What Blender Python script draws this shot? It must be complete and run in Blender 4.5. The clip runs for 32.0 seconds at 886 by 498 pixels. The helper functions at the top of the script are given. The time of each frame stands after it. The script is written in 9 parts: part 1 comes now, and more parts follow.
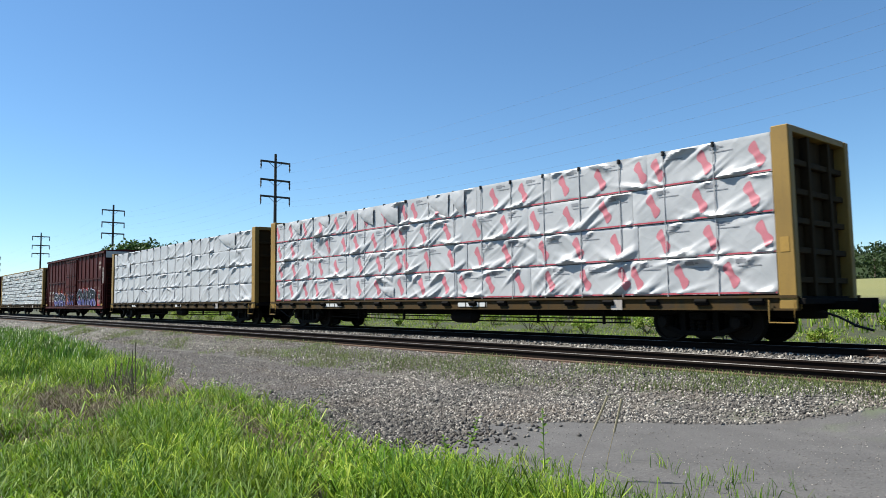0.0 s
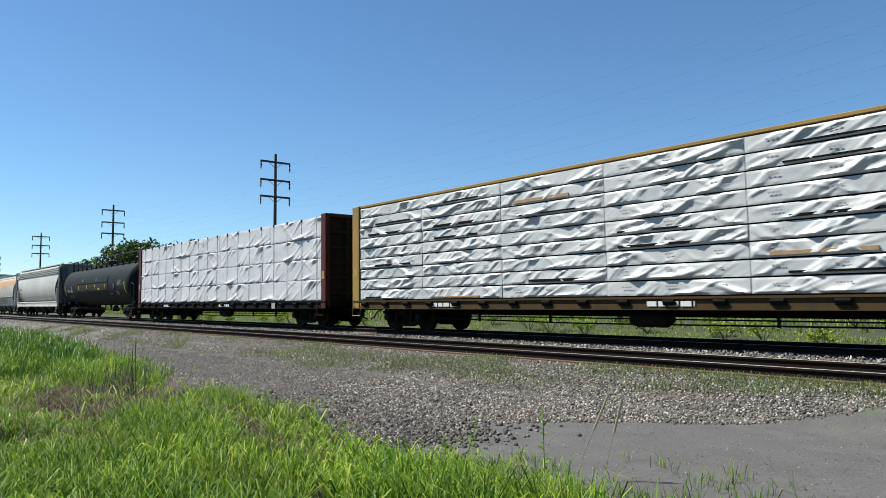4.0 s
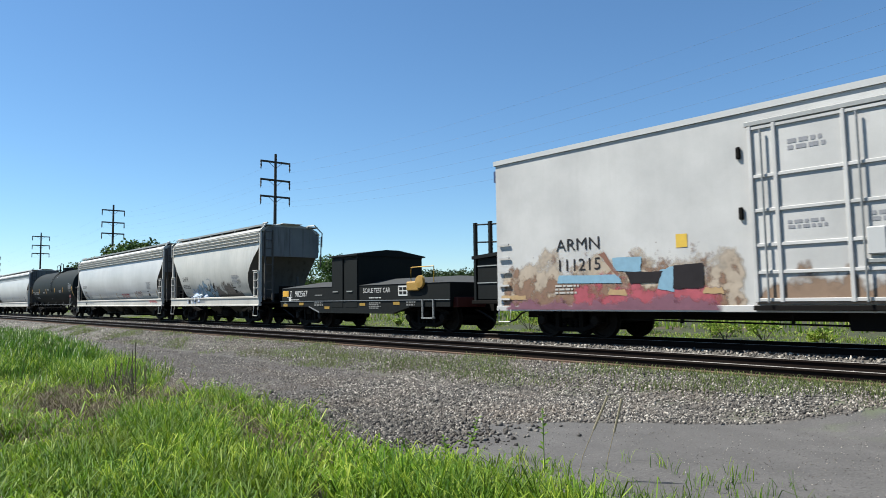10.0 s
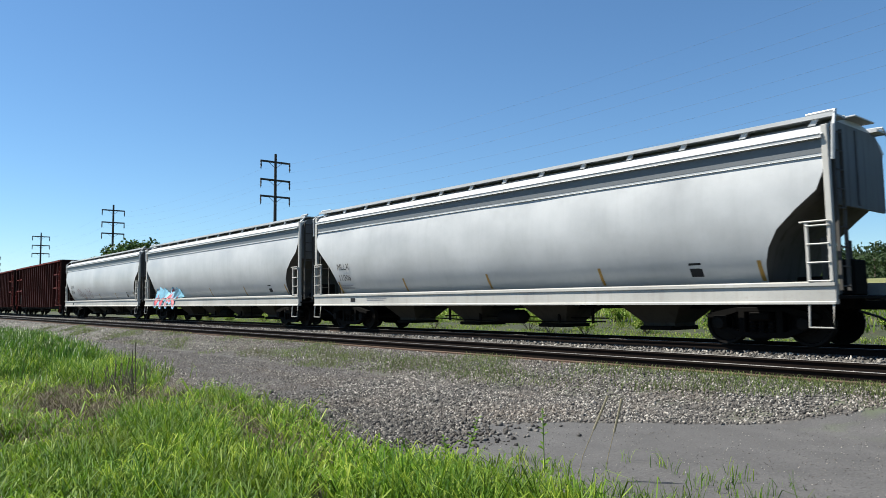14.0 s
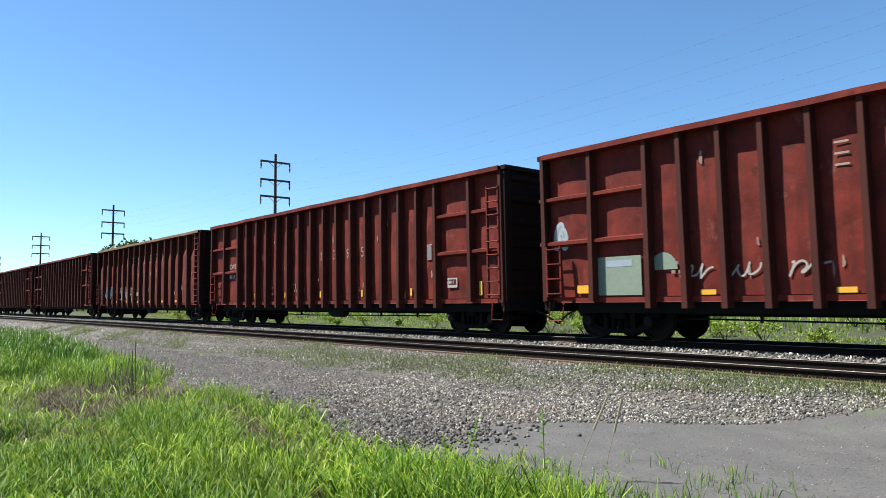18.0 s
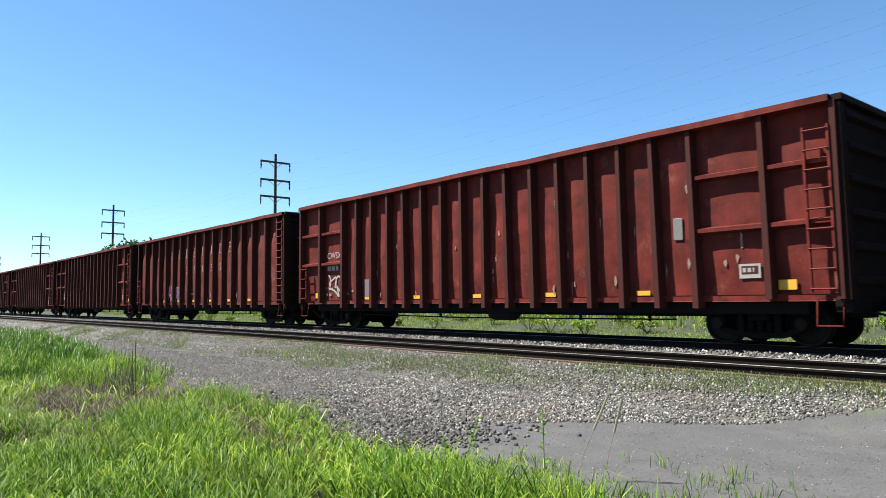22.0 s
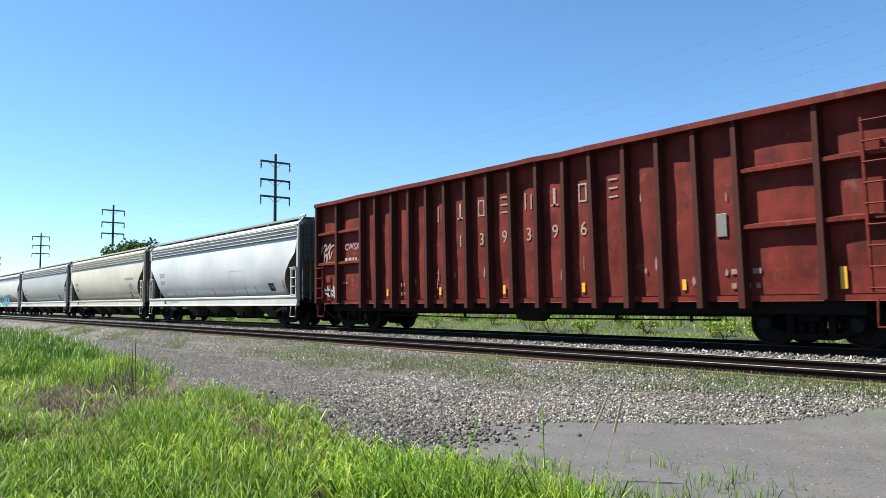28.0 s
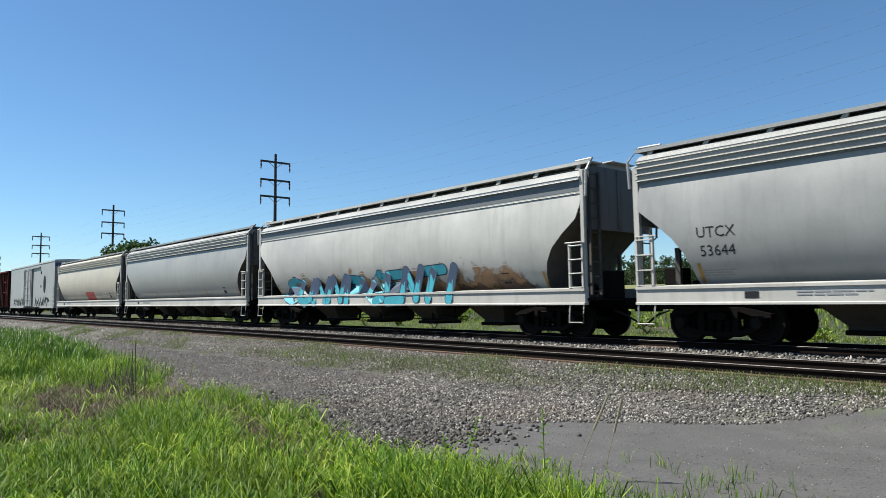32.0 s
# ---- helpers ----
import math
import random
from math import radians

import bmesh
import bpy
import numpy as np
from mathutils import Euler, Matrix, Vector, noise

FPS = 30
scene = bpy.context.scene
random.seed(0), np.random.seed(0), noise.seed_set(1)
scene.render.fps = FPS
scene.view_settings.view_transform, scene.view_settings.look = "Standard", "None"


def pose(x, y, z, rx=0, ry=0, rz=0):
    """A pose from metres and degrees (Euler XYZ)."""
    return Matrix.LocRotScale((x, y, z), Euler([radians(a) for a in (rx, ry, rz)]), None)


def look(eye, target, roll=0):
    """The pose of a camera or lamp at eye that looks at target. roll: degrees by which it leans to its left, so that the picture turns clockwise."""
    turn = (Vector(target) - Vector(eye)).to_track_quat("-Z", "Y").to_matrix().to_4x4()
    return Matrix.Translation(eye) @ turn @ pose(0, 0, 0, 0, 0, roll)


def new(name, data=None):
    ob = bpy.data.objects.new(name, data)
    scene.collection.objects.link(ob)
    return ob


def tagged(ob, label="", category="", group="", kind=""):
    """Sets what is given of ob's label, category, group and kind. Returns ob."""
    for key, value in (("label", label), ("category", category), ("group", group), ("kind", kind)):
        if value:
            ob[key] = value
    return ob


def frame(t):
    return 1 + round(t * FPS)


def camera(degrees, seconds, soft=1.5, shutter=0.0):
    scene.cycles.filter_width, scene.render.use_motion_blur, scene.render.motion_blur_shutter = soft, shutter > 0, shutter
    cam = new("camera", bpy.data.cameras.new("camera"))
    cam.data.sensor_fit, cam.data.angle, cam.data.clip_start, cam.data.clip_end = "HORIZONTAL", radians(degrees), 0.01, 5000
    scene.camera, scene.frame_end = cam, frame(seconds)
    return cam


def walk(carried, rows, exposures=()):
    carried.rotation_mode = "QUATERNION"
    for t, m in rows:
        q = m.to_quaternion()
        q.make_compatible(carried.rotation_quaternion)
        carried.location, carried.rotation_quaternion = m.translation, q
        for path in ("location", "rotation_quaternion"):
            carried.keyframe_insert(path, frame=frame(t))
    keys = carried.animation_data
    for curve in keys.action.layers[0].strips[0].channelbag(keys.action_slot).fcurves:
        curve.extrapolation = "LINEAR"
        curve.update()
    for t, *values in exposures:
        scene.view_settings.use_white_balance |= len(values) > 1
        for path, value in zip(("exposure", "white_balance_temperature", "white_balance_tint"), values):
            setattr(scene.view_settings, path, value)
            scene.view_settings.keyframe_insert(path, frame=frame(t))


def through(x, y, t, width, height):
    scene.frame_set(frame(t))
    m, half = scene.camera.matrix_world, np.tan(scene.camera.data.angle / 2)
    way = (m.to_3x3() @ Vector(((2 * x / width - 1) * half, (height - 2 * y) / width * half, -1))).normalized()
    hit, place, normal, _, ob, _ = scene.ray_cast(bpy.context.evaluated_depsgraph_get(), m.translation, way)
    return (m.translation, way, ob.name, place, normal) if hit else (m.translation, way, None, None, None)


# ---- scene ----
# World: x along the track in the train's direction, y across it away from the camera, z = 0 at the train's rail heads.
EYE = (0.0, 0.0, 0.95)
YAW, PITCH, ROLL = 40.02, 4.27, -0.44
cam = camera(63.55, 32.0, soft=0.8, shutter=0.28)
# The film camera reads its picture out from the top down, so what goes by fast leans a little.
scene.cycles.rolling_shutter_type, scene.cycles.rolling_shutter_duration = "TOP", 0.2
CAM = look(EYE, (EYE[0] - 100 * math.cos(radians(YAW)), EYE[1] + 100 * math.sin(radians(YAW)), EYE[2] + 100 * math.tan(radians(PITCH))), ROLL)
# The film's camera opens up while the dark wagons fill the picture.
EXPOSURES = [(t, e, 5700, 0) for t, e in ((0.0, 1.28), (1.0, 1.01), (2.0, 1.01), (3.0, 1.18), (6.0, 0.97), (7.0, 1.23), (8.0, 1.23), (12.0, 1.18), (14.0, 1.16), (16.8, 0.97), (17.5, 1.28), (18.5, 1.63), (28.0, 1.63), (28.5, 1.55), (29.0, 1.38), (30.0, 1.07), (32.0, 1.07))]
walk(cam, [(0.0, CAM), (32.0, CAM)], EXPOSURES)

# ---- world, sun ----
SUN_FROM = Vector((-0.58, -0.48, 1.05)).normalized()
world = bpy.data.worlds.new("sky")
scene.world = world
world.use_nodes = True
wn = world.node_tree
wn.nodes.clear()
sky = wn.nodes.new("ShaderNodeTexSky")
sky.sky_type = "NISHITA"
sky.sun_disc = False
sky.sun_elevation = math.asin(SUN_FROM.z)
sky.sun_rotation = math.atan2(SUN_FROM.x, SUN_FROM.y)
sky.altitude = 300
sky.air_density, sky.dust_density, sky.ozone_density = 1.0, 0.0, 4.5
bg = wn.nodes.new("ShaderNodeBackground")
bg.inputs["Strength"].default_value = 0.0565
wout = wn.nodes.new("ShaderNodeOutputWorld")
wn.links.new(sky.outputs[0], bg.inputs[0])
wn.links.new(bg.outputs[0], wout.inputs[0])
sun_data = bpy.data.lights.new("sun", "SUN")
sun_data.energy, sun_data.angle, sun_data.color = 5.0, radians(0.53), (1.0, 0.85, 0.715)
sun = new("sun", sun_data)
sun.matrix_basis = look(SUN_FROM * 50, (0, 0, 0))

# ---- where the train is ----
TRACK_Y, NEAR_TRACK_Y = 15.80, 11.42
SPEED = [(0.0, 18.67), (8.0, 19.12), (16.0, 18.70), (24.0, 18.35), (32.0, 18.85)]


def travelled(t):
    """Metres that the train has gone at t seconds, its speed changing evenly between the knots."""
    s = 0.0
    for (ta, va), (tb, vb) in zip(SPEED, SPEED[1:]):
        if t <= ta:
            break
        u = min(t, tb) - ta
        s += va * u + (vb - va) * u * u / (2 * (tb - ta))
    return s


# ---- meshes ----
class Shape:
    """Collects faces for one mesh."""

    def __init__(self):
        self.v, self.f = [], []

    def add(self, verts, faces):
        o = len(self.v)
        self.v += [tuple(p) for p in verts]
        self.f += [tuple(i + o for i in f) for f in faces]
        return self

    def box(self, x0, x1, y0, y1, z0, z1, b=0.0):
        if b <= 0:
            vs = [(x, y, z) for x in (x0, x1) for y in (y0, y1) for z in (z0, z1)]
            return self.add(vs, [(0, 1, 3, 2), (4, 6, 7, 5), (0, 4, 5, 1), (2, 3, 7, 6), (0, 2, 6, 4), (1, 5, 7, 3)])
        b = min(b, abs(x1 - x0) * 0.45, abs(y1 - y0) * 0.45, abs(z1 - z0) * 0.45)
        vs, index = [], {}
        X, Y, Z = (x0, x1), (y0, y1), (z0, z1)
        for i in (0, 1):
            for j in (0, 1):
                for k in (0, 1):
                    ex, ey, ez = (b if i == 0 else -b), (b if j == 0 else -b), (b if k == 0 else -b)
                    for a, p in enumerate(((X[i], Y[j] + ey, Z[k] + ez), (X[i] + ex, Y[j], Z[k] + ez), (X[i] + ex, Y[j] + ey, Z[k]))):
                        index[i, j, k, a] = len(vs)
                        vs.append(p)
        fs = []
        for i in (0, 1):
            fs.append([index[i, j, k, 0] for j, k in ((0, 0), (1, 0), (1, 1), (0, 1))][::1 if i else -1])
            fs.append([index[j, i, k, 1] for j, k in ((0, 0), (1, 0), (1, 1), (0, 1))][::-1 if i else 1])
            fs.append([index[j, k, i, 2] for j, k in ((0, 0), (1, 0), (1, 1), (0, 1))][::1 if i else -1])
        for i in (0, 1):
            for j in (0, 1):
                fs.append([index[i, j, 0, 0], index[i, j, 1, 0], index[i, j, 1, 1], index[i, j, 0, 1]][::1 if (i == j) else -1])
                fs.append([index[i, 0, j, 0], index[i, 1, j, 0], index[i, 1, j, 2], index[i, 0, j, 2]][::-1 if (i == j) else 1])
                fs.append([index[0, i, j, 1], index[1, i, j, 1], index[1, i, j, 2], index[0, i, j, 2]][::1 if (i == j) else -1])
        for i in (0, 1):
            for j in (0, 1):
                for k in (0, 1):
                    t = [index[i, j, k, a] for a in (0, 1, 2)]
                    fs.append(t if (i + j + k) % 2 else t[::-1])
        return self.add(vs, fs)

    def cbox(self, cx, cy, cz, sx, sy, sz, b=0.0):
        return self.box(cx - sx / 2, cx + sx / 2, cy - sy / 2, cy + sy / 2, cz - sz / 2, cz + sz / 2, b)

    def prism(self, outline, axis, a, c):
        """An outline of (u, w) pairs drawn out along an axis from a to c. x: (y, z); y: (x, z); z: (x, y)."""
        n = len(outline)
        put = {"x": lambda s, p: (s, p[0], p[1]), "y": lambda s, p: (p[0], s, p[1]), "z": lambda s, p: (p[0], p[1], s)}[axis]
        vs = [put(a, p) for p in outline] + [put(c, p) for p in outline]
        fs = [(i, (i + 1) % n, n + (i + 1) % n, n + i) for i in range(n)] + [tuple(range(n))[::-1], tuple(range(n, 2 * n))]
        return self.add(vs, fs)

    def rod(self, path, r, n=6):
        """A tube along a line of points."""
        P = [Vector(p) for p in path]
        rings = []
        for i, p in enumerate(P):
            d = (P[min(i + 1, len(P) - 1)] - P[max(i - 1, 0)]).normalized()
            u = d.cross(Vector((0, 0, 1)) if abs(d.z) < 0.9 else Vector((1, 0, 0))).normalized()
            w = d.cross(u)
            rings.append([p + r * (math.cos(2 * math.pi * k / n) * u + math.sin(2 * math.pi * k / n) * w) for k in range(n)])
        vs = [q for ring in rings for q in ring]
        fs = [(i * n + k, i * n + (k + 1) % n, (i + 1) * n + (k + 1) % n, (i + 1) * n + k) for i in range(len(P) - 1) for k in range(n)]
        fs += [tuple(range(n))[::-1], tuple(range((len(P) - 1) * n, len(P) * n))]
        return self.add(vs, fs)

    def turned(self, prof, centre, axis="y", n=24):
        """A turned body: prof is (along, radius) pairs about an axis through centre."""
        cx, cy, cz = centre
        vs = []
        for s, r in prof:
            for k in range(n):
                c, d = r * math.cos(2 * math.pi * k / n), r * math.sin(2 * math.pi * k / n)
                vs.append({"x": (cx + s, cy + c, cz + d), "y": (cx + c, cy + s, cz + d), "z": (cx + c, cy + d, cz + s)}[axis])
        m = len(prof)
        fs = [(i * n + k, i * n + (k + 1) % n, (i + 1) * n + (k + 1) % n, (i + 1) * n + k) for i in range(m - 1) for k in range(n)]
        fs += [tuple(range(n))[::-1], tuple(range((m - 1) * n, m * n))]
        return self.add(vs, fs)

    def grid(self, rows):
        """A sheet through rows of points."""
        n = len(rows[0])
        return self.add([p for r in rows for p in r], [(i * n + k, i * n + k + 1, (i + 1) * n + k + 1, (i + 1) * n + k) for i in range(len(rows) - 1) for k in range(n - 1)])

    def mesh(self, name, sharp=32.0):
        me = bpy.data.meshes.new(name)
        me.from_pydata(self.v, [], self.f)
        bm = bmesh.new()
        bm.from_mesh(me)
        bmesh.ops.recalc_face_normals(bm, faces=bm.faces)
        bm.to_mesh(me)
        bm.free()
        me.shade_smooth()
        me.set_sharp_from_angle(angle=radians(sharp))
        me.materials.append(None)
        return me


def part(name, shape, material, parent, label="", sharp=32.0):
    """One mesh object under a thing or part, from a Shape or a shared mesh."""
    me = shape.mesh(name, sharp) if isinstance(shape, Shape) else shape
    ob = new(name, me)
    ob.material_slots[0].link = "OBJECT"
    ob.material_slots[0].material = material
    if parent is not None:
        ob.parent = parent
    if label:
        ob["label"] = label
    return ob


def thing(name, label, category, group="", kind="", at=None):
    ob = new(name)
    ob.empty_display_size = 0.3
    if at is not None:
        ob.matrix_basis = at
    return tagged(ob, label, category, group, kind)


def lettering(text, size, squeeze=1.0):
    """Outline letters as flat triangles in x and z, their middle at the origin."""
    cu = bpy.data.curves.new("letters", "FONT")
    cu.body, cu.size, cu.align_x, cu.align_y, cu.resolution_u = text, size, "CENTER", "CENTER", 2
    ob = bpy.data.objects.new("letters", cu)
    me = bpy.data.meshes.new_from_object(ob)
    sh = Shape().add([(v.co.x * squeeze, 0.0, v.co.y) for v in me.vertices], [tuple(p.vertices) for p in me.polygons])
    bpy.data.objects.remove(ob)
    bpy.data.curves.remove(cu)
    bpy.data.meshes.remove(me)
    return sh
# ---- materials ----
def nodes_of(name):
    m = bpy.data.materials.new(name)
    m.use_nodes = True
    t = m.node_tree
    return m, t, t.nodes["Principled BSDF"]


def noise_at(t, scale, detail=4.0, vector=None, rough=0.55, stretch=None):
    n = t.nodes.new("ShaderNodeTexNoise")
    n.inputs["Scale"].default_value, n.inputs["Detail"].default_value, n.inputs["Roughness"].default_value = scale, detail, rough
    if vector is not None:
        if stretch:
            mp = t.nodes.new("ShaderNodeMapping")
            mp.inputs["Scale"].default_value = stretch
            t.links.new(vector, mp.inputs["Vector"])
            vector = mp.outputs[0]
        t.links.new(vector, n.inputs["Vector"])
    return n.outputs["Fac"]


def ramp(t, fac, stops):
    r = t.nodes.new("ShaderNodeValToRGB")
    el = r.color_ramp.elements
    while len(el) < len(stops):
        el.new(0.5)
    for e, (p, c) in zip(el, stops):
        e.position, e.color = p, (*c, 1) if not isinstance(c, (int, float)) else (c, c, c, 1)
    t.links.new(fac, r.inputs[0])
    return r.outputs[0]


def mix(t, fac, a, b, mode="MIX"):
    m = t.nodes.new("ShaderNodeMix")
    m.data_type, m.blend_type = "RGBA", mode
    for sock, v in ((m.inputs[0], fac), (m.inputs[6], a), (m.inputs[7], b)):
        if isinstance(v, (int, float)):
            sock.default_value = v
        elif isinstance(v, tuple):
            sock.default_value = (*v, 1)
        else:
            t.links.new(v, sock)
    return m.outputs[2]


def place(t):
    """The thing's own space, shifted at random from object to object."""
    tc, oi = t.nodes.new("ShaderNodeTexCoord"), t.nodes.new("ShaderNodeObjectInfo")
    mul = t.nodes.new("ShaderNodeMath")
    mul.operation = "MULTIPLY"
    mul.inputs[1].default_value = 40.0
    add = t.nodes.new("ShaderNodeVectorMath")
    t.links.new(oi.outputs["Random"], mul.inputs[0])
    t.links.new(tc.outputs["Object"], add.inputs[0])
    t.links.new(mul.outputs[0], add.inputs[1])
    return add.outputs[0]


def bump(t, p, height, strength, distance=0.02):
    b = t.nodes.new("ShaderNodeBump")
    b.inputs["Strength"].default_value, b.inputs["Distance"].default_value = strength, distance
    t.links.new(height, b.inputs["Height"])
    t.links.new(b.outputs[0], p.inputs["Normal"])


AGED = 0.66  # old, dusty coats stay well below fresh paint


def paint(name, colour, dirt=(0.09, 0.075, 0.06), amount=0.5, rough=0.5, metal=0.0, streak=0.5, spots=None, relief=0.15, shine=0.4, scuff=None, mottle=0.15, spread=0.26):
    """Weathered paint: broad fading, vertical streaks of grime, fine specks, and rust blotches where asked."""
    m, t, p = nodes_of(name)
    colour, dirt = tuple(c * AGED for c in colour), tuple(c * AGED for c in dirt)
    v = place(t)
    broad = noise_at(t, 0.55 if mottle < 0.3 else 1.5, 5, v, 0.6)
    streaks = noise_at(t, 1.0, 5, v, 0.6, (5.0, 5.0, 0.45))
    fine = noise_at(t, 28.0, 3, v)
    light = tuple(min(1, c * (1 + mottle)) for c in colour)
    dark = tuple(c * (1 - mottle) for c in colour)
    col = mix(t, ramp(t, broad, [(0.3, 0.0), (0.7, 1.0)]), dark, light)
    col = mix(t, ramp(t, streaks, [(0.50, 0.0), (0.80, streak * amount)]), col, dirt)
    col = mix(t, ramp(t, fine, [(0.55, 0.0), (0.75, 0.25 * amount)]), col, dirt)
    if spots:
        blot = noise_at(t, 1.6, 8, v, 0.65)
        col = mix(t, ramp(t, blot, [(spots[1], 0.0), (spots[1] + 0.09, 0.9)]), col, tuple(c * AGED for c in spots[0]))
    if scuff:
        scr = noise_at(t, 2.3, 9, v, 0.72, (1.0, 1.0, 0.6))
        col = mix(t, ramp(t, scr, [(0.58, 0.0), (0.68, 0.75)]), col, tuple(c * AGED for c in scuff))
    t.links.new(col, p.inputs["Base Color"])
    t.links.new(ramp(t, broad, [(0.2, rough - 0.3 * spread), (0.8, min(1.0, rough + 0.7 * spread))]), p.inputs["Roughness"])
    p.inputs["Metallic"].default_value, p.inputs["Specular IOR Level"].default_value = metal, shine
    bump(t, p, noise_at(t, 3.0, 4, v), relief, 0.02)
    return m


def plain(name, colour, rough=0.6, metal=0.0, vary=0.25, scale=14.0, relief=0.1, shine=0.5):
    m, t, p = nodes_of(name)
    colour = tuple(c * (AGED if metal < 0.9 else 1.0) for c in colour)
    v = place(t)
    n = noise_at(t, scale, 5, v)
    t.links.new(mix(t, n, tuple(c * (1 - vary) for c in colour), tuple(min(1, c * (1 + vary)) for c in colour)), p.inputs["Base Color"])
    p.inputs["Roughness"].default_value, p.inputs["Metallic"].default_value, p.inputs["Specular IOR Level"].default_value = rough, metal, shine
    if relief:
        bump(t, p, n, relief, 0.01)
    return m


def spray_haze(name, colour, x0, x1, z0, z1, scale, fade=0.5):
    """Sprayed colour that thins out raggedly towards its top and its two ends."""
    m, t, p = nodes_of(name)
    colour = tuple(c * AGED for c in colour)
    tc = t.nodes.new("ShaderNodeTexCoord")
    sep = t.nodes.new("ShaderNodeSeparateXYZ")
    t.links.new(tc.outputs["Object"], sep.inputs[0])

    def span(socket, a, b, c, d):
        r = t.nodes.new("ShaderNodeMapRange")
        t.links.new(socket, r.inputs[0])
        for k, q in enumerate((a, b, c, d)):
            r.inputs[k + 1].default_value = q
        return r.outputs[0]

    def calc(kind, a, b):
        r = t.nodes.new("ShaderNodeMath")
        r.operation = kind
        for k, q in enumerate((a, b)):
            if isinstance(q, (int, float)):
                r.inputs[k].default_value = q
            else:
                t.links.new(q, r.inputs[k])
        return r.outputs[0]

    ends = calc("MINIMUM", span(sep.outputs[0], x0, x0 + fade, 0, 1), span(sep.outputs[0], x1 - fade, x1, 1, 0))
    body = calc("MULTIPLY", ends, span(sep.outputs[2], z0, z1, 1, 0))
    clump = noise_at(t, scale, 3, tc.outputs["Object"])
    t.links.new(span(calc("ADD", calc("MULTIPLY", clump, 1.5), calc("MULTIPLY", body, 0.9)), 1.02, 1.24, 0.0, 0.95), p.inputs["Alpha"])
    t.links.new(mix(t, noise_at(t, scale * 2.3, 4, tc.outputs["Object"]), tuple(c * 0.6 for c in colour), tuple(c * 1.3 for c in colour)), p.inputs["Base Color"])
    p.inputs["Roughness"].default_value = 0.6
    return m


def two_tone(name, low, high, z, wave):
    """Sprayed fill that turns from one colour to another at a ragged height."""
    m, t, p = nodes_of(name)
    tc = t.nodes.new("ShaderNodeTexCoord")
    sep = t.nodes.new("ShaderNodeSeparateXYZ")
    t.links.new(tc.outputs["Object"], sep.inputs[0])
    lift = t.nodes.new("ShaderNodeMath")
    lift.operation = "MULTIPLY_ADD"
    t.links.new(noise_at(t, 1.6, 4, tc.outputs["Object"]), lift.inputs[0])
    lift.inputs[1].default_value = wave
    t.links.new(sep.outputs[2], lift.inputs[2])
    r = t.nodes.new("ShaderNodeMapRange")
    t.links.new(lift.outputs[0], r.inputs[0])
    r.inputs[1].default_value, r.inputs[2].default_value = z + wave / 2 - 0.08, z + wave / 2 + 0.08
    low, high = (tuple(c * AGED for c in q) for q in (low, high))
    t.links.new(mix(t, r.outputs[0], mix(t, noise_at(t, 5.0, 4, tc.outputs["Object"]), tuple(c * 0.5 for c in low), tuple(c * 1.4 for c in low)), high), p.inputs["Base Color"])
    p.inputs["Roughness"].default_value, p.inputs["Specular IOR Level"].default_value = 0.6, 0.1
    return m


def leafy(name, a, b, c, rough=0.55, through=0.35):
    """Blades and leaves: a colour for each piece, some light passing through."""
    m, t, p = nodes_of(name)
    g = t.nodes.new("ShaderNodeNewGeometry")
    tc = t.nodes.new("ShaderNodeTexCoord")
    a, b, c = [tuple(0.81 * x for x in q) for q in (a, b, c)]
    col = ramp(t, g.outputs["Random Per Island"], [(0.0, a), (0.55, b), (1.0, c)])
    patch = noise_at(t, 0.7, 4, tc.outputs["Object"])
    col = mix(t, ramp(t, patch, [(0.42, 0.0), (0.66, 0.75)]), col, tuple(x * 0.5 for x in b))
    tired = noise_at(t, 0.45, 6, tc.outputs["Object"], 0.7, (1.0, 1.7, 1.0))
    col = mix(t, ramp(t, tired, [(0.50, 0.0), (0.68, 0.6)]), col, (b[0] * 0.85, b[1] * 0.55, b[2] * 0.9) if b[1] > b[0] else tuple(x * 0.6 for x in b))
    t.links.new(col, p.inputs["Base Color"])
    p.inputs["Roughness"].default_value, p.inputs["Specular IOR Level"].default_value = rough, 0.25
    tr = t.nodes.new("ShaderNodeBsdfTranslucent")
    t.links.new(col, tr.inputs[0])
    ms = t.nodes.new("ShaderNodeMixShader")
    ms.inputs[0].default_value = through
    t.links.new(p.outputs[0], ms.inputs[1])
    t.links.new(tr.outputs[0], ms.inputs[2])
    t.links.new(ms.outputs[0], t.nodes["Material Output"].inputs[0])
    return m


RUST = (0.20, 0.075, 0.03)
# running gear: bases far below bare steel, carrying the shade under the wagons
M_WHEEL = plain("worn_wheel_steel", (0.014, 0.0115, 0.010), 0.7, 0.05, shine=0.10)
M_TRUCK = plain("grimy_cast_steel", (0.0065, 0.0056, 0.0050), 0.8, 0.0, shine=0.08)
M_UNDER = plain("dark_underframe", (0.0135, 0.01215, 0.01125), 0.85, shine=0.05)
M_BLACK = plain("black_metal", (0.016, 0.016, 0.017), 0.55, shine=0.25)
M_STEEL = plain("galvanised_steel", (0.41, 0.41, 0.395), 0.5, 0.4)
M_DULL = plain("dull_grey_pipe", (0.20, 0.20, 0.20), 0.6)
M_WIRE = plain("weathered_wire", (0.13, 0.15, 0.17), 0.7)
M_RAILHEAD = plain("polished_rail_head", (0.15, 0.143, 0.135), 0.5, 1.0, 0.08, 6.0, 0.0)
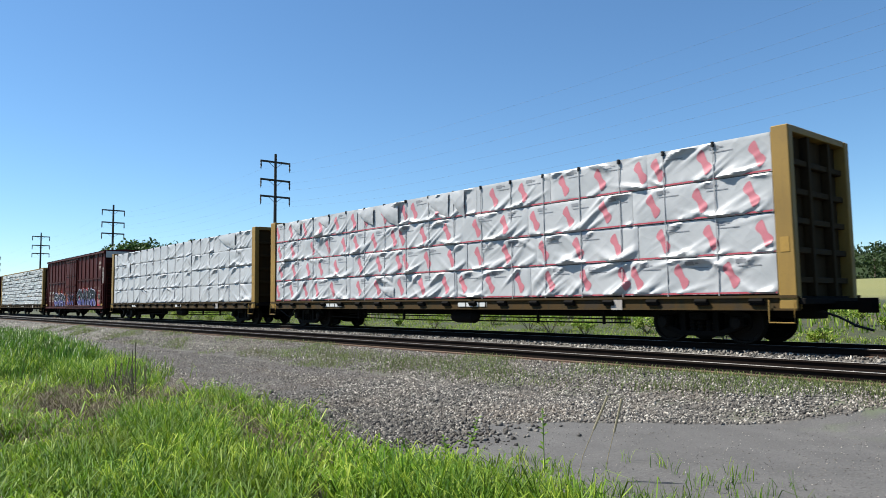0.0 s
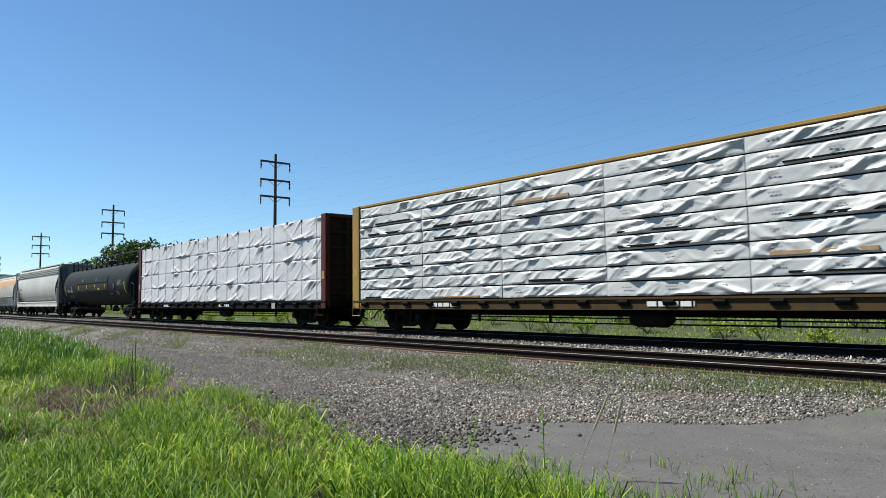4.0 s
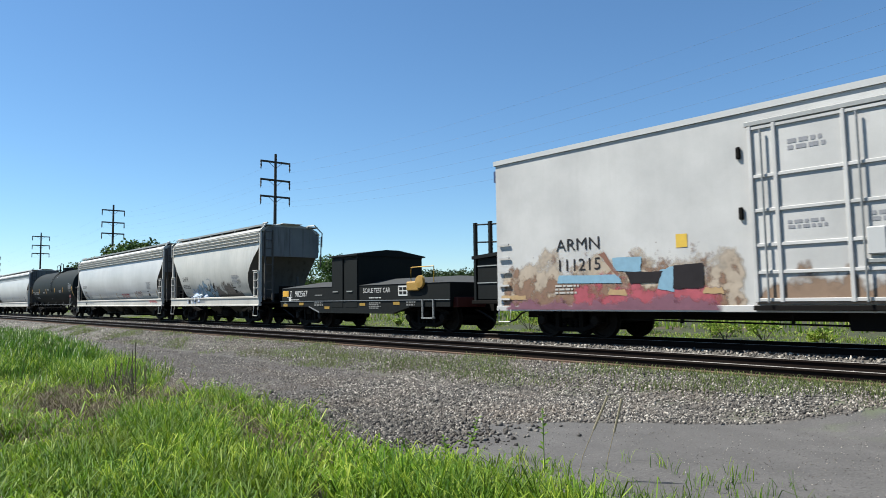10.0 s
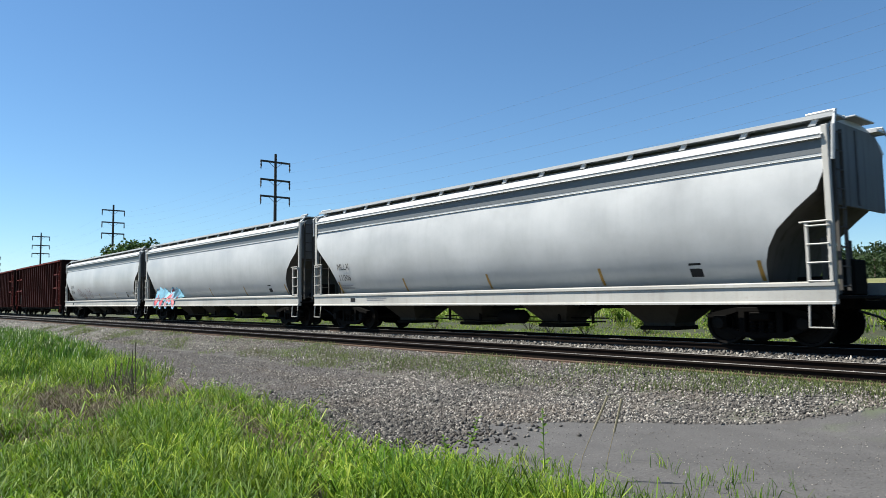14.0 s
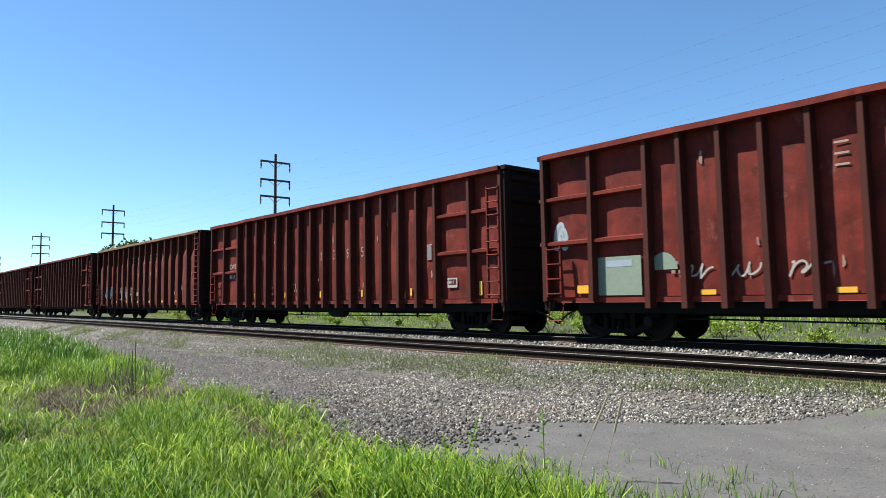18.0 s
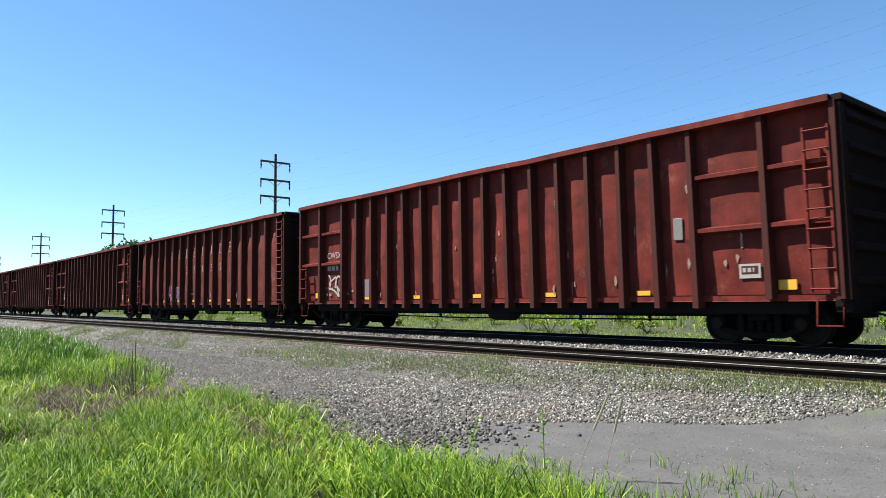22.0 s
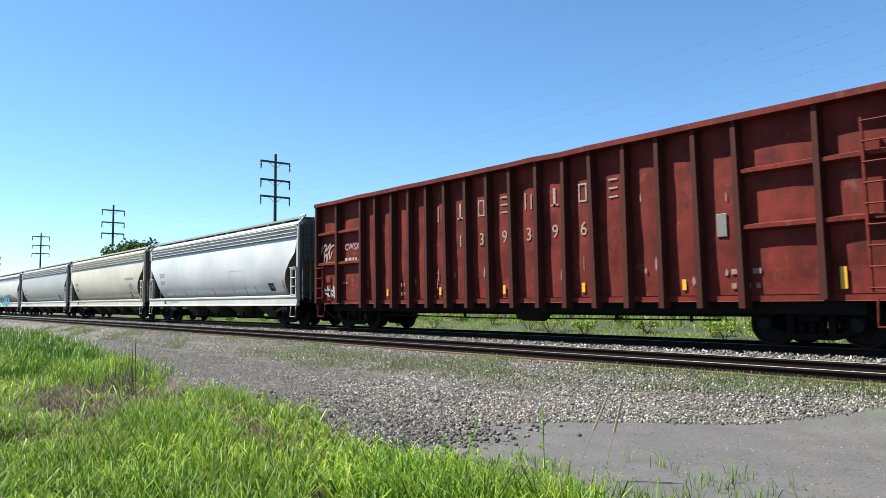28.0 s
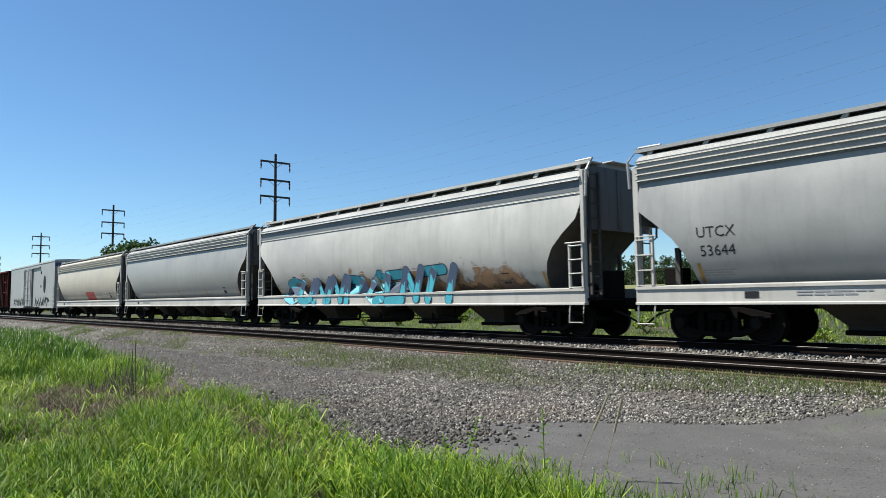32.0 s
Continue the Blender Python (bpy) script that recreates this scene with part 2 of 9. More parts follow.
# web blackened as if in the head's shade; the foot keeps its rust
M_RAIL = plain("rusty_rail_web", (0.018, 0.0125, 0.0100), 0.9, 0.0, 0.35, 9.0, shine=0.08)
M_FOOT = plain("rust_brown_rail_foot", (0.135, 0.092, 0.068), 0.9, 0.0, 0.45, 3.0, shine=0.1)
M_TIE = plain("weathered_tie_wood", (0.068, 0.055, 0.046), 0.9, 0.0, 0.4, 5.0, 0.4)
M_PLATE = plain("rusty_tie_plate", (0.136, 0.08, 0.056), 0.85, 0.0, 0.3)
M_YELLOW = paint("faded_yellow_paint", (0.30, 0.185, 0.034), (0.10, 0.06, 0.025), 0.7, 0.55, spots=(RUST, 0.66))
# grimy end paint, darkened further to carry the bulkhead's shade in its colour
M_GRIME_SHADE_END = paint("brake_dust_covered_paint", (0.050, 0.034, 0.016), (0.025, 0.019, 0.013), 1.0, 0.8, streak=0.9, shine=0.1)
M_GRIME_SILL = paint("grimy_yellow_sill_paint", (0.075, 0.046, 0.015), (0.028, 0.034, 0.022), 1.0, 0.75, streak=1.0, spots=((0.055, 0.04, 0.025), 0.52), shine=0.15)
M_STRAP = plain("grey_steel_strapping", (0.50, 0.50, 0.51), 0.5)
M_SAFETY = plain("yellow_reflector", (0.80, 0.43, 0.02), 0.4, 0, 0.1)
M_WHITE_LETTER = plain("white_lettering", (0.72, 0.72, 0.70), 0.6, 0, 0.12, 20, 0)
M_FADED_LETTER = plain("faded_lettering", (0.36, 0.26, 0.21), 0.7, 0, 0.35, 9, 0)
M_STENCIL = plain("chalky_stencil", (0.40, 0.36, 0.33), 0.7, 0, 0.3, 9, 0)
M_NAME = plain("almost_worn_off_lettering", (0.30, 0.17, 0.13), 0.7, 0, 0.5, 6, 0)
M_DARK_LETTER = plain("dark_lettering", (0.03, 0.03, 0.033), 0.7, 0, 0.2, 20, 0, 0.1)
M_MAROON = paint("maroon_paint", (0.091, 0.0224, 0.0175), (0.05, 0.03, 0.025), 0.5, 0.5, shine=0.15)
M_BOXRED = paint("boxcar_red_paint", (0.067, 0.0108, 0.0088), (0.045, 0.02, 0.018), 0.55, 0.55, spots=((0.12, 0.04, 0.025), 0.68), shine=0.12)
# boxcar ends: the same red with the end's shade put into the colour
M_BOXEND = paint("soot_darkened_red_end_paint", (0.036, 0.0085, 0.0072), (0.016, 0.009, 0.008), 0.9, 0.75, streak=0.8, shine=0.08)
M_GONRED = paint("oxide_red_paint", (0.156, 0.0238, 0.0162), (0.05, 0.018, 0.013), 0.8, 0.62, streak=0.7, spots=((0.075, 0.018, 0.013), 0.58), relief=0.6, shine=0.12, scuff=(0.24, 0.075, 0.056), mottle=0.4)
M_GONRED2 = paint("worn_oxide_red_paint", (0.150, 0.0260, 0.0178), (0.055, 0.026, 0.02), 1.0, 0.68, streak=0.9, spots=((0.10, 0.035, 0.022), 0.58), relief=0.5, shine=0.15, scuff=(0.25, 0.10, 0.08), mottle=0.4)
M_GREY_HOP = paint("light_grey_paint", (0.58, 0.57, 0.53), (0.16, 0.15, 0.135), 0.5, 0.42, spots=((0.36, 0.27, 0.17), 0.71))
M_WHITE_HOP = paint("white_grey_paint", (0.625, 0.63, 0.63), (0.24, 0.23, 0.22), 0.32, 0.38, streak=0.4)
M_TAN_HOP = paint("cream_paint", (0.59, 0.54, 0.44), (0.20, 0.17, 0.12), 0.45, 0.42)
M_DARK_HOP = paint("mid_grey_paint", (0.41, 0.41, 0.395), (0.13, 0.125, 0.12), 0.5, 0.4)
M_RUSTY_HOP = paint("rust_stained_white_paint", (0.52, 0.52, 0.50), (0.15, 0.12, 0.10), 0.6, 0.45)
M_SILL = paint("off_white_sill_paint", (0.585, 0.565, 0.52), (0.24, 0.17, 0.11), 0.6, 0.55, spots=((0.30, 0.18, 0.10), 0.67))
M_SLATE = plain("pale_slate_paint", (0.30, 0.33, 0.35), 0.5, 0, 0.12)
M_STRIPE = plain("slate_stripe", (0.19, 0.20, 0.21), 0.5, 0, 0.15)
M_TANK = paint("black_tank_paint", (0.0165, 0.0215, 0.0218), (0.022, 0.027, 0.027), 0.5, 0.68, relief=0.0, shine=0.10, mottle=0.06, streak=0.3, spread=0.04)
M_REEFER = paint("white_reefer_paint", (0.61, 0.60, 0.585), (0.34, 0.31, 0.28), 0.35, 0.5, relief=0.08, streak=0.35)
M_BLUE = plain("navy_blue_paint", (0.03, 0.06, 0.16), 0.5)
M_ROOFWHITE = plain("white_roof_paint", (0.595, 0.595, 0.5865), 0.45, 0, 0.08, 2.0)
M_NSBLACK = paint("flat_black_green_paint", (0.010, 0.0115, 0.0112), (0.03, 0.03, 0.028), 0.4, 0.6, shine=0.12)
M_BRASS = plain("ochre_brake_gear", (0.45, 0.27, 0.05), 0.5, 0.2)
# near-black shade colour for the insides of gaps and gondolas
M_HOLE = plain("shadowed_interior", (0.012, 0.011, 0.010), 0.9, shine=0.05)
# hopper ends: grimy paint, darkened further for the shade on slopes and end sheets
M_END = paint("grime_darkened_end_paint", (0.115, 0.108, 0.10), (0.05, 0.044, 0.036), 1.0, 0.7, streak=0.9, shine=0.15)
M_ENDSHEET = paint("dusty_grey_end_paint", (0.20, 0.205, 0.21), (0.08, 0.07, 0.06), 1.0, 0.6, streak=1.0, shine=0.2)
# grimy bays, their base blackened to stand in for the wagon's shadow
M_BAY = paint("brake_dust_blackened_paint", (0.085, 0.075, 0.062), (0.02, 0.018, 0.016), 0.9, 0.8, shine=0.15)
M_CHORD_TAN = paint("tan_rusted_chord_paint", (0.26, 0.15, 0.095), (0.10, 0.045, 0.03), 0.9, 0.75, streak=0.6, shine=0.1)
# gondola ends: the oxide red painted darker, as the shaded end looks
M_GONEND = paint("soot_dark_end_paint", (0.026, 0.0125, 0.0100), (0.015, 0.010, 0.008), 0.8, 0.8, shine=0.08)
M_GONRIB = paint("rust_brown_rib_paint", (0.070, 0.0185, 0.0130), (0.03, 0.016, 0.012), 0.8, 0.7, streak=0.8, relief=0.3, shine=0.15)
# ---- running gear, shared by all the wagons ----
CARS, WHEELSETS = [], []
GROUP = "wagons of the goods train"


def wheelset_mesh():
    s = Shape()
    for sgn in (-1, 1):
        prof = [(-0.095, 0.10), (-0.09, 0.20), (-0.03, 0.21), (-0.02, 0.38), (-0.065, 0.40), (-0.065, 0.457), (0.045, 0.462), (0.05, 0.485), (0.07, 0.485), (0.07, 0.40), (0.03, 0.38), (0.02, 0.21), (0.07, 0.19), (0.08, 0.10)]
        s.turned([(-sgn * a, r) for a, r in prof], (0, sgn * 0.76, 0), "y", 22)
        s.turned([(sgn * 0.85, 0.08), (sgn * 1.12, 0.08), (sgn * 1.12, 0.13), (sgn * 1.17, 0.12), (sgn * 1.18, 0.05)], (0, 0, 0), "y", 10)
    s.turned([(-0.76, 0.085), (0.76, 0.085)], (0, 0, 0), "y", 10)
    return s.mesh("wheelset")


def truck_mesh():
    s = Shape()
    for y in (-1.0, 1.0):
        a, c = y - 0.09, y + 0.09
        s.prism([(-1.18, 0.56), (-0.82, 0.60), (-0.50, 0.70), (-0.50, 0.80), (-0.82, 0.74), (-1.18, 0.66)], "y", a, c)
        s.prism([(0.50, 0.70), (0.82, 0.60), (1.18, 0.56), (1.18, 0.66), (0.82, 0.74), (0.50, 0.80)], "y", a, c)
        s.box(-0.50, 0.50, a, c, 0.70, 0.80, 0.01)
        s.prism([(-1.10, 0.42), (-0.86, 0.30), (-0.46, 0.16), (0.46, 0.16), (0.86, 0.30), (1.10, 0.42), (0.90, 0.44), (0.44, 0.27), (-0.44, 0.27), (-0.90, 0.44)], "y", a, c)
        for sx in (-1, 1):
            s.box(sx * 0.89 - 0.15, sx * 0.89 + 0.15, y - 0.13, y + 0.13, 0.36, 0.62, 0.03)
            s.box(sx * 0.40 - 0.07, sx * 0.40 + 0.07, a, c, 0.25, 0.72, 0.01)
        for k in (-0.2, 0.0, 0.2):
            s.turned([(0.27, 0.075), (0.30, 0.085), (0.34, 0.06), (0.38, 0.085), (0.42, 0.06), (0.46, 0.085), (0.50, 0.06), (0.52, 0.075)], (k, y, 0), "z", 8)
    s.box(-0.22, 0.22, -1.14, 1.14, 0.52, 0.70, 0.03)
    s.box(-0.75, -0.62, -0.8, 0.8, 0.30, 0.42)
    s.box(0.62, 0.75, -0.8, 0.8, 0.30, 0.42)
    return s.mesh("truck")


WHEELSET, TRUCK = wheelset_mesh(), truck_mesh()


def add_trucks(car, tc):
    for x in (-tc, tc):
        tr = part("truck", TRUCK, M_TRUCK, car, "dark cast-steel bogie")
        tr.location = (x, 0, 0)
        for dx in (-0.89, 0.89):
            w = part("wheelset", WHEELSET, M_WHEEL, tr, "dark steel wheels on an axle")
            w.matrix_parent_inverse = Matrix.Translation((dx, 0, 0.46))
            WHEELSETS.append(w)


def add_couplers(car, half, reach=0.75):
    for sx in (-1, 1):
        s = Shape()
        s.box(sx * (half - 0.25), sx * (half + reach - 0.12), -0.10, 0.10, 0.74, 0.92, 0.02)
        s.prism([(sx * (half + reach - 0.3), -0.14), (sx * (half + reach - 0.02), -0.20), (sx * (half + reach + 0.06), -0.05), (sx * (half + reach - 0.04), 0.15), (sx * (half + reach - 0.3), 0.15)], "z", 0.68, 0.98)
        part("coupler", s, M_TRUCK, car, "grimy knuckle coupler")
        h = Shape()
        pts = [(sx * (half - 0.1), -0.35, 0.72), (sx * (half + 0.25), -0.33, 0.60), (sx * (half + 0.55), -0.25, 0.42), (sx * (half + reach), -0.2, 0.33)]
        h.rod(pts, 0.028, 6)
        part("air_hose", h, M_BLACK, car)


def add_brakes(car, half, z=0.62, y=-1.05):
    s = Shape()
    s.turned([(-1.0, 0.04), (-0.95, 0.16), (-0.80, 0.2), (0.0, 0.2), (0.12, 0.12), (0.2, 0.04)], (half * 0.12, y, z - 0.1), "x", 12)
    part("air_reservoir", s, M_UNDER, car, "dark air reservoir under the floor")
    b = Shape()
    b.rod([(-half * 0.62, y, z - 0.18), (-half * 0.1, y, z - 0.24), (half * 0.62, y, z - 0.2)], 0.022, 6)
    b.rod([(-half * 0.55, y + 0.3, z - 0.1), (half * 0.6, y + 0.3, z - 0.12)], 0.02, 6)
    part("brake_rod", b, M_UNDER, car)
    for k in (-0.45, -0.2, 0.35, 0.55):
        part("rod_hanger", Shape().box(half * k - 0.03, half * k + 0.03, y - 0.03, y + 0.03, z - 0.25, z + 0.3), M_UNDER, car)


def ladder(car, name, x0, x1, y, z0, z1, n, mat, r=0.018):
    s = Shape()
    for x in (x0, x1):
        s.box(x - 0.025, x + 0.025, y - 0.02, y + 0.05, z0 - 0.08, z1 + 0.08)
    for i in range(n):
        z = z0 + (z1 - z0) * i / (n - 1)
        s.rod([(x0, y - 0.03, z), (x1, y - 0.03, z)], r, 5)
    return part(name, s, mat, car)


def end_ladder(car, name, x, y0, y1, z0, z1, n, mat):
    s = Shape()
    for y in (y0, y1):
        s.box(x - 0.03, x + 0.03, y - 0.025, y + 0.025, z0 - 0.08, z1 + 0.08)
    for i in range(n):
        z = z0 + (z1 - z0) * i / (n - 1)
        s.rod([(x + 0.03 * (1 if x > 0 else -1), y0, z), (x + 0.03 * (1 if x > 0 else -1), y1, z)], 0.018, 5)
    return part(name, s, mat, car)


def on_side(shape, x, z, y_of, lift):
    """Lays a flat shape on a wagon's near side, which y_of(z) gives."""
    out = Shape()
    out.v = [(vx + x, -(y_of(vz + z) + lift) + vy, vz + z) for vx, vy, vz in shape.v]
    out.f = list(shape.f)
    return out


def decal(car, name, shape, mat, x, z, y_of, lift=0.006, label=""):
    ob = part(name, on_side(shape, x, z, y_of, lift), mat, car, label)
    return tagged(ob, kind="stuff") if name in ("small_print", "data_panel", "faded_mark") else ob


def bars(rows, width, height, gap=0.45, seed=0):
    """Small print that cannot be read: rows of plain bars."""
    rng = random.Random(seed)
    s = Shape()
    step = height / rows
    for i in range(rows):
        z, x = height / 2 - (i + 0.5) * step, -width / 2
        end = width / 2 - rng.random() * width * 0.3
        while x < end:
            w = min(end - x, width * (0.08 + 0.2 * rng.random()))
            s.add([(x, 0, z - step * (1 - gap) / 2), (x + w, 0, z - step * (1 - gap) / 2), (x + w, 0, z + step * (1 - gap) / 2), (x, 0, z + step * (1 - gap) / 2)], [(0, 1, 2, 3)])
            x += w + step * 0.4
    return s


def rect(w, h, nz=1):
    s = Shape()
    s.grid([[(-w / 2, 0, -h / 2 + h * i / nz), (w / 2, 0, -h / 2 + h * i / nz)] for i in range(nz + 1)])
    return s


def disc(r, n=20, squash=1.0):
    return Shape().add([(r * math.cos(2 * math.pi * k / n), 0, squash * r * math.sin(2 * math.pi * k / n)) for k in range(n)], [tuple(range(n))])


def stroke(s, path, w, lift, n=6):
    """A fat brush stroke with round ends through points (x, z)."""
    for (xa, za), (xb, zb) in zip(path, path[1:]):
        ang = math.atan2(zb - za, xb - xa)
        pts = []
        for cx, cz, a0 in ((xb, zb, ang - math.pi / 2), (xa, za, ang + math.pi / 2)):
            for k in range(n + 1):
                a = a0 + math.pi * k / n
                pts.append((cx + w * math.cos(a), -lift, cz + w * math.sin(a)))
        s.add(pts, [tuple(range(len(pts)))])
        lift += 0.00012
    return lift


def tangle(rng):
    """Bent strokes that fill a unit square: abstract sprayed forms, no letters."""
    out = []
    for k in range(3):
        a, b, c = [(rng.uniform(0.02, 0.98), rng.uniform(0.05, 0.95)) for _ in range(3)]
        if k == 0:
            a, c = (rng.uniform(0.0, 0.35), 0.08), (rng.uniform(0.5, 1.0), 0.95)
        out.append([((1 - u) ** 2 * a[0] + 2 * u * (1 - u) * b[0] + u * u * c[0], (1 - u) ** 2 * a[1] + 2 * u * (1 - u) * b[1] + u * u * c[1]) for u in (0, 0.25, 0.5, 0.75, 1.0)])
    return out


LETTER_FORMS = {
    "S": [[(0.92, 0.80), (0.55, 0.98), (0.15, 0.80), (0.22, 0.55), (0.75, 0.45), (0.85, 0.20), (0.45, 0.02), (0.08, 0.18)]],
    "K": [[(0.18, 0.02), (0.28, 0.98)], [(0.92, 0.95), (0.25, 0.48)], [(0.40, 0.55), (0.95, 0.02)]],
    "A": [[(0.05, 0.02), (0.30, 0.60), (0.45, 0.97)], [(0.45, 0.97), (0.78, 0.90), (0.92, 0.02)], [(0.25, 0.38), (0.85, 0.40)]],
    "M": [[(0.05, 0.05), (0.12, 0.92)], [(0.12, 0.92), (0.50, 0.45)], [(0.50, 0.45), (0.85, 0.98)], [(0.85, 0.98), (0.95, 0.02)]],
    "U": [[(0.12, 0.95), (0.12, 0.25), (0.45, 0.03), (0.82, 0.25), (0.85, 0.95)]],
    "O": [[(0.50, 0.97), (0.12, 0.70), (0.15, 0.25), (0.50, 0.03), (0.88, 0.28), (0.88, 0.72), (0.50, 0.97)]],
    "C": [[(0.92, 0.78), (0.55, 0.97), (0.12, 0.65), (0.15, 0.25), (0.55, 0.03), (0.92, 0.22)]],
    "N": [[(0.10, 0.02), (0.15, 0.95)], [(0.15, 0.95), (0.80, 0.05)], [(0.80, 0.05), (0.88, 0.98)]],
    "I": [[(0.45, 0.02), (0.55, 0.98)]],
    "G": [[(0.90, 0.80), (0.50, 0.97), (0.12, 0.65), (0.15, 0.25), (0.50, 0.03), (0.88, 0.15), (0.88, 0.48), (0.55, 0.48)]],
    "E": [[(0.90, 0.95), (0.15, 0.92), (0.15, 0.05), (0.92, 0.08)], [(0.15, 0.50), (0.75, 0.52)]],
    "T": [[(0.05, 0.92), (0.95, 0.96)], [(0.50, 0.92), (0.48, 0.03)]],
    "P": [[(0.15, 0.02), (0.15, 0.95)], [(0.15, 0.95), (0.85, 0.85), (0.85, 0.52), (0.20, 0.45)]],
    "R": [[(0.12, 0.02), (0.15, 0.95)], [(0.15, 0.95), (0.80, 0.85), (0.80, 0.55), (0.22, 0.48)], [(0.40, 0.48), (0.95, 0.02)]],
}


def graffiti(car, x0, x1, z0, z1, n, layers, y_of, seed, fat=0.16, cloud=None, forms=""):
    """Sprayed tag of bulging strokes: a cloud behind, an outline, a fill. layers: (material, growth) from back to front."""
    rng = random.Random(seed)
    w, h = (x1 - x0) / n, z1 - z0
    lines = []
    for i in range(n):
        g = LETTER_FORMS[forms[i]] if forms else tangle(rng)
        tilt, lift = rng.uniform(-0.15, 0.15), rng.uniform(-0.06, 0.06)
        for path in g:
            lines.append([(x0 + (i + u * 1.1 - 0.05 + tilt * (q - 0.5)) * w, z0 + (q + lift) * h) for u, q in path])
    lay = 0.004
    if cloud:
        s, up = Shape(), 0.0
        for k in range(n * 4):
            cx, cz, r = rng.uniform(x0, x1), z0 + h * rng.uniform(0.1, 0.9), h * rng.uniform(0.16, 0.34)
            m = 14
            s.add([(cx + r * (1 + 0.25 * rng.random()) * math.cos(2 * math.pi * j / m), -up, cz + r * 0.8 * (1 + 0.3 * rng.random()) * math.sin(2 * math.pi * j / m)) for j in range(m)], [tuple(range(m))])
            up += 0.0001
        tagged(part("spray_cloud", on_side(s, 0, 0, y_of, lay), cloud, car, "hazy sprayed background colour"), kind="stuff")
        lay += up + 0.0015
    for mat, grow in layers:
        s, up = Shape(), 0.0
        for path in lines:
            up = stroke(s, path, fat * w * grow, up)
        tagged(part("graffiti", on_side(s, 0, 0, y_of, lay), mat, car, "sprayed graffiti shapes"), kind="stuff")
        lay += up + 0.0015


def scrawl(car, x0, x1, z0, z1, loops, mat, y_of, seed, width=0.022):
    """A thin looping line of spray, as from one sweep of the arm."""
    rng = random.Random(seed)
    a, b, p, q = rng.uniform(0.5, 0.9), rng.uniform(0.15, 0.35), rng.uniform(0, 6), rng.uniform(0, 6)
    n, path = loops * 14, []
    for k in range(n + 1):
        u = k / n
        path.append((x0 + (x1 - x0) * (u + 0.5 / loops * a * math.sin(2 * math.pi * loops * u + p)), (z0 + z1) / 2 + (z1 - z0) / 2 * (0.75 * math.cos(2 * math.pi * loops * u) + b * math.sin(2 * math.pi * loops * 1.62 * u + q))))
    s = Shape()
    stroke(s, path, width, 0.0, 3)
    tagged(part("graffiti", on_side(s, 0, 0, y_of, 0.006), mat, car, "thin looping line of sprayed graffiti"), kind="stuff")


def block_name(car, count, x0, step, z, size, mat, y_of, seed=1):
    """A company's name as plain worn blocks, one to a panel."""
    for i in range(count):
        w, h, b = size * 0.20, size * 0.36, size * 0.062
        sets = (((-w, -w + b, -h, h), (w - b, w, -h, h), (-w + b, w - b, h - b, h), (-w + b, w - b, -h, -h + b)), ((-w, w, h - b, h), (-w, w, -b / 2, b / 2), (-w, w, -h, -h + b)), ((-w, -w + b, -h, h), (w - b, w, -h, h * 0.7)), ((-b, b, -h, h), (-w, w, -h, -h + b)))
        s = Shape()
        for xa, xb, za, zb in sets[(i + seed) % 4]:
            s.add([(xa, 0, za), (xb, 0, za), (xb, 0, zb), (xa, 0, zb)], [(0, 1, 2, 3)])
        decal(car, "faded_mark", s, mat, x0 + step * i, z, y_of)


def new_car(name, label, category, front, rear):
    """The wagon's empty at its middle, at rail height, keyed later."""
    car = thing(name, label, category, GROUP)
    CARS.append((car, (front + rear) / 2))
    car.location = ((front + rear) / 2, TRACK_Y, 0)
    return car, (front - rear) / 2


# ---- centre-beam flat wagons with wrapped timber ----
def wrap_material(name, base, grey, fold=1.0):
    """Slack plastic film: broad soft dents and a few slanting creases, a little grime."""
    m, t, p = nodes_of(name)
    v = place(t)
    heights = []
    for turn, stretch, lo in ((0.6, (0.35, 1.0, 1.5), 0.40), (-0.75, (0.4, 1.0, 1.2), 0.42)):
        mp = t.nodes.new("ShaderNodeMapping")
        mp.inputs["Rotation"].default_value = (0, turn, 0)
        t.links.new(v, mp.inputs["Vector"])
        n = noise_at(t, 1.5, 2, mp.outputs[0], 0.4, stretch)
        heights.append(ramp(t, n, [(lo, 0.0), (0.5, 1.0), (1.0 - lo, 0.0)]))
    add = t.nodes.new("ShaderNodeMath")
    add.operation = "ADD"
    t.links.new(heights[0], add.inputs[0])
    t.links.new(heights[1], add.inputs[1])
    a = noise_at(t, 0.8, 5, v, 0.6, (1.0, 1.0, 1.6))
    t.links.new(mix(t, ramp(t, a, [(0.42, 0.0), (0.78, 0.45)]), tuple(c * 0.70 for c in base), tuple(c * 0.70 for c in grey)), p.inputs["Base Color"])
    p.inputs["Roughness"].default_value = 0.45
    bump(t, p, add.outputs[0], 0.05 * fold, 0.05)
    return m


M_WRAP = wrap_material("white_lumber_wrap", (0.525, 0.525, 0.535), (0.30, 0.33, 0.35), 1.3)
M_WRAP_GREY = wrap_material("grey_white_lumber_wrap", (0.60, 0.60, 0.61), (0.40, 0.39, 0.41))
M_WRAP_TORN = wrap_material("crumpled_lumber_wrap", (0.57, 0.57, 0.56), (0.24, 0.34, 0.36), 1.6)
M_LOGO = plain("red_printed_mark", (0.60, 0.20, 0.24), 0.5, 0, 0.12, 10, 0)
M_REDLINE = plain("red_printed_line", (0.48, 0.07, 0.10), 0.5, 0, 0.2, 10, 0)
M_GREYPRINT = plain("grey_print", (0.30, 0.30, 0.32), 0.5, 0, 0.2, 10, 0)
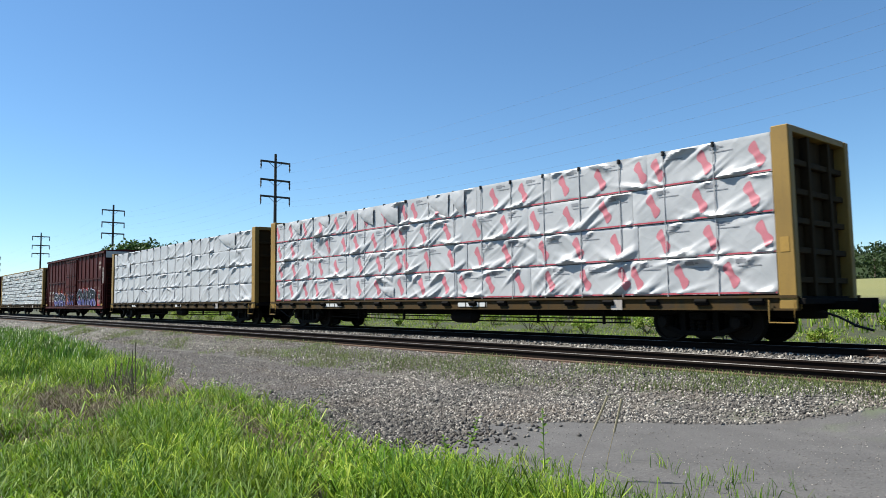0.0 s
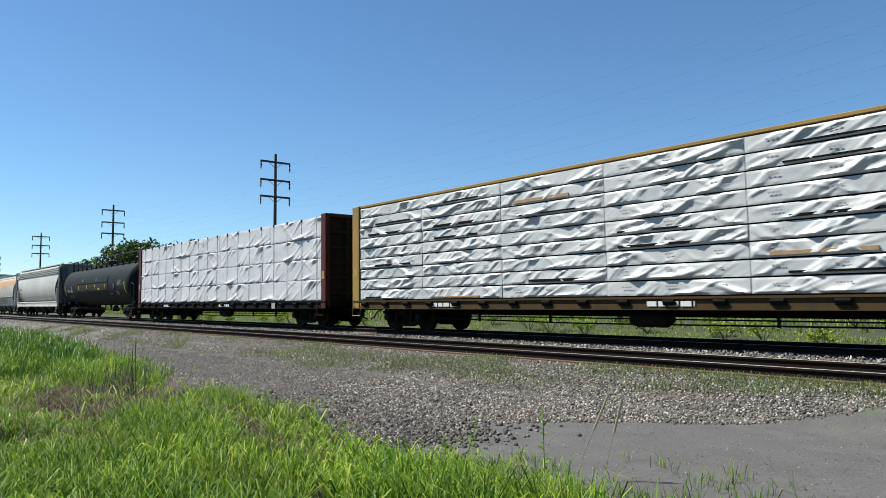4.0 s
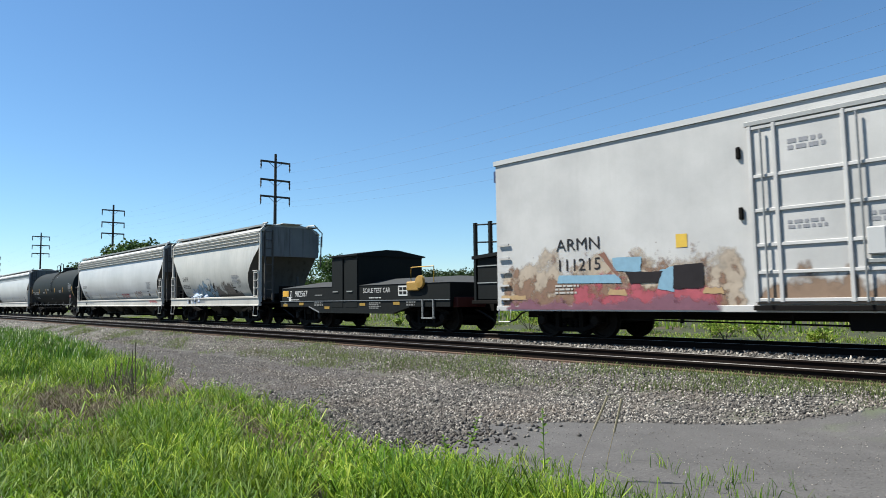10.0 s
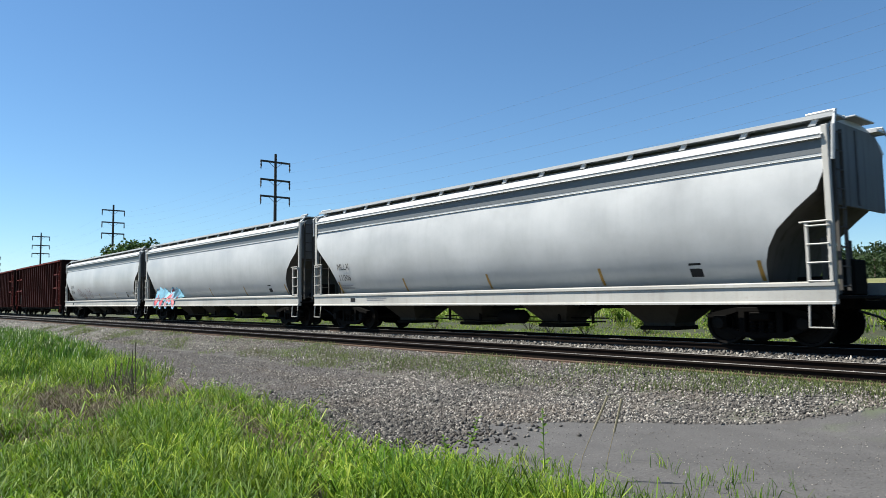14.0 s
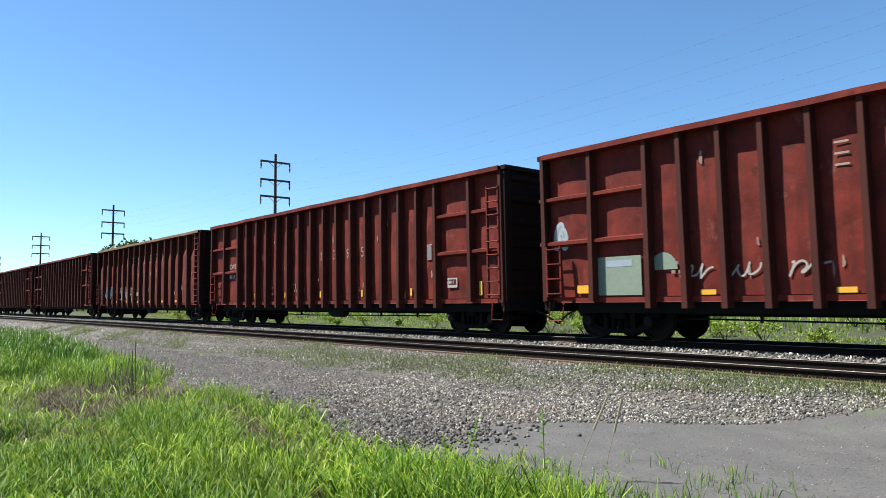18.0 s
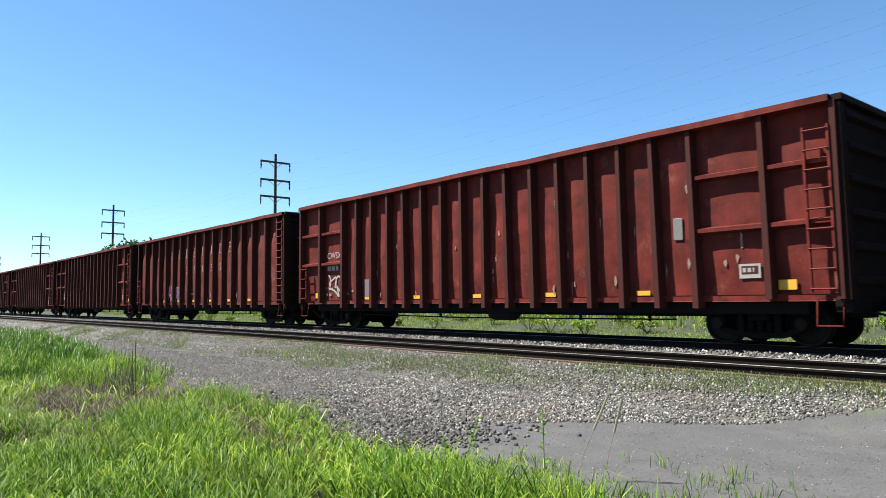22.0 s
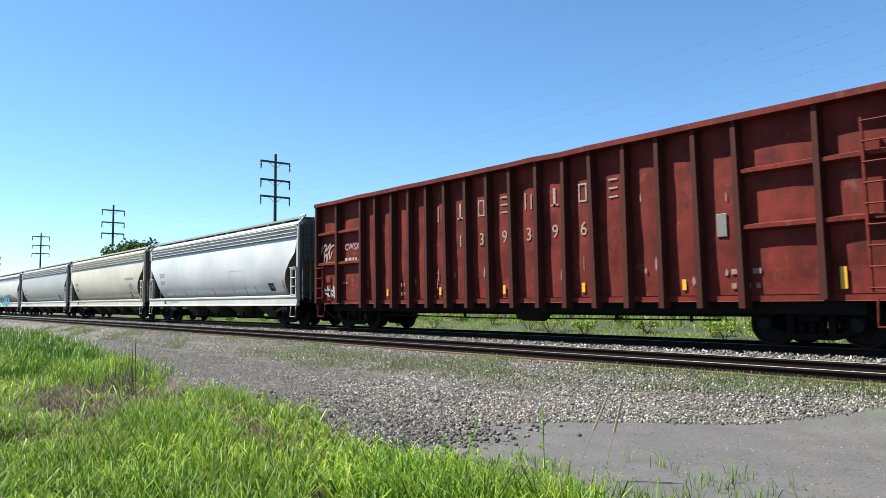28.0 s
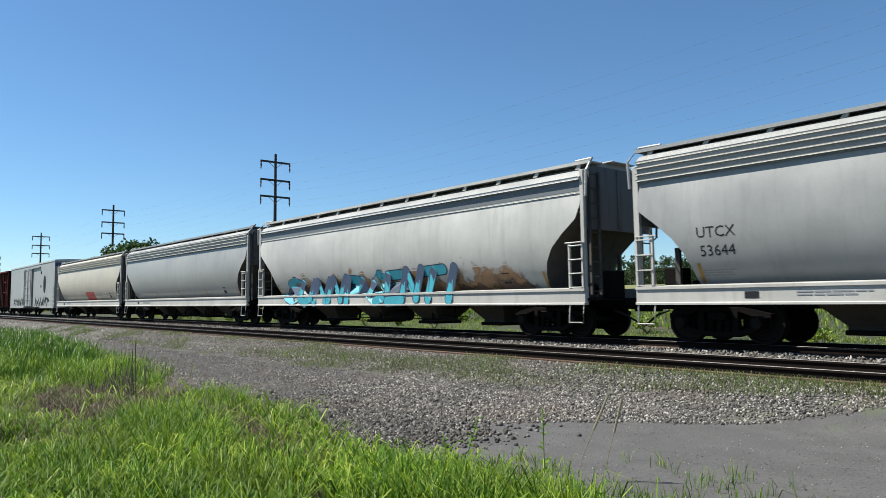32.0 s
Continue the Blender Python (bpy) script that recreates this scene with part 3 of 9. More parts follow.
M_LUMBER = plain("sawn_lumber", (0.36, 0.23, 0.12), 0.8, 0, 0.3, 7)


def film_at(w, h, seed, ruffle):
    """How far the film stands out at (x, z) of a pack: straight slanting creases, puckers along the foot, soft dents."""
    rng = random.Random(seed)
    creases = []
    for _ in range(int(rng.uniform(3.0, 7.0) * w / 2.0) + 3):
        x0, z0, slope = rng.uniform(-0.5, 0.5) * w, rng.choice((0.0, 0.0, h)), rng.uniform(0.18, 0.9)
        away = rng.choice((-1, 1)) if rng.random() < 0.3 else (1 if z0 == 0 else -1)
        n = math.hypot(1, slope)
        up = 1 if z0 == 0 else -1
        lead = rng.randint(1, 4)
        for k in range(lead):
            creases.append((x0 + 0.11 * k, z0, away / n, up * slope / n, rng.uniform(0.35, 1.3), rng.uniform(0.5, 1.3), rng.uniform(0.032, 0.055)))
    freq, ph = rng.uniform(16, 26), rng.uniform(0, 6)

    def y(x, z):
        edge = max(0.0, min(1.0, (w / 2 - abs(x)) / 0.10, min(z, h - z) / 0.05))
        d = 0.55 * noise.noise(Vector((x * 0.9 + seed * 9, z * 1.5, seed * 3.3)))
        for cx, cz, ux, uz, long, amp, wide in creases:
            a, b = (x - cx) * ux + (z - cz) * uz, (x - cx) * uz - (z - cz) * ux
            if -0.05 < a < long and abs(b) < 0.1:
                d += amp * math.exp(-(b / wide) ** 2) * (1 - a / long)
        d += 0.5 * max(0.0, math.sin(freq * x + ph + 3 * noise.noise(Vector((x, seed, 0))))) * math.exp(-z / 0.06)
        return 0.006 * (1 - edge) - ruffle * d * edge

    return y


def pack_mesh(w, h, seed, ruffle=0.012):
    """A wrapped lumber pack, front face at y = 0, its middle at x = 0, its foot at z = 0."""
    film = film_at(w, h, seed, ruffle)
    nx, nh = max(16, min(130, int(w / 0.038))), 20
    rows = [[(-w / 2 + w * i / nx, film(-w / 2 + w * i / nx, h * j / nh), h * j / nh) for i in range(nx + 1)] for j in range(nh + 1)]
    s = Shape().grid(rows)
    for i in range(nx):
        a, b = rows[0][i], rows[0][i + 1]
        s.add([a, b, (b[0], 1.25, b[2]), (a[0], 1.25, a[2])], [(0, 1, 2, 3)])
        a, b = rows[-1][i], rows[-1][i + 1]
        s.add([a, b, (b[0], 1.25, b[2]), (a[0], 1.25, a[2])], [(0, 3, 2, 1)])
    for k in (0, -1):
        for j in range(nh):
            a, b = rows[j][k], rows[j + 1][k]
            s.add([a, b, (b[0], 1.25, b[2]), (a[0], 1.25, a[2])], [(0, 1, 2, 3)])
    return s.mesh("lumber_pack", 40)


def swirl_mesh(film, x0, z0, scale, w):
    """Two fat commas joined head to tail, printed on the film round (x0, z0); cut off at the pack's end."""
    rows = []
    for k in range(31):
        u = k / 30 * 2 - 1
        # the upper lobe hangs left of the middle, the lower one right of it
        cx = 0.09 * math.tanh(3.2 * u)
        r = 0.125 * (1 - abs(u) ** 2.2) ** 0.75 * (0.72 + 0.28 * min(1.0, abs(u) / 0.35)) + 0.004
        cx += (0.05 if u < 0 else -0.05) * abs(u) ** 3
        cz = 0.30 * u
        row = []
        for v in (-1, -0.5, 0, 0.5, 1):
            x = min(w / 2 - 0.01, max(-w / 2 + 0.01, x0 + scale * (cx + r * v)))
            row.append((x, film(x, z0 - scale * cz) - 0.005, z0 - scale * cz))
        rows.append(row)
    return Shape().grid(rows).mesh("printed_mark")


def loose_flap(car, x, z, wide, tall, out, wrap, seed):
    """A slack sheet hanging off the edge of a pack, bellied out so that it throws a shadow."""
    rows = []
    for j in range(9):
        v = j / 8
        rows.append([(x + wide * (u - 0.5) * (1 - 0.55 * v) + 0.25 * wide * v, -1.525 - 0.5 * out * (math.sin(math.pi * min(1.0, 0.15 + 0.8 * v)) * (0.35 + 0.65 * math.sin(math.pi * (0.15 + 0.7 * u)))) - 0.02 * noise.noise(Vector((u * 4, v * 5, seed))), z - tall * v * (0.75 + 0.25 * u)) for u in np.linspace(0, 1, 10)])
    part("loose_flap", Shape().grid(rows), wrap, car, "slack torn sheet of white wrapping")


def centerbeam(front, rear, label, col, wrap, tiers, columns, marks=False, torn=False, chord_up=0.06, print_rows=False, seed=1, flaps=()):
    car, half = new_car("centerbeam_flatcar", label, "flatcar", front, rear)
    rng = random.Random(seed)
    hw, z0, z1 = 1.55, 1.06, 4.36
    s = Shape().box(-half + 0.1, half - 0.1, -1.35, 1.35, 0.92, 1.02, 0.01)
    part("deck", s, M_UNDER, car)
    for y in (-1, 1):
        s = Shape().box(-half, half, y * (hw - 0.10), y * (hw - 0.02), 0.74, 1.03, 0.01)
        s.box(-half, half, y * (hw - 0.02), y * (hw + 0.03), 0.99, 1.04)
        s.box(-half, half, y * (hw - 0.02), y * (hw + 0.02), 0.74, 0.78)
        sill = part("side_sill", s, M_GRIME_SILL if col is M_YELLOW else M_UNDER, car)
        if y < 0:
            k = -half + 0.8
            while k < half - 0.6:
                w = Shape().box(k - 0.16, k + 0.16, -hw - 0.06, -hw + 0.03, 0.84, 0.93, 0.02)
                w.turned([(-0.14, 0.05), (0.14, 0.05)], (k, -hw - 0.05, 0.93), "x", 8)
                part("strap_winch", w, M_UNDER, sill, "black strap winch")
                k += 1.22
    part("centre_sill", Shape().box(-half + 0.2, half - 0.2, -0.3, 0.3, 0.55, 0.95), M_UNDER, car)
    for sx in (-1, 1):
        xe = sx * half
        bh = part("bulkhead", Shape().box(xe - sx * 0.34, xe - sx * 0.24, -1.48, 1.34, 1.02, 4.43), M_GRIME_SHADE_END, car, "grime-stained steel end bulkhead")
        for ya, yb in ((-1.56, -1.36), (1.20, 1.40)):
            part("corner_post", Shape().box(xe - sx * 0.36, xe, ya, yb, 0.76, 4.45, 0.02), col, bh)
        part("top_rail", Shape().box(xe - sx * 0.36, xe - sx * 0.02, -1.355, 1.195, 4.32, 4.46, 0.01), col, bh)
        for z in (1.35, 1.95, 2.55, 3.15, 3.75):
            part("bulkhead_rib", Shape().box(xe - sx * 0.24, xe - sx * 0.10, -1.355, 1.195, z - 0.06, z + 0.06, 0.01), M_GRIME_SHADE_END, bh)
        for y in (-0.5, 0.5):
            part("bulkhead_post", Shape().box(xe - sx * 0.24, xe - sx * 0.06, y - 0.06, y + 0.06, 1.02, 4.32, 0.01), M_GRIME_SHADE_END, bh)
        part("end_platform", Shape().box(xe - sx * 0.3, xe + sx * 0.12, -1.5, 1.5, 0.86, 0.98, 0.01), M_UNDER, car)
        g = Shape().rod([(xe - sx * 0.05, -1.6, 0.95), (xe - sx * 0.05, -1.62, 0.50), (xe - sx * 0.55, -1.62, 0.50), (xe - sx * 0.55, -1.6, 0.95)], 0.02, 5)
        part("sill_step", g, col, car)
        part("reflector", Shape().box(xe - sx * 0.28, xe - sx * 0.10, -1.568, -1.562, 1.9, 2.2), M_BRASS, car, "dull yellow reflective strip")
    part("top_chord", Shape().box(-half + 0.3, half - 0.3, -0.45, 0.45, 4.34, 4.40 + chord_up, 0.02), col, car)
    if chord_up > 0.08:
        part("top_flange", Shape().box(-half + 0.3, half - 0.3, -1.50, -0.40, 4.375, 4.41 + chord_up * 0.4, 0.01), col, car)
    n_posts = 9
    for i in range(n_posts):
        x = -half + 1.4 + (2 * half - 2.8) * i / (n_posts - 1)
        part("centre_post", Shape().box(x - 0.1, x + 0.1, -0.12, 0.12, 1.0, 4.36), col, car)
    # packs, tier on tier
    la = 2 * half - 0.78
    w, h = la / columns, (z1 - z0) / tiers
    for r in range(tiers):
        # packs of a tier differ in length where they are not strapped up as one block
        cuts = [-la / 2 + w * c for c in range(columns + 1)]
        if not torn:
            slip = rng.uniform(-0.22, 0.22) * w
            cuts = [cuts[0]] + [c + slip + rng.uniform(-0.12, 0.12) * w for c in cuts[1:-1]] + [cuts[-1]]
        for c in range(columns):
            wide, x, z = cuts[c + 1] - cuts[c], (cuts[c] + cuts[c + 1]) / 2, z0 + h * r
            pw, ph, own = wide - (0.02 if torn else 0.004), h - (0.035 if torn else 0.016), seed * 100 + r * 20 + c
            ruffle = 0.03 if torn else (0.042 if marks else 0.030)
            pk = part("lumber_pack", pack_mesh(pw, ph, own, ruffle), wrap, car, "wrapped pack of sawn timber")
            pk.location = (x, -hw + 0.03 + rng.uniform(0, 0.025), z + 0.012)
            if marks:
                film = film_at(pw, ph, own, ruffle)
                at = -wide / 2 + rng.uniform(0.15, 0.75)
                while at < wide / 2 - 0.1:
                    part("printed_mark", swirl_mesh(film, at, ph * 0.5, 0.95, pw), M_LOGO, pk, "red printed swirl")
                    if at < wide / 2 - 0.75:
                        print_on = Shape()
                        for xa, xb, za, zb in ((0.02, 0.24, 0.80, 0.90), (0.26, 0.34, 0.83, 0.87), (0.06, 0.56, 0.715, 0.74)):
                            n = 5
                            print_on.grid([[(at + 0.10 + xa + (xb - xa) * q / n, film(at + 0.10 + xa + (xb - xa) * q / n, ph * zq) - 0.006, ph * zq) for q in range(n + 1)] for zq in (za, zb)])
                        tagged(part("small_print", print_on, M_GREYPRINT, pk), kind="stuff")
                    at += 1.17
                ln = part("printed_line", rect(pw - 0.02, 0.035), M_REDLINE, pk)
                ln.location = (0, -0.012, 0.028)
            if print_rows and rng.random() < 0.9:
                for k in (-0.33, 0.0, 0.33):
                    bx = tagged(part("small_print", bars(1, 0.3, 0.05, 0.3, c * 7 + r), M_GREYPRINT, pk), kind="stuff")
                    bx.location = (k * w, -0.034, h * 0.55)
            # most tears are black boxes that paint in the shade behind the film
            if torn and rng.random() < 0.55:
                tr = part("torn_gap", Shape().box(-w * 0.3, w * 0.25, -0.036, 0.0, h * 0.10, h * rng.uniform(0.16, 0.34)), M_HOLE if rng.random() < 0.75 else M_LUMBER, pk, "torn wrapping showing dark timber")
                tr.location = (rng.uniform(-0.1, 0.1) * w, 0, 0)
    if not torn:
        x = -la / 2 + 0.72
        while x < la / 2 - 0.3:
            thin = 0.0035 if seed == 4 else 0.007
            st = part("load_strap", Shape().box(x - thin, x + thin, -hw + 0.014, -hw + 0.03, z0 - 0.03, z1 - 0.02), wrap if seed == 4 else M_STRAP, car, "grey strapping band over the load")
            part("strap_guard", Shape().box(x - 0.032, x + 0.032, -hw - 0.006, -hw + 0.10, z1 - 0.10, z1 + 0.010, 0.012), M_BLACK, st, "black strap corner guard")
            x += 1.225
    for fx, fz, fw, fh, fo in flaps:
        loose_flap(car, fx, fz, fw, fh, fo, wrap, seed + fx)
    # the far side's packs, hidden from the path but lit by the sky
    far = pack_mesh(la, z1 - z0, seed, 0.02)
    fp = part("far_packs", far, wrap, car, "wrapped timber on the other side")
    fp.matrix_basis = pose(0, hw - 0.03, z0, 0, 0, 180)
    # black strips paint the shade into the gaps between tiers
    for r in range(tiers):
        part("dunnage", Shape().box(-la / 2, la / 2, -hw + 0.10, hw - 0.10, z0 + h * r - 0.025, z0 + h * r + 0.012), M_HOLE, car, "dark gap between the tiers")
    for x in (half * 0.16, -half + 5.2):
        decal(car, "small_print", bars(1, 1.3, 0.13, 0.1, seed), M_WHITE_LETTER, x, 0.88, lambda z: hw + 0.0, 0.006)
    part("data_plate", Shape().box(half * 0.62 - 0.16, half * 0.62 + 0.16, -hw - 0.034, -hw - 0.02, 0.74, 0.98), M_STENCIL, car, "pale data plate")
    add_trucks(car, half - 2.75 + 0.35)
    add_couplers(car, half, 0.85)
    add_brakes(car, half, 0.62)
    return car


# ---- box wagons ----
def boxcar(front, rear):
    car, half = new_car("boxcar", "dark red ribbed steel boxcar with graffiti along its lower side", "boxcar", front, rear)
    hw, z0, z1 = 1.46, 0.72, 4.82
    part("body", Shape().box(-half + 0.06, half - 0.06, -hw, hw, z0, z1, 0.02), M_BOXRED, car)
    roof = Shape().prism([(-hw - 0.06, 4.78), (hw + 0.06, 4.78), (hw + 0.06, 4.85), (0, 4.97), (-hw - 0.06, 4.85)], "x", -half, half)
    for i in range(15):
        x = -half + 0.3 + (2 * half - 0.6) * i / 14
        roof.prism([(-hw - 0.06, 4.85), (0, 4.97), (hw + 0.06, 4.85), (hw + 0.06, 4.89), (0, 5.01), (-hw - 0.06, 4.89)], "x", x - 0.06, x + 0.06)
    part("roof", roof, M_BOXRED, car)
    xs = [-9.18, -8.61, -7.45, -6.32, -5.18, -4.05, -2.91, -1.74, 1.68, 2.66, 3.83, 4.98, 6.09, 7.24, 8.37, 9.16]
    for y in (-1, 1):
        for x in xs:
            s = Shape().prism([(x - 0.07, y * hw), (x - 0.04, y * (hw + 0.06)), (x + 0.04, y * (hw + 0.06)), (x + 0.07, y * hw)], "z", z0, z1)
            part("side_post", s, M_BOXRED, car)
        for xa, xb in ((-8.74, -1.95), (1.60, 8.24)):
            part("side_stiffener", Shape().box(xa, xb, y * (hw + 0.0), y * (hw + 0.06), 2.86, 2.95, 0.01), M_BOXRED, car)
        part("side_sill", Shape().box(-half, half, y * (hw - 0.02), y * (hw + 0.12), 0.70, 0.86, 0.02), M_BOXRED, car)
        part("top_rail", Shape().box(-half, half, y * (hw - 0.02), y * (hw + 0.11), 4.71, 4.85, 0.02), M_BOXRED, car)
        d = Shape().box(-1.80, 1.48, y * (hw + 0.02), y * (hw + 0.12), 0.95, 4.55, 0.02)
        door = part("door", d, M_BOXRED, car, "closed dark red sliding door")
        for z in (1.0, 2.05, 2.55, 3.35, 4.5):
            part("door_rib", Shape().box(-1.76, 1.44, y * (hw + 0.12), y * (hw + 0.16), z - 0.05, z + 0.05, 0.01), M_BOXRED, door)
        for x in (-0.35, 0.35, 1.15):
            part("lock_rod", Shape().rod([(x, y * (hw + 0.19), 0.9), (x, y * (hw + 0.19), 4.5)], 0.025, 6), M_MAROON, door)
        part("door_track", Shape().box(-1.9, 6.0, y * (hw + 0.10), y * (hw + 0.17), 0.86, 0.94), M_MAROON, car)
    for sx in (-1, 1):
        xe = sx * half
        e = part("end_wall", Shape().box(xe - sx * 0.08, xe - sx * 0.03, -hw, hw, z0, z1), M_BOXEND, car, "corrugated end wall")
        for i in range(9):
            z = 1.0 + 0.42 * i
            part("end_rib", Shape().prism([(xe - sx * 0.06, z - 0.16), (xe + sx * 0.03, z - 0.04), (xe + sx * 0.03, z + 0.04), (xe - sx * 0.06, z + 0.16)], "y", -hw + 0.105, hw - 0.105), M_BOXEND, e)
        for y in (-1, 1):
            part("end_post", Shape().box(xe - sx * 0.06, xe + sx * 0.02, y * (hw - 0.1), y * hw, z0, z1), M_BOXEND, e)
        part("end_cap", Shape().box(xe - sx * 0.05, xe + sx * 0.045, -hw, hw, 4.34, 4.80, 0.01), M_ROOFWHITE, car, "whitish painted end band")
        end_ladder(car, "end_ladder", xe + sx * 0.06, -1.35, -0.95, 0.8, 2.9, 6, M_BOXRED)
        ladder(car, "side_ladder", xe - sx * 0.52, xe - sx * 0.1, -hw - 0.11, 0.9, 2.4, 5, M_BOXRED)
        part("walkway", Shape().box(xe - sx * 0.1, xe + sx * 0.3, -1.2, 1.2, 0.98, 1.04), M_UNDER, car)
        part("sill_step", Shape().rod([(xe - sx * 0.1, -1.55, 0.75), (xe - sx * 0.1, -1.57, 0.42), (xe - sx * 0.55, -1.57, 0.42), (xe - sx * 0.55, -1.55, 0.75)], 0.02, 5), M_BOXRED, car)
        part("reflector", Shape().box(xe - sx * 0.62, xe - sx * 0.12, -hw - 0.125, -hw - 0.1, 0.88, 1.05), M_BRASS, car, "dull orange reflector")
    y_of = lambda z: hw + 0.004
    pale = plain("chalky_lettering", (0.37, 0.31, 0.26), 0.7, 0, 0.3, 8, 0)
    ring = Shape()
    n = 28
    ring.add([(r * math.cos(2 * math.pi * k / n), 0, r * math.sin(2 * math.pi * k / n)) for r in (0.27, 0.31) for k in range(n)], [(k, (k + 1) % n, n + (k + 1) % n, n + k) for k in range(n)])
    ring.add([(-0.05, 0, -0.25), (0.05, 0, -0.25), (0.05, 0, 0.25), (-0.05, 0, 0.25)], [(0, 1, 2, 3)])
    ring.add([(-0.25, 0, -0.06), (-0.06, 0, -0.06), (-0.06, 0, 0.06), (-0.25, 0, 0.06)], [(0, 1, 2, 3)])
    ring.add([(0.06, 0, -0.06), (0.25, 0, -0.06), (0.25, 0, 0.06), (0.06, 0, 0.06)], [(0, 1, 2, 3)])
    decal(car, "round_emblem", disc(0.335, 28), pale, 7.85, 3.85, y_of, 0.006, "chalky round emblem with a cross")
    decal(car, "round_emblem", ring, M_BOXRED, 7.85, 3.85, y_of, 0.010, "dark ring with a cross")
    decal(car, "car_number", lettering("760", 0.36), M_WHITE_LETTER, -8.02, 2.02, y_of)
    decal(car, "car_number", lettering("894", 0.36), M_WHITE_LETTER, -6.92, 2.02, y_of)
    block_name(car, 2, -8.18, 0.3, 2.5, 0.34, pale, y_of, 4)
    block_name(car, 2, -7.07, 0.3, 2.5, 0.34, pale, y_of, 5)
    for x, z, seed in ((-8.02, 1.5, 1), (-6.92, 1.5, 2), (-0.9, 3.95, 3)):
        decal(car, "small_print", bars(4, 0.8, 0.5, 0.45, seed), pale, x, z, y_of)
    for x, z, rows, wide, tall, seed in ((6.55, 2.15, 5, 0.13, 0.42, 4), (7.0, 2.15, 5, 0.16, 0.42, 5), (7.62, 2.25, 4, 0.12, 0.26, 6), (8.02, 2.25, 4, 0.12, 0.26, 7), (7.8, 1.98, 2, 0.74, 0.12, 8)):
        decal(car, "small_print", bars(rows, wide, tall, 0.5, seed), pale, x, z, y_of)
    board = part("routing_board", Shape().box(7.58, 8.02, -hw - 0.03, -hw, 1.46, 1.74, 0.004), M_BLACK, car, "small dark board in a pale frame")
    for xa, xb, za, zb in ((7.56, 8.04, 1.73, 1.76), (7.56, 8.04, 1.44, 1.47), (7.56, 7.59, 1.47, 1.73), (8.01, 8.04, 1.47, 1.73), (7.79, 7.81, 1.47, 1.73)):
        part("frame", Shape().box(xa, xb, -hw - 0.036, -hw - 0.028, za, zb), pale, board)
    k = lambda nm, c: plain(nm, c, 0.6, 0, 0.15, 8, 0, 0.1)
    white, chalk = k("white_spray", (0.62, 0.63, 0.65)), k("chalky_spray", (0.40, 0.37, 0.36))
    outer = lambda z: hw + 0.063
    night, lilac = two_tone("blue_black_over_violet_spray", (0.085, 0.080, 0.27), (0.010, 0.014, 0.020), 1.32, 0.5), k("lilac_spray", (0.30, 0.33, 0.60))
    for colour, xa, xb, za, zb, sc, ly, y_at, say in (
            ((0.52, 0.13, 0.02), -6.7, -1.9, 0.9, 2.75, 1.7, 0.004, hw, "hazy orange sprayed background"),
            ((0.34, 0.012, 0.02), -7.0, -1.9, 0.8, 2.35, 1.2, 0.007, hw, "hazy red sprayed background"),
            ((0.48, 0.10, 0.02), -1.7, 1.4, 0.9, 2.3, 1.9, 0.004, hw + 0.12, "orange red haze on the door"),
            ((0.42, 0.014, 0.016), 1.6, 8.4, 0.6, 2.75, 1.0, 0.007, hw, "red sprayed lower background")):
        mat = spray_haze(say.replace(" ", "_"), colour, xa, xb, za, zb, sc, 0.6)
        lay = Shape().add([(xa, 0, 0.88), (xb, 0, 0.88), (xb, 0, zb), (xa, 0, zb)], [(0, 1, 2, 3)])
        tagged(part("spray_cloud", on_side(lay, 0, 0, lambda z: y_at, ly), mat, car, say), kind="stuff")
    graffiti(car, 1.75, 6.95, 1.09, 2.04, 5, [(lilac, 1.03), (white, 0.95), (night, 0.80)], outer, 3, 0.195, forms="CNIKR")
    graffiti(car, -6.1, -1.95, 1.04, 1.86, 4, [(lilac, 1.12), (white, 1.0), (night, 0.80)], outer, 8, 0.15, forms="SKAM")
    for xa, xb in ((-6.3, -1.8), (1.5, 6.9)):
        mat = spray_haze("violet_spray_along_the_foot", (0.085, 0.075, 0.25), xa, xb, 0.9, 1.75, 1.6, 0.35)
        lay = Shape().add([(xa, 0, 0.88), (xb, 0, 0.88), (xb, 0, 1.7), (xa, 0, 1.7)], [(0, 1, 2, 3)])
        tagged(part("spray_cloud", on_side(lay, 0, 0, lambda z: hw + 0.010, 0.0), mat, car, "violet haze round the foot of the letters"), kind="stuff")
    graffiti(car, -1.0, 1.2, 1.05, 1.75, 3, [(lilac, 0.9), (night, 0.7)], lambda z: hw + 0.165, 11, 0.16, forms="SUO")
    for n, zz in enumerate((2.5, 2.68, 2.86, 3.04, 3.22, 3.4)):
        scrawl(car, 8.5 + 0.03 * (n % 3), 8.92 + 0.03 * (n % 2), zz, zz + 0.26, 4, chalk, y_of, 60 + n, 0.013)
    scrawl(car, 7.4, 8.1, 1.12, 1.38, 6, chalk, y_of, 15, 0.012)
    scrawl(car, 7.5, 8.0, 1.02, 1.22, 5, chalk, y_of, 16, 0.010)
    # ragged near-black patches under the roof edge
    for n in range(9):
        rng = random.Random(900 + n)
        x, z = 5.15 + 0.12 * n, 4.68 - rng.uniform(0.0, 0.08)
        d, g = rng.uniform(0.06, 0.30), rng.uniform(0.05, 0.10)
        jagged = Shape().add([(-g, 0, 0), (g, 0, 0), (g * 0.8, 0, -d * 0.6), (0.02, 0, -d), (-g * 0.9, 0, -d * 0.5)], [(0, 1, 2, 3, 4)])
        decal(car, "peeled_patch", jagged, M_HOLE, x, z, y_of, 0.005 + 0.0004 * n)
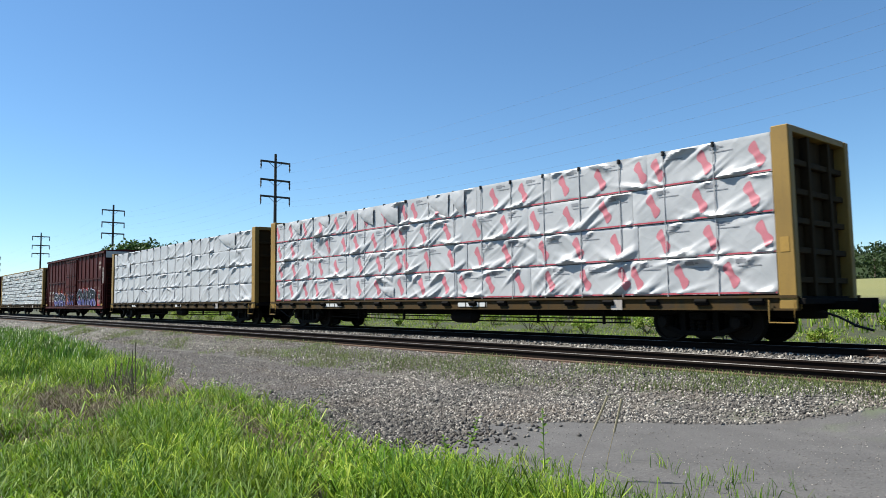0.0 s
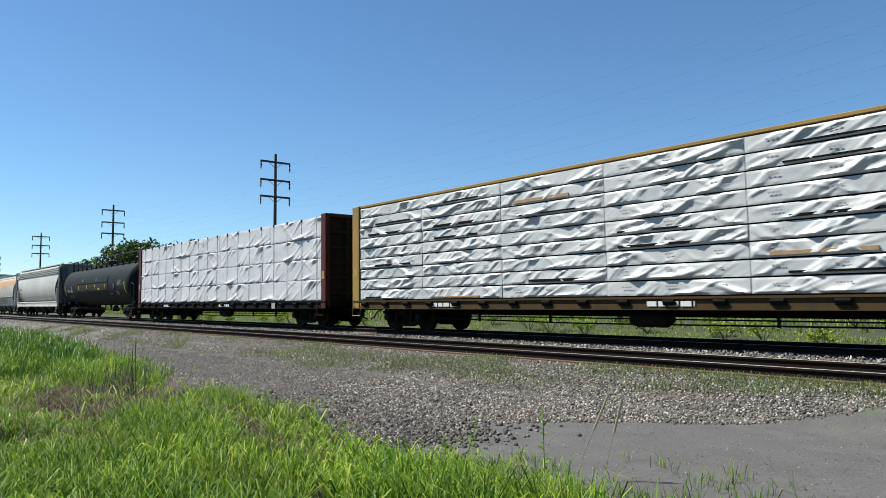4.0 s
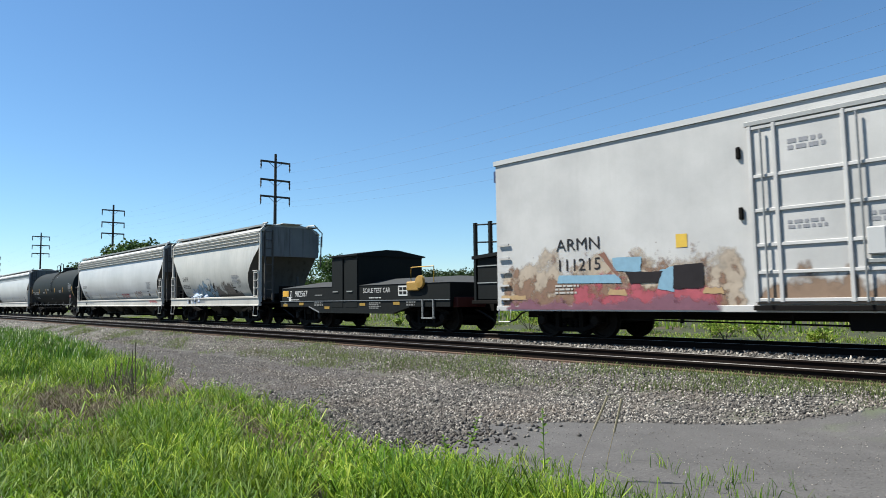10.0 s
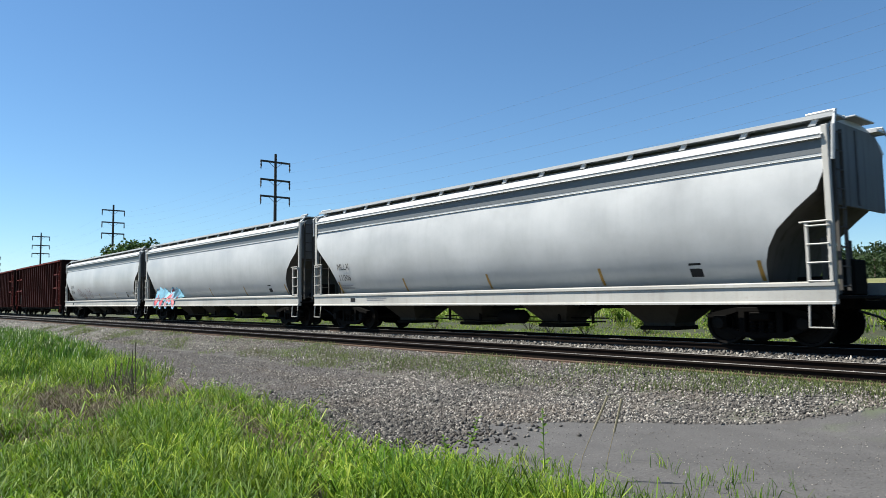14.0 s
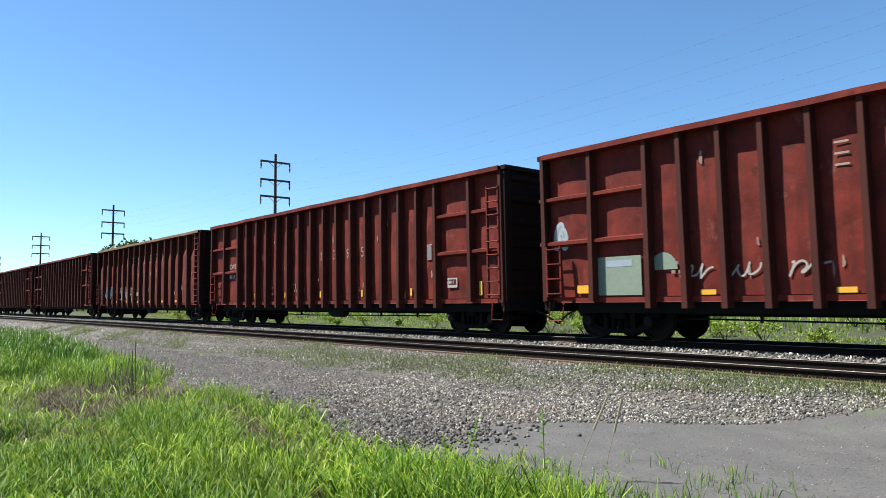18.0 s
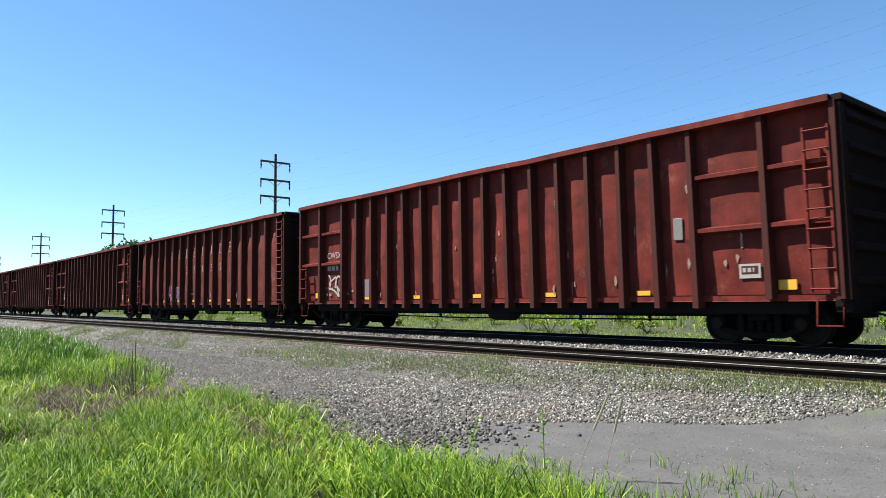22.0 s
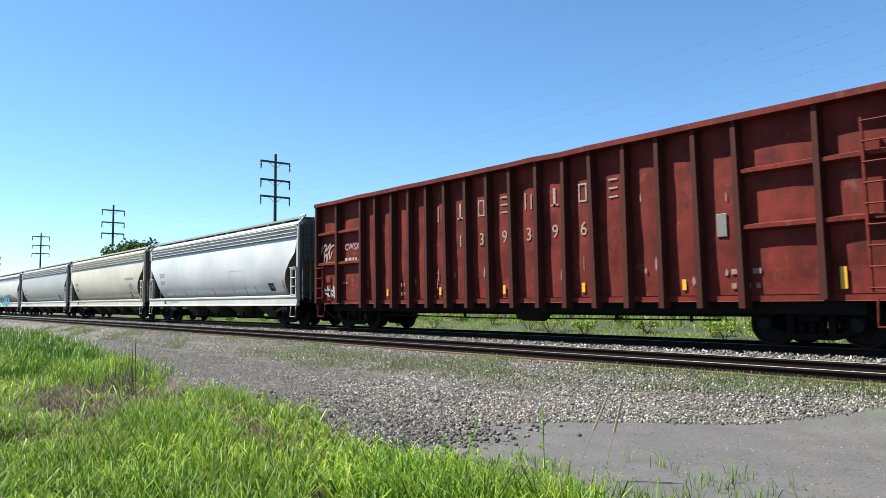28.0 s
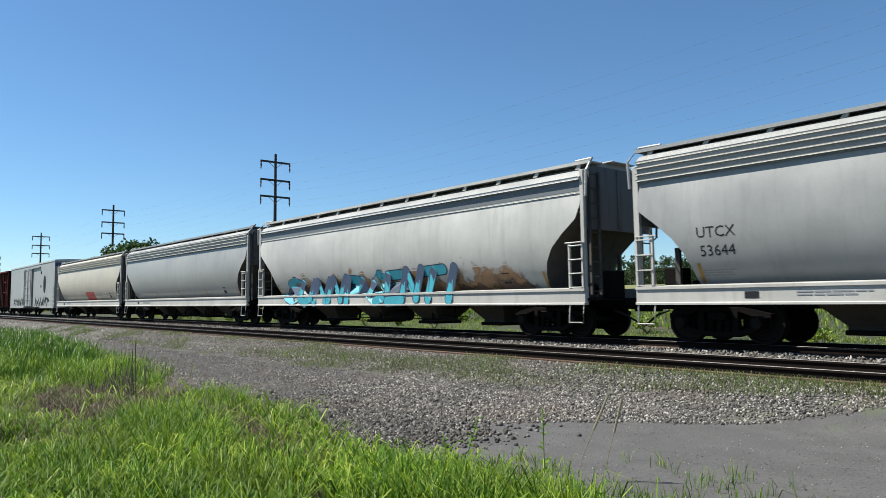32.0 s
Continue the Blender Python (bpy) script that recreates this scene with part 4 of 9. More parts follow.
    part("centre_sill", Shape().box(-half + 0.2, half - 0.2, -0.4, 0.4, 0.55, 0.8), M_UNDER, car)
    add_trucks(car, 6.75)
    add_couplers(car, half, 0.95)
    add_brakes(car, half, 0.72)
    return car


def reefer(front, rear, white, lower, label, detail=True):
    car, half = new_car("refrigerator_car", label, "boxcar", front, rear)
    hw, z0, z1 = 1.55, 0.72, 4.86
    part("body", Shape().box(-half, half, -hw, hw, z0, z1, 0.03), white, car)
    part("roof", Shape().prism([(-hw - 0.04, 4.84), (hw + 0.04, 4.84), (hw + 0.04, 4.97), (0.5, 5.06), (-0.5, 5.06), (-hw - 0.04, 4.97)], "x", -half - 0.02, half + 0.02), M_ROOFWHITE, car, "bright white roof")
    part("side_sill", Shape().box(-half, half, -hw - 0.03, -hw + 0.02, z0 - 0.02, z0 + 0.12, 0.01), lower, car)
    d = Shape().box(-2.45, 1.35, -hw - 0.09, -hw - 0.01, 0.85, 4.55, 0.02)
    door = part("door", d, white, car, "white plug door with raised frames")
    for x in (-2.40, -1.9, -0.6, 0.75, 1.30):
        part("door_bar", Shape().box(x - 0.04, x + 0.04, -hw - 0.14, -hw - 0.09, 0.9, 4.5, 0.01), white, door)
    for z in (0.95, 1.5, 2.05, 2.75, 3.45, 4.45):
        part("door_rail", Shape().box(-2.4, 1.3, -hw - 0.125, -hw - 0.09, z - 0.035, z + 0.035, 0.008), white, door)
    for x in (-2.15, -0.35, 1.05):
        part("lock_rod", Shape().rod([(x, -hw - 0.17, 0.9), (x, -hw - 0.17, 4.4)], 0.022, 6), M_STEEL, door)
    if detail:
        for dx, dz, dw, dh in ((-1.25, 4.0, 0.8, 0.26), (-1.35, 2.42, 0.75, 0.2), (0.2, 2.45, 0.9, 0.22)):
            decal(car, "small_print", bars(2, dw, dh, 0.35, int(dz * 3)), M_GREYPRINT, dx, dz, lambda z: hw + 0.09)
        part("lock_box", Shape().box(-0.30, 0.02, -hw - 0.20, -hw - 0.10, 1.75, 2.25, 0.02), M_ROOFWHITE, door, "white latch box")
        part("door_hinge", Shape().box(-0.38, 0.10, -hw - 0.16, -hw - 0.10, 1.60, 1.68, 0.01), M_STEEL, door)
        grime = spray_haze("rusty_grime_along_the_door_foot", (0.30, 0.20, 0.13), -2.5, 1.4, 0.6, 1.9, 1.8, 0.3)
        lay = Shape().add([(-2.5, 0, 0.86), (1.4, 0, 0.86), (1.4, 0, 1.9), (-2.5, 0, 1.9)], [(0, 1, 2, 3)])
        tagged(part("grime", on_side(lay, 0, 0, lambda z: hw + 0.092, 0.0), grime, car, "rusty grime low on the door"), kind="stuff")
    part("door_track", Shape().box(-2.5, 4.8, -hw - 0.14, -hw - 0.02, 4.50, 4.60, 0.01), M_STEEL, car)
    part("door_track", Shape().box(-2.5, 4.8, -hw - 0.12, -hw - 0.02, 0.74, 0.84, 0.01), M_UNDER, car)
    for z in (4.02, 2.75):
        part("latch", Shape().box(5.1, 5.2, -hw - 0.06, -hw, z - 0.14, z + 0.12, 0.02), M_UNDER, car)
        part("latch", Shape().box(-2.75, -2.65, -hw - 0.06, -hw, z - 0.14, z + 0.12, 0.02), M_UNDER, car)
    for sx in (-1, 1):
        xe = sx * half
        e = part("end_wall", Shape().box(xe - sx * 0.01, xe + sx * 0.012, -hw + 0.04, hw - 0.04, z0 + 0.05, 4.8), white, car)
        for i in range(7):
            z = 1.1 + 0.5 * i
            part("end_rib", Shape().prism([(xe - sx * 0.0, z - 0.12), (xe + sx * 0.035, z - 0.03), (xe + sx * 0.035, z + 0.03), (xe - sx * 0.0, z + 0.12)], "y", -hw + 0.1, hw - 0.1), white, e)
        if detail and sx > 0:
            rg, scr = random.Random(77), Shape()
            for cy, cz, sc in ((-1.0, 3.15, 0.42), (-0.75, 2.95, 0.38), (-0.05, 2.9, 0.25), (0.5, 2.95, 0.3), (-0.3, 2.05, 0.45), (0.35, 2.05, 0.45)):
                for path in tangle(rg):
                    stroke(scr, [(cy + (u - 0.5) * sc * 1.3, cz + (q - 0.5) * sc * 1.8) for u, q in path], 0.022, 0.0)
            scr.v = [(xe + 0.045, vx, vz) for vx, vy, vz in scr.v]
            tagged(part("graffiti", scr, M_DARK_LETTER, car, "thin black scrawl sprayed on the end"), kind="stuff")
        if detail:
            part("end_panel", Shape().box(xe - sx * 0.01, xe + sx * 0.03, -hw + 0.05, hw - 0.05, z0 + 0.06, 1.95, 0.01), M_END, car, "soot-brown lower end panel")
        part("end_band", Shape().box(xe - sx * 0.02, xe + sx * 0.07, -hw + 0.02, hw - 0.02, 4.38, 4.70), M_BLUE, car, "navy blue band across the end")
        part("machinery_grille", Shape().box(xe - sx * 0.02, xe + sx * 0.09, -0.1, 0.95, 1.15, 1.85, 0.02), M_UNDER, car, "dark machinery opening")
        s = Shape()
        for i in range(5):
            s.box(xe - sx * 0.55, xe - sx * 0.12, -hw - 0.07, -hw - 0.03, 1.0 + 0.38 * i, 1.05 + 0.38 * i)
        part("side_ladder", s, white, car)
        part("sill_step", Shape().rod([(xe - sx * 0.1, -1.58, 0.75), (xe - sx * 0.1, -1.6, 0.40), (xe - sx * 0.55, -1.6, 0.40), (xe - sx * 0.55, -1.58, 0.75)], 0.02, 5), lower, car)
    y_of = lambda z: hw + 0.003
    k = lambda nm, c: plain(nm, c, 0.55, 0, 0.2, 8, 0)
    if detail:
        shield = Shape().prism([(0, -0.33), (0.2, -0.26), (0.28, -0.08), (0.28, 0.26), (0.13, 0.31), (0, 0.27), (-0.13, 0.31), (-0.28, 0.26), (-0.28, -0.08), (-0.2, -0.26)], "y", -0.002, 0.0)
        decal(car, "shield_emblem", shield, k("shield_red", (0.55, 0.16, 0.13)), 6.25, 3.15, y_of, 0.004, "red and blue shield emblem")
        decal(car, "shield_emblem", rect(0.54, 0.22), k("shield_blue", (0.10, 0.16, 0.36)), 6.25, 3.31, y_of, 0.010)
        decal(car, "slogan", lettering("BUILDING", 0.19), M_GREYPRINT, 7.25, 3.28, y_of)
        decal(car, "slogan", lettering("AMERICA", 0.19), M_GREYPRINT, 7.22, 3.06, y_of)
        decal(car, "reporting_mark", lettering("ARMN", 0.44, 1.15), M_DARK_LETTER, -7.05, 2.38, y_of, 0.0105)
        decal(car, "car_number", lettering("111215", 0.44, 1.10), M_DARK_LETTER, -7.05, 1.86, y_of, 0.0105)
        for x, z, w, h in ((8.3, 2.3, 0.7, 0.55),):
            decal(car, "small_print", bars(4, w, h, 0.5, int(x)), M_GREYPRINT, x, z, y_of)
        teal, pinkish, tan, blk = k("teal_spray", (0.34, 0.47, 0.50)), k("salmon_spray", (0.47, 0.34, 0.29)), k("ochre_spray", (0.48, 0.33, 0.16)), plain("thin_black_spray", (0.025, 0.022, 0.025), 0.85, 0, 0.3, 6, 0, 0.15)
        graffiti(car, 1.6, 7.4, 0.85, 1.75, 6, [(blk, 1.45), (teal, 1.3), (blk, 0.14)], y_of, 21, 0.16, pinkish)
        graffiti(car, 7.2, 9.2, 0.85, 2.2, 2, [(blk, 1.6), (teal, 1.4), (tan, 0.5)], y_of, 22, 0.18, tan)
        for colour, xa, xb, za, zb, sc, ly, say in (
                ((0.52, 0.43, 0.33), -9.95, -2.55, 0.95, 2.45, 1.5, 0.003, "smoky tan sprayed haze"),
                ((0.27, 0.16, 0.10), -9.9, -2.7, 0.35, 2.3, 2.9, 0.006, "rusty brown sprayed streaks"),
                ((0.46, 0.09, 0.12), -7.6, -3.1, 0.55, 1.75, 2.4, 0.009, "rose red sprayed patches"),
                ((0.22, 0.09, 0.13), -9.9, -2.9, 0.66, 1.19, 2.6, 0.012, "wine purple sprayed lower band")):
            mat = spray_haze(say.replace(" ", "_"), colour, xa, xb, za, zb, sc)
            s = Shape().add([(xa, 0, 0.74), (xb, 0, 0.74), (xb, 0, zb), (xa, 0, zb)], [(0, 1, 2, 3)])
            tagged(part("spray_cloud", on_side(s, 0, 0, y_of, ly + (0.03 if zb < 1.2 else 0)), mat, car, say), kind="stuff")
        sky_blue = k("pale_blue_spray", (0.25, 0.42, 0.55))
        for quad, mat in (
                (((-5.97, 1.68), (-5.2, 1.62), (-5.18, 1.98), (-6.0, 2.0)), sky_blue),
                (((-7.75, 1.42), (-5.75, 1.38), (-5.8, 1.58), (-7.7, 1.63)), sky_blue),
                (((-4.75, 1.22), (-4.35, 1.15), (-4.3, 1.72), (-4.7, 1.66)), sky_blue),
                (((-5.5, 1.36), (-4.75, 1.38), (-4.62, 1.62), (-5.62, 1.63)), blk),
                (((-4.36, 1.22), (-3.62, 1.22), (-3.60, 1.76), (-4.34, 1.74)), blk),
                (((-5.9, 1.55), (-5.75, 1.5), (-6.25, 2.15), (-6.38, 2.1)), k("rust_streak_spray", (0.24, 0.11, 0.07))),
                (((-6.15, 1.10), (-5.6, 1.08), (-5.65, 1.22), (-6.1, 1.24)), tan),
                (((-3.65, 1.10), (-3.15, 1.08), (-3.2, 1.22), (-3.6, 1.22)), tan),
                (((-9.85, 1.02), (-8.85, 1.0), (-8.9, 1.12), (-9.8, 1.13)), tan)):
            s, at = Shape(), []
            for (xa, za), (xb, zb) in zip(quad, quad[1:] + quad[:1]):
                for i in range(5):
                    u = i / 5
                    at.append((xa + (xb - xa) * u + 0.04 * noise.noise(Vector((xa * 9 + i, za * 7, 1))), 0, za + (zb - za) * u + 0.03 * noise.noise(Vector((xb * 9 + i, zb * 7, 4)))))
            tagged(part("graffiti", on_side(s.add(at, [tuple(range(len(at)))]), 0, 0, y_of, 0.016 if mat is not blk else 0.019), mat, car, "sprayed graffiti shapes"), kind="stuff")
        decal(car, "small_print", bars(3, 0.85, 0.26, 0.45, 8), M_SILL, -7.4, 1.26, y_of, 0.019)
        decal(car, "yellow_placard", rect(0.28, 0.30), k("placard_yellow", (0.75, 0.50, 0.05)), -4.12, 2.28, y_of, 0.006, "small yellow placard")
        graffiti(car, 8.7, 9.6, 2.5, 3.0, 2, [(M_GREYPRINT, 0.35)], y_of, 27, 0.14)
    else:
        graffiti(car, -8.5, -3.2, 0.9, 1.7, 6, [(M_DARK_LETTER, 0.5)], y_of, 31, 0.14)
        graffiti(car, 2.2, 8.6, 0.9, 1.7, 6, [(M_DARK_LETTER, 0.6)], y_of, 33, 0.14)
        part("fan_cowl", disc(0.55, 18, 1.5), M_DARK_LETTER, car).location = (6.6, -hw - 0.01, 2.9)
    if detail:
        # caged machinery on the rear end platform
        cage = part("end_platform", Shape().box(-half - 1.30, -half, -1.35, 1.35, 0.90, 1.0, 0.01), M_UNDER, car, "dark end platform with posts and machinery")
        part("machinery_box", Shape().box(-half - 1.10, -half + 0.02, -1.3, 1.3, 1.0, 2.28, 0.04), M_NSBLACK, cage)
        part("canopy", Shape().prism([(-half - 1.22, 2.22), (-half + 0.02, 2.30), (-half + 0.02, 2.40), (-half - 1.22, 2.32)], "y", -1.4, 1.4), M_NSBLACK, cage)
        for x in (-half - 1.25, -half - 0.60):
            for y in (-1.2, 1.2):
                part("post", Shape().box(x - 0.055, x + 0.055, y - 0.05, y + 0.05, 0.95, 3.34, 0.01), M_NSBLACK, cage)
        for y in (-1.2, 1.2):
            for z in (2.75, 3.28):
                part("cage_rail", Shape().rod([(-half - 1.25, y, z), (-half + 0.02, y, z - 0.06)], 0.025, 6), M_NSBLACK, cage)
        for z in (1.5, 2.0):
            part("panel_edge", Shape().box(-half - 1.06, -half - 0.15, -1.325, -1.302, z, z + 0.03), M_STEEL, cage)
    part("centre_sill", Shape().box(-half + 0.2, half - 0.2, -0.5, 0.5, 0.5, 0.8), M_UNDER, car)
    part("underfloor_box", Shape().box(-0.9, 0.9, -1.2, -0.6, 0.35, 0.72, 0.03), M_UNDER, car)
    add_trucks(car, half - 2.2)
    add_couplers(car, half, 0.9)
    add_brakes(car, half, 0.68)
    return car
# ---- covered hopper wagons ----
HOP_Z = [1.27, 1.45, 1.7, 2.0, 2.35, 2.7, 3.05, 3.4, 3.72]
HOP_W = [1.12, 1.255, 1.39, 1.495, 1.565, 1.595, 1.59, 1.56, 1.50]


def hop_side(z):
    return float(np.interp(z, HOP_Z, HOP_W))


def hopper(front, rear, label, body, sill=None, stripe="ribs", bays=3, zcut=2.85, cut=1.35, mark="", number="", cream_board=False, seed=1):
    car, half = new_car("covered_hopper", label, "hopper car", front, rear)
    sill = sill or body

    def end_at(z):
        u = (zcut + 0.3 - z) / (zcut + 0.3 - 1.3)
        return half - 0.14 - cut * float(np.interp(u, [0.0, 0.17, 0.48, 0.72, 1.0], [0.0, 0.31, 0.77, 0.92, 1.0]))

    # the shell: bulging sides, sloping ends
    s, nx = Shape(), 24
    left, right = [], []
    for z, w in zip(HOP_Z, HOP_W):
        e = end_at(z)
        dent = [0.002 * max(0.0, 0.5 + noise.noise(Vector((x * 0.5 + seed * 7, z * 0.8, 2.0)))) + (0.055 if seed == 4 else 0.002) * max(0, noise.noise(Vector((x * 0.33 + seed * 3, z * 0.6, 7.0)))) for x in np.linspace(-e, e, nx + 1)]
        left.append([(x, -w + d, z) for x, d in zip(np.linspace(-e, e, nx + 1), dent)])
        right.append([(x, w, z) for x in np.linspace(-e, e, nx + 1)])
    s.grid(left).grid(right)
    s.grid([left[0], right[0]]).grid([left[-1], right[-1]])
    part("hopper_body", s, body, car)
    for k in (0, -1):
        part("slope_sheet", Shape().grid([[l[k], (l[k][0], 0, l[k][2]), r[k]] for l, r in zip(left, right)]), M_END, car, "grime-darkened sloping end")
    for y in (-1, 1):
        if stripe == "ribs":
            s = Shape().box(-half + 0.12, half - 0.12, y * 1.46, y * 1.52, 3.70, 4.22, 0.01)
            pale = body if body is M_TAN_HOP else M_SILL
            sp = part("side_plate", s, M_SLATE if seed in (7, 9, 11) else pale, car)
            for z in (3.74, 3.89, 4.04):
                part("plate_rib", Shape().box(-half + 0.12, half - 0.12, y * 1.519, y * 1.59, z, z + 0.045, 0.008), pale, sp)
            part("roof_eave", Shape().box(-half + 0.12, half - 0.12, y * 1.50, y * 1.56, 4.17, 4.225, 0.01), pale, sp)
        else:
            s = Shape().box(-half + 0.12, half - 0.12, y * 1.46, y * 1.525, 3.70, 4.08, 0.01)
            sp = part("side_plate", s, body, car)
            part("roof_eave", Shape().box(-half + 0.12, half - 0.12, y * 1.50, y * 1.60, 4.04, 4.12, 0.015), M_ROOFWHITE, sp, "bright white eave")
            part("dark_stripe", Shape().box(-half + 0.12, half - 0.12, y * 1.524, y * 1.531, 3.76, 4.03), M_STRIPE, sp, "slate-grey stripe")
        part("side_sill", Shape().prism([(y * 1.42, 1.30), (y * 1.62, 1.27), (y * 1.62, 1.21), (y * 1.585, 1.20), (y * 1.585, 0.92), (y * 1.62, 0.90), (y * 1.62, 0.86), (y * 1.45, 0.86)], "x", -half + 0.03, half - 0.03), sill, car)
    roof = Shape()
    prof = [(-1.54, 4.215), (-1.38, 4.36), (-1.1, 4.47), (-0.6, 4.57), (0, 4.60), (0.6, 4.57), (1.1, 4.47), (1.38, 4.36), (1.54, 4.215)] if stripe == "ribs" else [(-1.59, 4.11), (-1.42, 4.27), (-1.12, 4.42), (-0.6, 4.55), (0, 4.60), (0.6, 4.55), (1.12, 4.42), (1.42, 4.27), (1.59, 4.11)]
    roof.prism(prof, "x", -half + 0.1, half - 0.1)
    part("roof", roof, M_DARK_HOP if body is M_GREY_HOP else body, car)
    part("hatch_trough", Shape().box(-half + 0.9, half - 0.9, -0.32, 0.32, 4.58, 4.68, 0.03), body, car)
    for y in (-1.08, 1.08):
        b = Shape().box(-half - 0.05, half + 0.05, y - 0.24, y + 0.24, 4.50, 4.535)
        for e in (-0.24, 0.24):
            b.box(-half - 0.05, half + 0.05, y + e - 0.02, y + e + 0.02, 4.48, 4.56)
        board = part("running_board", b, M_STEEL if not cream_board else body, car, "grating walkway along the roof")
        if y < 0:
            n = int(2 * half / 1.45)
            for i in range(n + 1):
                x = -half + 0.35 + (2 * half - 0.7) * i / n
                part("board_bracket", Shape().prism([(x - 0.12, 4.36), (x + 0.02, 4.36), (x + 0.09, 4.50), (x - 0.02, 4.50)], "y", y - 0.22, y - 0.18), body, board)
    for sx in (-1, 1):
        xe = sx * half
        part("end_platform", Shape().box(xe - sx * 1.9, xe, -1.5, 1.5, 0.96, 1.03, 0.01), M_UNDER, car)
        e = Shape()
        part("corner_post", Shape().box(xe - sx * 0.14, xe - sx * 0.02, -1.55, -1.45, 0.88, 4.12 if stripe == "ribs" else 4.30, 0.01), sill, car)
        e.box(xe - sx * 0.14, xe - sx * 0.06, -0.05, 0.05, zcut, 4.40, 0.01)
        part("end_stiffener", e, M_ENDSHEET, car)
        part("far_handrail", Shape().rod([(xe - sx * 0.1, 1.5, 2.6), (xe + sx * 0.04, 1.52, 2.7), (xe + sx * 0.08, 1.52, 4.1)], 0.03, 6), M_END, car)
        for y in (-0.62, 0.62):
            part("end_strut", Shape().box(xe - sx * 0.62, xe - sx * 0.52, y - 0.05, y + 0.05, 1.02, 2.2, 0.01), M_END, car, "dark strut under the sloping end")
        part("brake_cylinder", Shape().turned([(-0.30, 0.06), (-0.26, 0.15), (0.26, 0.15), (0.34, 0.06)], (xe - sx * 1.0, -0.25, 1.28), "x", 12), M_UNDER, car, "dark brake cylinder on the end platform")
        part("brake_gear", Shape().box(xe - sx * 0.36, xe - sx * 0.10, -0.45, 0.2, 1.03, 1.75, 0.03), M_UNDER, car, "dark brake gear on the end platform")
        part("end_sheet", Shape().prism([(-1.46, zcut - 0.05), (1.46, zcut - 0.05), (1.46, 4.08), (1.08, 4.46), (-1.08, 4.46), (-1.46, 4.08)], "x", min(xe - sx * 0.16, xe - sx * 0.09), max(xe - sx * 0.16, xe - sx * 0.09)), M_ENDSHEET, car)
        for y in (-1, 1):
            g = Shape().rod([(xe - sx * 0.55, y * 1.15, 4.62), (xe + sx * 0.02, y * 1.2, 4.62), (xe + sx * 0.10, y * 1.56, 4.26), (xe + sx * 0.06, y * 1.56, 3.6)], 0.035, 6)
            part("roof_grab", g, body, car, "bent roof-corner handrail")
        part("crossover_board", Shape().box(xe - sx * 0.5, xe + sx * 0.12, -0.5, 0.5, 4.585, 4.62, 0.008), body, car, "grating across the roof end")
        ladder(car, "side_ladder", xe - sx * 0.50, xe - sx * 0.08, -1.585, 1.30, 2.36, 4, sill)
        part("grab_iron", Shape().rod([(xe - sx * 0.62, -1.60, 2.44), (xe - sx * 0.08, -1.62, 2.44)], 0.02, 5), sill, car)
        part("sill_step", Shape().rod([(xe - sx * 0.08, -1.58, 0.88), (xe - sx * 0.08, -1.62, 0.42), (xe - sx * 0.52, -1.62, 0.42), (xe - sx * 0.52, -1.58, 0.88)], 0.022, 5), sill, car)
        end_ladder(car, "end_ladder", xe - sx * 0.03, -1.30, -0.92, 1.2, 4.2, 9, M_END)
    # outlet bays under the floor
    span = 2 * (half - 2.9)
    for i in range(bays):
        x = -span / 2 + span * (i + 0.5) / bays
        a, b = span / bays * 0.42, 0.44
        vs = [(x + dx * (a if z > 1 else b), dy * (1.38 if z > 1 else (0.45 if z < 0.6 else 0.95)), z) for z in (1.28, 0.95, 0.42, 0.30) for dx, dy in ((-1, -1), (1, -1), (1, 1), (-1, 1))]
        vs = [((x + (px - x) * (1.0 if k < 4 else (0.86 if k < 8 else 1.0))), py, pz) for k, (px, py, pz) in enumerate(vs)]
        for k in range(4, 8):
            vs[k] = (x + (-1 if k in (4, 7) else 1) * a * 0.66, vs[k][1], vs[k][2])
        fs = [(r * 4 + k, r * 4 + (k + 1) % 4, r * 4 + 4 + (k + 1) % 4, r * 4 + 4 + k) for r in range(3) for k in range(4)] + [(12, 13, 14, 15)]
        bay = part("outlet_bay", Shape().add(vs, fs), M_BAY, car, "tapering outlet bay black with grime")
        part("outlet_gate", Shape().box(x - 0.45, x + 0.45, -0.6, 0.6, 0.24, 0.34, 0.02), M_UNDER, bay)
    part("centre_sill", Shape().box(-half + 0.2, half - 0.2, -0.3, 0.3, 0.76, 1.05), M_UNDER, car)
    # lettering and stains
    y_of = hop_side
    along, high = {1: (-0.3, 0.25), 6: (0.15, 0.1), 7: (0.1, 0.3), 8: (0.05, 0.22), 9: (0.0, 0.13)}.get(seed, (0.0, 0.0))
    x = -half + 2.05 + along
    if mark:
        decal(car, "reporting_mark", lettering(mark, 0.33), M_DARK_LETTER, x, 2.28 + high, y_of, 0.003)
    if number:
        decal(car, "car_number", lettering(number, 0.33), M_DARK_LETTER, x, 1.88 + high, y_of, 0.003)
    for k, (dx, z, w, h) in enumerate(((0.0, 1.55, 0.9, 0.16),) if seed not in (2, 3, 8) else ((0.0, 1.55, 0.9, 0.16), (2 * half - 4.7, 2.12, 0.85, 0.42))):
        decal(car, "small_print", bars(3 if k == 0 else 6, w, h, 0.5, seed + k), M_GREYPRINT, x + dx, z, y_of)
    if seed not in (7, 9):
        decal(car, "dark_placard", rect(0.30, 0.30), M_DARK_LETTER, half - 3.0, 1.62, y_of)
    for i in range(5):
        if seed == 2:
            break
        px = -half + 1.55 + (2 * half - 3.1) * i / 4
